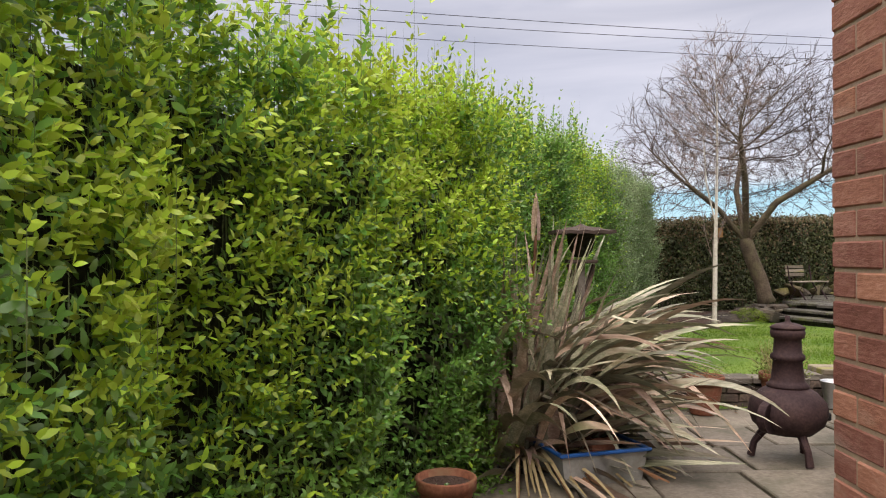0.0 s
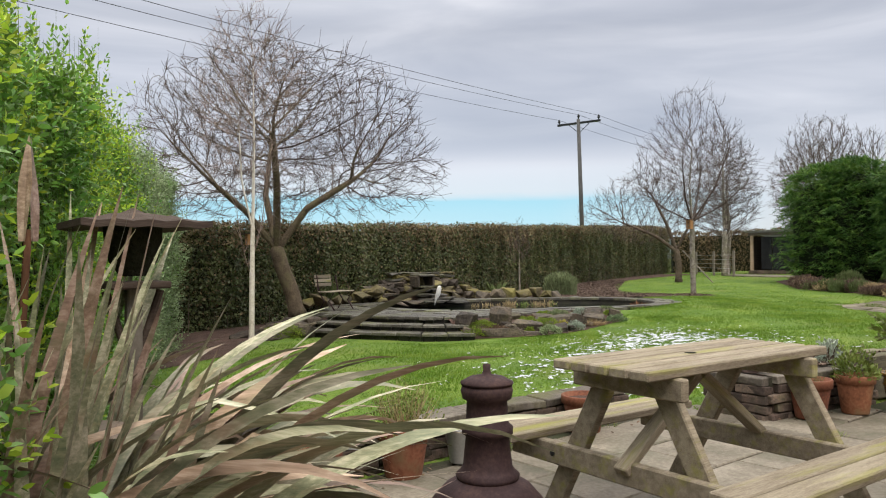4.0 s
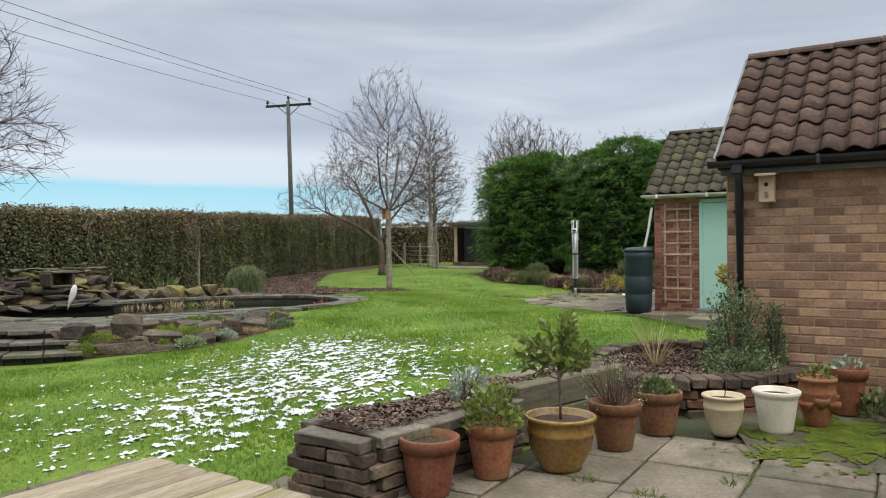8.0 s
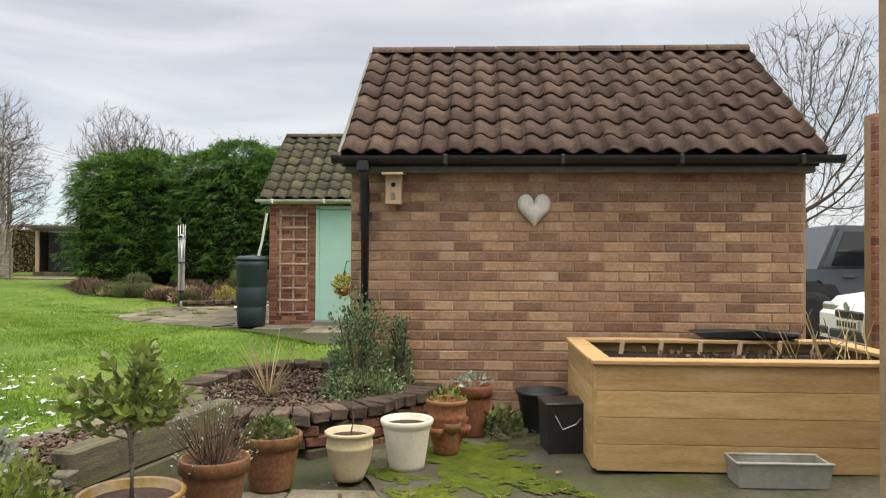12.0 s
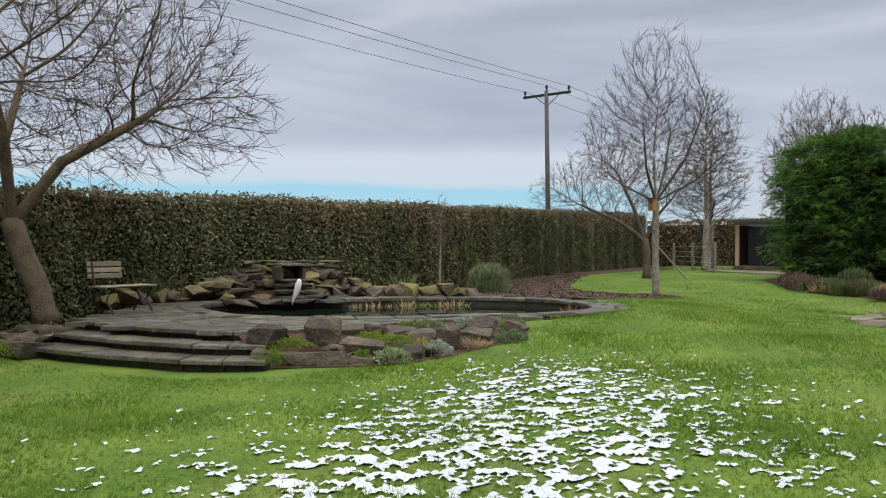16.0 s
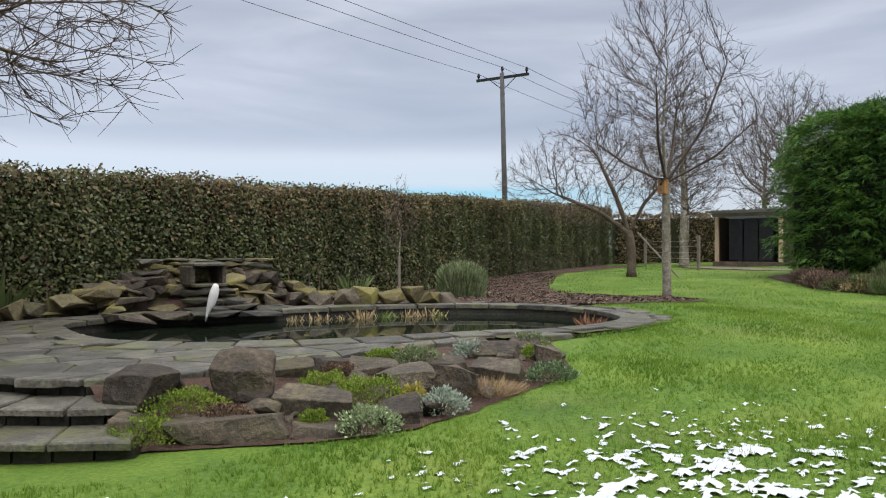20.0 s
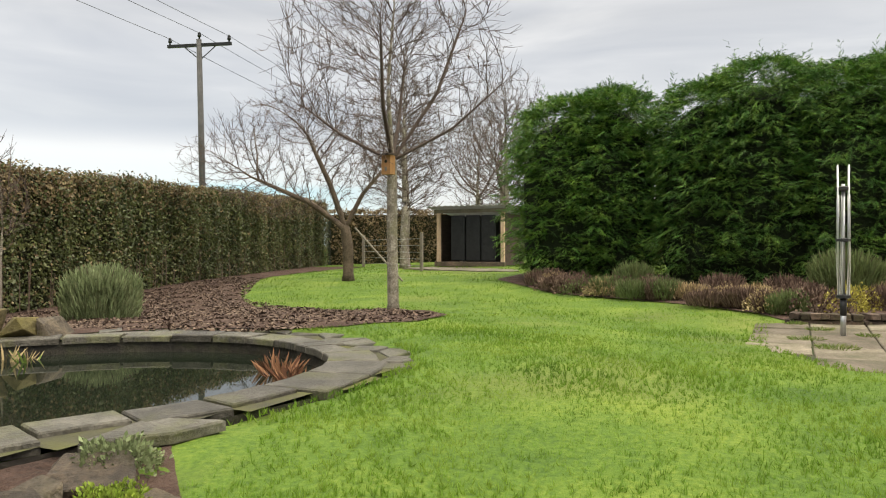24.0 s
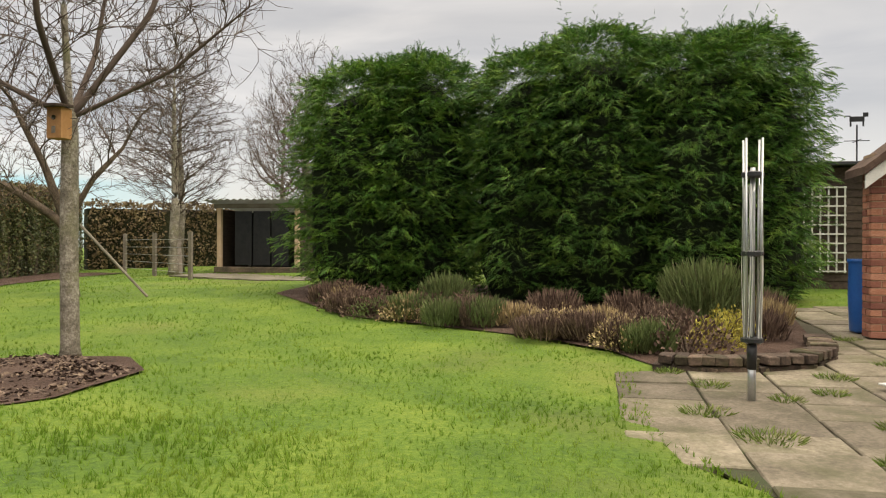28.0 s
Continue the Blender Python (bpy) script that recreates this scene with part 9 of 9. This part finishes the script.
def heart():
    t = thing("mosaic_heart", pose(8.06, -0.67, 1.42), "white mosaic heart hanging on the brick wall", "wall ornament")
    bm = bmesh.new()
    n = 40
    rings = []
    for sc, off in ((1.0, 0.0), (1.0, 0.012), (0.86, 0.034), (0.5, 0.05)):
        ring = []
        for k in range(n):
            a = 2 * math.pi * k / n
            hx = 16 * math.sin(a) ** 3
            hz = 13 * math.cos(a) - 5 * math.cos(2 * a) - 2 * math.cos(3 * a) - math.cos(4 * a)
            ring.append(bm.verts.new((-off, hx / 34 * 0.265 * sc, 0.155 + (hz + 2.5) / 29 * 0.265 * sc)))
        rings.append(ring)
    for a, b in zip(rings, rings[1:]):
        for k in range(n):
            bm.faces.new((a[k], a[(k + 1) % n], b[(k + 1) % n], b[k]))
    bm.faces.new(rings[-1]), bm.faces.new(rings[0][::-1])
    bmesh.ops.recalc_face_normals(bm, faces=bm.faces[:])
    part("heart_body", bm, "heart", t, smooth=True)
    part("hanging_wire", tube([(-0.01, -0.03, 0.27), (-0.012, 0.0, 0.33), (-0.01, 0.03, 0.27)], 0.003, 5), "zinc", t)


heart()


# ---- lawn furniture ----
def rotary_dryer():
    t = thing("rotary_dryer", pose(17.72, 5.99, ground_z(17.7, 6.0)), "folded aluminium rotary clothes dryer", "clothes dryer")
    part("ground_socket", rod(bmesh.new(), (0, 0, -0.02), (0, 0, 0.3), 0.028), "alu", t, smooth=True)
    part("mast", rod(bmesh.new(), (0, 0, 0.3), (0, 0, 1.62), 0.018), "alu", t, smooth=True)
    part("black_sleeve", rod(bmesh.new(), (0, 0, 0.22), (0, 0, 0.42), 0.034), "black_plastic", t, smooth=True)
    for z in (0.4, 1.0, 1.55):
        part("clamp", lathe([(0.05, 0), (0.075, 0.01), (0.075, 0.035), (0.05, 0.045)], 14, None, Matrix.Translation((0, 0, z))), "black_plastic", t)
    for k in range(4):
        a = radians(45 + 90 * k)
        part("arm", rod(bmesh.new(), (0.06 * math.cos(a), 0.06 * math.sin(a), 0.4), (0.075 * math.cos(a), 0.075 * math.sin(a), 1.82), 0.0075), "alu", t, smooth=True)
        part("strut", rod(bmesh.new(), (0.045 * math.cos(a + 0.5), 0.045 * math.sin(a + 0.5), 0.45), (0.06 * math.cos(a + 0.7), 0.06 * math.sin(a + 0.7), 1.45), 0.007), "alu", t)
    g = random.Random(2)
    for k in range(16):
        a = g.uniform(0, 6.28)
        part("line_cord", tube([(0.06 * math.cos(a), 0.06 * math.sin(a), 0.44), (0.07 * math.cos(a + 0.3), 0.07 * math.sin(a + 0.3), 0.9), (0.065 * math.cos(a + 0.1), 0.065 * math.sin(a + 0.1), 1.5)], 0.003, 4), "white_paint", t)


rotary_dryer()


def bench():
    t = thing("garden_bench", pose(6.72, 12.95, TERRACE_Z, 0, 0, 28), "small weathered slatted garden bench with metal legs", "bench")
    for k in range(3):
        part("seat_slat", boxed(0, -0.12 + 0.12 * k, 0.4, 0.95, 0.09, 0.022, None, 0.004), "weathered", t)
        part("back_slat", boxed(-0.15, 0.24 + 0.012 * k, 0.55 + 0.09 * k, 0.62, 0.02, 0.07, None, 0.004), "weathered", t)
    for s in (-0.38, 0.36):
        part("leg_frame", tube([(s, -0.2, 0), (s, -0.06, 0.2), (s, -0.18, 0.38)], 0.016, 6), "iron", t)
        part("leg_frame", tube([(s, 0.2, 0), (s, 0.06, 0.2), (s, 0.2, 0.4), (s, 0.26, 0.76)], 0.016, 6), "iron", t)


bench()


def heron():
    t = thing("heron_statue", pose(9.72, 13.3, 0.1, 0, 0, -40), "white heron statue poised at the pond edge", "statue")
    bm = bmesh.new()
    rings = []
    for x, z, r in ((0.06, 0.46, 0.012), (0.065, 0.44, 0.036), (0.055, 0.38, 0.056), (0.035, 0.29, 0.06), (0.01, 0.2, 0.05), (-0.02, 0.13, 0.03), (-0.04, 0.08, 0.015), (-0.055, 0.0, 0.008)):
        rings.append([bm.verts.new((x + r * math.cos(0.6283 * j), 0.85 * r * math.sin(0.6283 * j), z)) for j in range(10)])
    for a, b in zip(rings, rings[1:]):
        for j in range(10):
            bm.faces.new((a[j], b[j], b[(j + 1) % 10], a[(j + 1) % 10]))
    bm.faces.new(rings[0]), bm.faces.new(rings[-1][::-1])
    me = finish(bm, "heron_statue", True)
    me.materials.append(M["white_paint"])
    o = new("heron_statue", me)
    o.matrix_basis = t.matrix_basis @ Matrix.Scale(1.06, 4)
    tagged(o, "white heron statue poised at the pond edge", "statue")
    bpy.data.objects.remove(t)


heron()

# ---- borders ----
for x, y, r, h, sd in ((22.3, 9.1, 0.42, 0.62, 81), (21.7, 5.75, 0.68, 0.95, 82)):
    bush("rosemary_bush", x, y, ground_z(x, y), r, r, h, 3200, 0.2, "rosemary", sd, "upright grey-green rosemary bush in the border", spiky=True)
g = random.Random(6)
for k in range(40):
    u = (k + g.random()) / 40
    x = float(np.interp(u, [0, 0.3, 0.6, 1], [23.6, 22.2, 21.4, 19.8])) + g.uniform(-0.5, 0.55)
    y = float(np.interp(u, [0, 0.3, 0.6, 1], [11.4, 10.2, 8.6, 6.3])) + g.uniform(-0.2, 0.2)
    m_, lab = g.choice((("heather", "low brown winter heather"), ("heather", "low brown winter heather"), ("rosemary", "low dull green cushion plant"), ("heather", "low brown winter heather"), ("straw", "pale dead flower stems"), ("heather", "dead brown flower stems")))
    bush("border_plant", x, y, ground_z(x, y) + 0.02, g.uniform(0.3, 0.55), g.uniform(0.25, 0.45), g.uniform(0.18, 0.38), 800 if k % 2 else 1100, 0.036 if k % 2 else 0.15, m_, 400 + k, lab + " in the border", "border plants", stem=False, spiky=k % 2 == 0)
for k, (x, y, r, m_, lab) in enumerate(((20.55, 5.35, 0.34, "heather", "low brown winter heather"), (21.5, 5.1, 0.4, "straw", "pale dead flower stems"), (22.5, 4.95, 0.42, "heather", "low brown winter heather"), (23.4, 4.75, 0.4, "rosemary", "low dull green cushion plant"),
                                         (20.9, 6.35, 0.42, "heather", "dead brown flower stems"), (22.2, 6.6, 0.45, "heather", "low brown winter heather"), (20.7, 7.0, 0.35, "straw", "pale dead flower stems"), (22.4, 7.6, 0.5, "heather", "dead brown flower stems"),
                                         (20.3, 7.25, 0.24, "heather", "low brown winter heather"), (21.15, 8.5, 0.26, "heather", "low brown winter heather"), (21.75, 9.55, 0.26, "straw", "pale dead flower stems"), (19.55, 6.65, 0.22, "rosemary", "low dull green cushion plant"))):
    bush("border_plant", x, y, ground_z(x, y) + 0.02, r * 1.15, r, 0.16 + r * 0.5, 1100, 0.13, m_, 460 + k, lab + " in the border", "border plants", stem=False, spiky=True)
bush("yellow_shrub", 20.35, 5.65, ground_z(20.3, 5.6), 0.3, 0.28, 0.36, 500, 0.035, "yellow_leaf", 472, "small yellow-leaved shrub at the border's stone edging")
bush("variegated_shrub", 20.0, 5.85, ground_z(20, 5.8), 0.35, 0.3, 0.38, 700, 0.04, "yellow_leaf", 83, "small yellow variegated shrub in the border")
bush("twiggy_shrub", 19.6, 6.2, ground_z(19.6, 6.2), 0.5, 0.4, 0.42, 500, 0.05, "heather", 84, "reddish brown twiggy shrub in the border")
for k, (x, y, r) in enumerate(((17.3, 6.35, 0.3), (16.7, 6.1, 0.35), (18.2, 6.2, 0.25), (18.0, 5.4, 0.2), (16.2, 5.6, 0.2), (19.2, 4.6, 0.2), (17.0, 5.3, 0.25), (18.6, 5.2, 0.25), (17.75, 5.75, 0.2), (18.7, 6.45, 0.2), (20.6, 4.5, 0.22))):
    tf = thing("paving_weed", pose(x, y, ground_z(x, y)), "tuft of grass weeds between the slabs", "weeds", "paving weeds")
    spikes("blade", int(700 * r), r * 0.55, 0.055, 1.6, "weed", tf, 500 + k)
for k, (x, y, r) in enumerate(((5.2, 0.55, 0.12), (5.6, 0.2, 0.1), (4.9, -0.1, 0.08), (5.85, -0.9, 0.14), (6.0, -1.5, 0.12), (4.3, 1.2, 0.08), (5.3, 0.95, 0.1), (3.4, 2.55, 0.12), (2.4, 2.6, 0.12))):
    tf = thing("paving_weed", pose(x, y, ground_z(x, y)), "small weed growing in a patio joint", "weeds", "paving weeds")
    spikes("blade", int(420 * r), r * 0.7, 0.05, 1.2, "weed", tf, 520 + k)
ld = thing("wooden_pallet", pose(18.05, 4.72, ground_z(18, 4.7) + 0.02, 0, 0, 20), "white slatted crate lid lying on the paving", "pallet")
for k in range(5):
    part("slat", boxed(0, -0.2 + 0.1 * k, 0.02, 0.5, 0.07, 0.015, None, 0.003), "white_paint", ld)

# pond planting
bush("clipped_shrub", 15.75, 14.9, ground_z(15.75, 14.9), 0.68, 0.6, 0.9, 5600, 0.17, "sage", 85, "dense upright grey-green shrub behind the pond", spiky=True)
for k, (x, y, s) in enumerate(((13.4, 15.3, 0.5), (7.7, 15.3, 0.75), (12.2, 15.2, 0.4))):
    tf = thing("strap_plant", pose(x, y, ground_z(x, y) + (0.25 if k == 1 else 0.1)), "clump of green strap leaves among the stones", "plant", "strap plants")
    spikes("blade", 70, 0.12, s, 0.8, "rosemary", tf, 540 + k, 1)
for k in range(22):
    u = k / 21
    x, y = float(np.interp(u, [0, 0.45, 1], [11.15, 12.15, 13.2])), float(np.interp(u, [0, 0.45, 1], [13.42, 13.2, 12.75]))
    tf = thing("pond_reed", pose(x + g.uniform(-0.12, 0.12), y + g.uniform(-0.14, 0.06), WATER_Z - 0.03), "dead straw-coloured reeds standing in the water", "reeds", "pond reeds")
    spikes("blade", int(g.choice((4, 7, 12, 20))), 0.1, 0.1 + 0.1 * g.random() ** 2, 0.9, g.choice(("straw", "straw", "weed")), tf, 560 + k)
for k, (x, y) in enumerate(((13.5, 10.1), (13.7, 10.3), (13.4, 9.9))):
    tf = thing("rusty_stump", pose(x, y, WATER_Z - 0.03), "rust-brown cut stems standing in the pond", "reeds", "rusty stems")
    spikes("blade", 40, 0.12, 0.2, 0.9, "rust_stem", tf, 590 + k)
for k, (x, y, r, h, m_, lab) in enumerate((
        (8.68, 8.48, 0.27, 0.16, "lime", "bright green moss cushion"), (8.52, 8.82, 0.2, 0.12, "lime", "bright green moss cushion"), (8.88, 8.24, 0.09, 0.13, "yellow_leaf", "small lime dome plant"),
        (8.93, 7.98, 0.15, 0.17, "silver", "silvery cushion plant"), (8.33, 8.02, 0.19, 0.15, "euonymus_pale", "variegated white-green cushion plant"), (9.57, 9.02, 0.22, 0.13, "sage", "grey trailing plant"),
        (10.15, 8.98, 0.15, 0.13, "silver", "grey trailing plant"), (10.66, 8.62, 0.18, 0.1, "lime", "low yellow-green moss mat"), (10.12, 8.02, 0.2, 0.12, "euonymus", "dark green creeping plant"),
        (7.55, 9.0, 0.25, 0.13, "lime", "bright green low alpine plant"), (7.24, 8.82, 0.22, 0.14, "lime", "bright green low alpine plant"), (7.72, 8.74, 0.2, 0.09, "dead_leaf", "brown dead moss"),
        (8.12, 8.34, 0.09, 0.09, "lime", "small green seedling"), (10.98, 8.98, 0.2, 0.13, "sage", "dark green creeping plant"), (9.45, 9.3, 0.18, 0.06, "lime", "yellow-green moss mat"), (8.85, 9.1, 0.16, 0.06, "dead_leaf", "brown dead moss"),
        (4.75, 11.35, 0.36, 0.26, "lime", "yellow-green spurge by the stones"))):
    fine = m_ in ("lime", "dead_leaf")
    bush("alpine_plant", x, y, rock_z(x, y) if x > 7 else ground_z(x, y) + 0.02, r * 1.1, r * 0.95, h, int((2600 if fine else 1500) * r / 0.25), 0.018 if fine else 0.026, m_, 620 + k, lab + " between the rockery stones", "alpine plants", stem=False)
tuft = thing("dead_tuft", pose(9.48, 8.1, rock_z(9.48, 8.1)), "dead rust-straw tuft of fine stems in the rockery", "plant")
spikes("stalk", 900, 0.22, 0.15, 2.0, "straw", tuft, 655)
spikes("stalk", 500, 0.24, 0.13, 2.6, "rust_stem", tuft, 656)


def rockery_bed():
    """Dark soil in the slope, rough at its lower edge."""
    nu, nv = 90, 26
    P = []
    for i in range(nu):
        x = 7.1 + 4.25 * i / (nu - 1)
        lo = float(np.interp(x, ROCK_X, ROCK_Y)) + 0.04 * noise.noise(Vector((x * 6, 0, 0)))
        for j in range(nv):
            y = lo + (9.44 - lo) * j / (nv - 1)
            P.append((x, y, rock_z(x, y) + 0.03 * noise.noise(Vector((x * 8, y * 8, 2.0))) * min(1, j / 2)))
    idx = np.arange(nu * nv).reshape(nu, nv)
    f = np.stack([idx[:-1, :-1], idx[1:, :-1], idx[1:, 1:], idx[:-1, 1:]], -1).reshape(-1, 4)
    tagged(part("rockery_bed", mesh_from("rockery_bed", P, f), "soil", smooth=True), "dark soil between the rockery stones", "flower bed", kind="structure")


rockery_bed()
# variegated shrub at the garage pipe, long bed plants
bush("variegated_euonymus", 7.84, 0.62, 0.2, 0.2, 0.24, 0.74, 2600, 0.03, "euonymus", 86, "cream variegated evergreen shrub around the downpipe")
bush("euonymus_base", 7.78, 0.55, 0.2, 0.28, 0.32, 0.22, 1500, 0.03, "euonymus_pale", 87, "pale variegated growth spilling over the bed", stem=False)
bush("upright_euonymus", 7.95, 0.33, 0.2, 0.1, 0.1, 0.62, 900, 0.03, "euonymus", 88, "slim dark green evergreen shoot by the wall")
bm = bmesh.new()
gg = random.Random(12)
for k in range(30):
    a, L = gg.uniform(0, 6.28), gg.uniform(0.2, 0.5)
    tube([(0, 0, 0), (0.1 * math.cos(a), 0.1 * math.sin(a), L * 0.5), (0.22 * math.cos(a), 0.22 * math.sin(a), L)], [0.004, 0.0028, 0.0015], 5, bm)
tw = thing("bare_shrub", pose(7.75, 1.25, 0.2), "bare twiggy shrub in the round bed", "shrub")
part("twig", bm, "straw", tw)
for k, (x, y) in enumerate(((5.42, 1.78), (5.62, 1.86))):
    bush("silver_herb", x, y, 0.27, 0.14, 0.12, 0.2, 240, 0.035, "silver", 640 + k, "silvery-green herb in the raised bed", "silver herbs")
# two yellow primroses, each a simple dome standing in for the flower
for k, (x, y) in enumerate(((6.55, 1.5), (6.68, 1.55))):
    o = part("yellow_ornament", lathe([(0.0, 0.0), (0.035, 0.004), (0.042, 0.022), (0.03, 0.042), (0.0, 0.05)], 16), "yellow_leaf", at=pose(x, y, 0.29, 12, 8, 0), smooth=True)
    tagged(o, "small yellow primrose in the raised bed, built as a dome", "ornament", "yellow ornaments")
hang = thing("hanging_planter", pose(14.0, 1.85, 0.62), "rusty hanging basket with yellow trailing leaves", "hanging basket")
part("basket", lathe([(0.02, 0.0), (0.1, 0.04), (0.13, 0.13), (0.12, 0.14)], 16), "terracotta", hang)
part("hanger", tube([(0, 0, 0.14), (0.02, 0.0, 0.4), (0.25, 0, 0.55), (0.5, 0, 0.55)], 0.008, 6), "steel_dark", hang)
leaf_ball("foliage", 0.2, 0.16, 0.17, 420, 0.055, "yellow_leaf", hang, 89, cz=0.18, hollow=0.2)
fl = np.random.default_rng(90)
n = 3600
x, y = fl.uniform(-1.5, 7.9, n), fl.uniform(-1.5, 2.7, n)
near = (np.abs(y - 2.6) < 0.25) & (x < 3.8) | (np.abs(y - (1.75 - 0.2 * (x - 4.5))) < 0.35) & (x > 4.4) | ((x > 5.9) & (y > -0.75) & (y < 0.75 - 0.3 * (x - 5.9)) & (np.hypot(x - 6.85, y + 0.25) > 0.45))
x, y = x[near], y[near]
tagged(part("fallen_leaves", scattered("fallen_leaves", LEAF_V, LEAF_F, np.c_[x, y, ground_many(x, y) + 0.015], turns(len(x), np.tile((0, 0, 1.0), (len(x), 1)), 0.4, 7), fl.uniform(0.02, 0.06, (len(x), 1))), "dead_leaf"), "brown fallen leaves gathered along the walls", "leaves", kind="stuff")
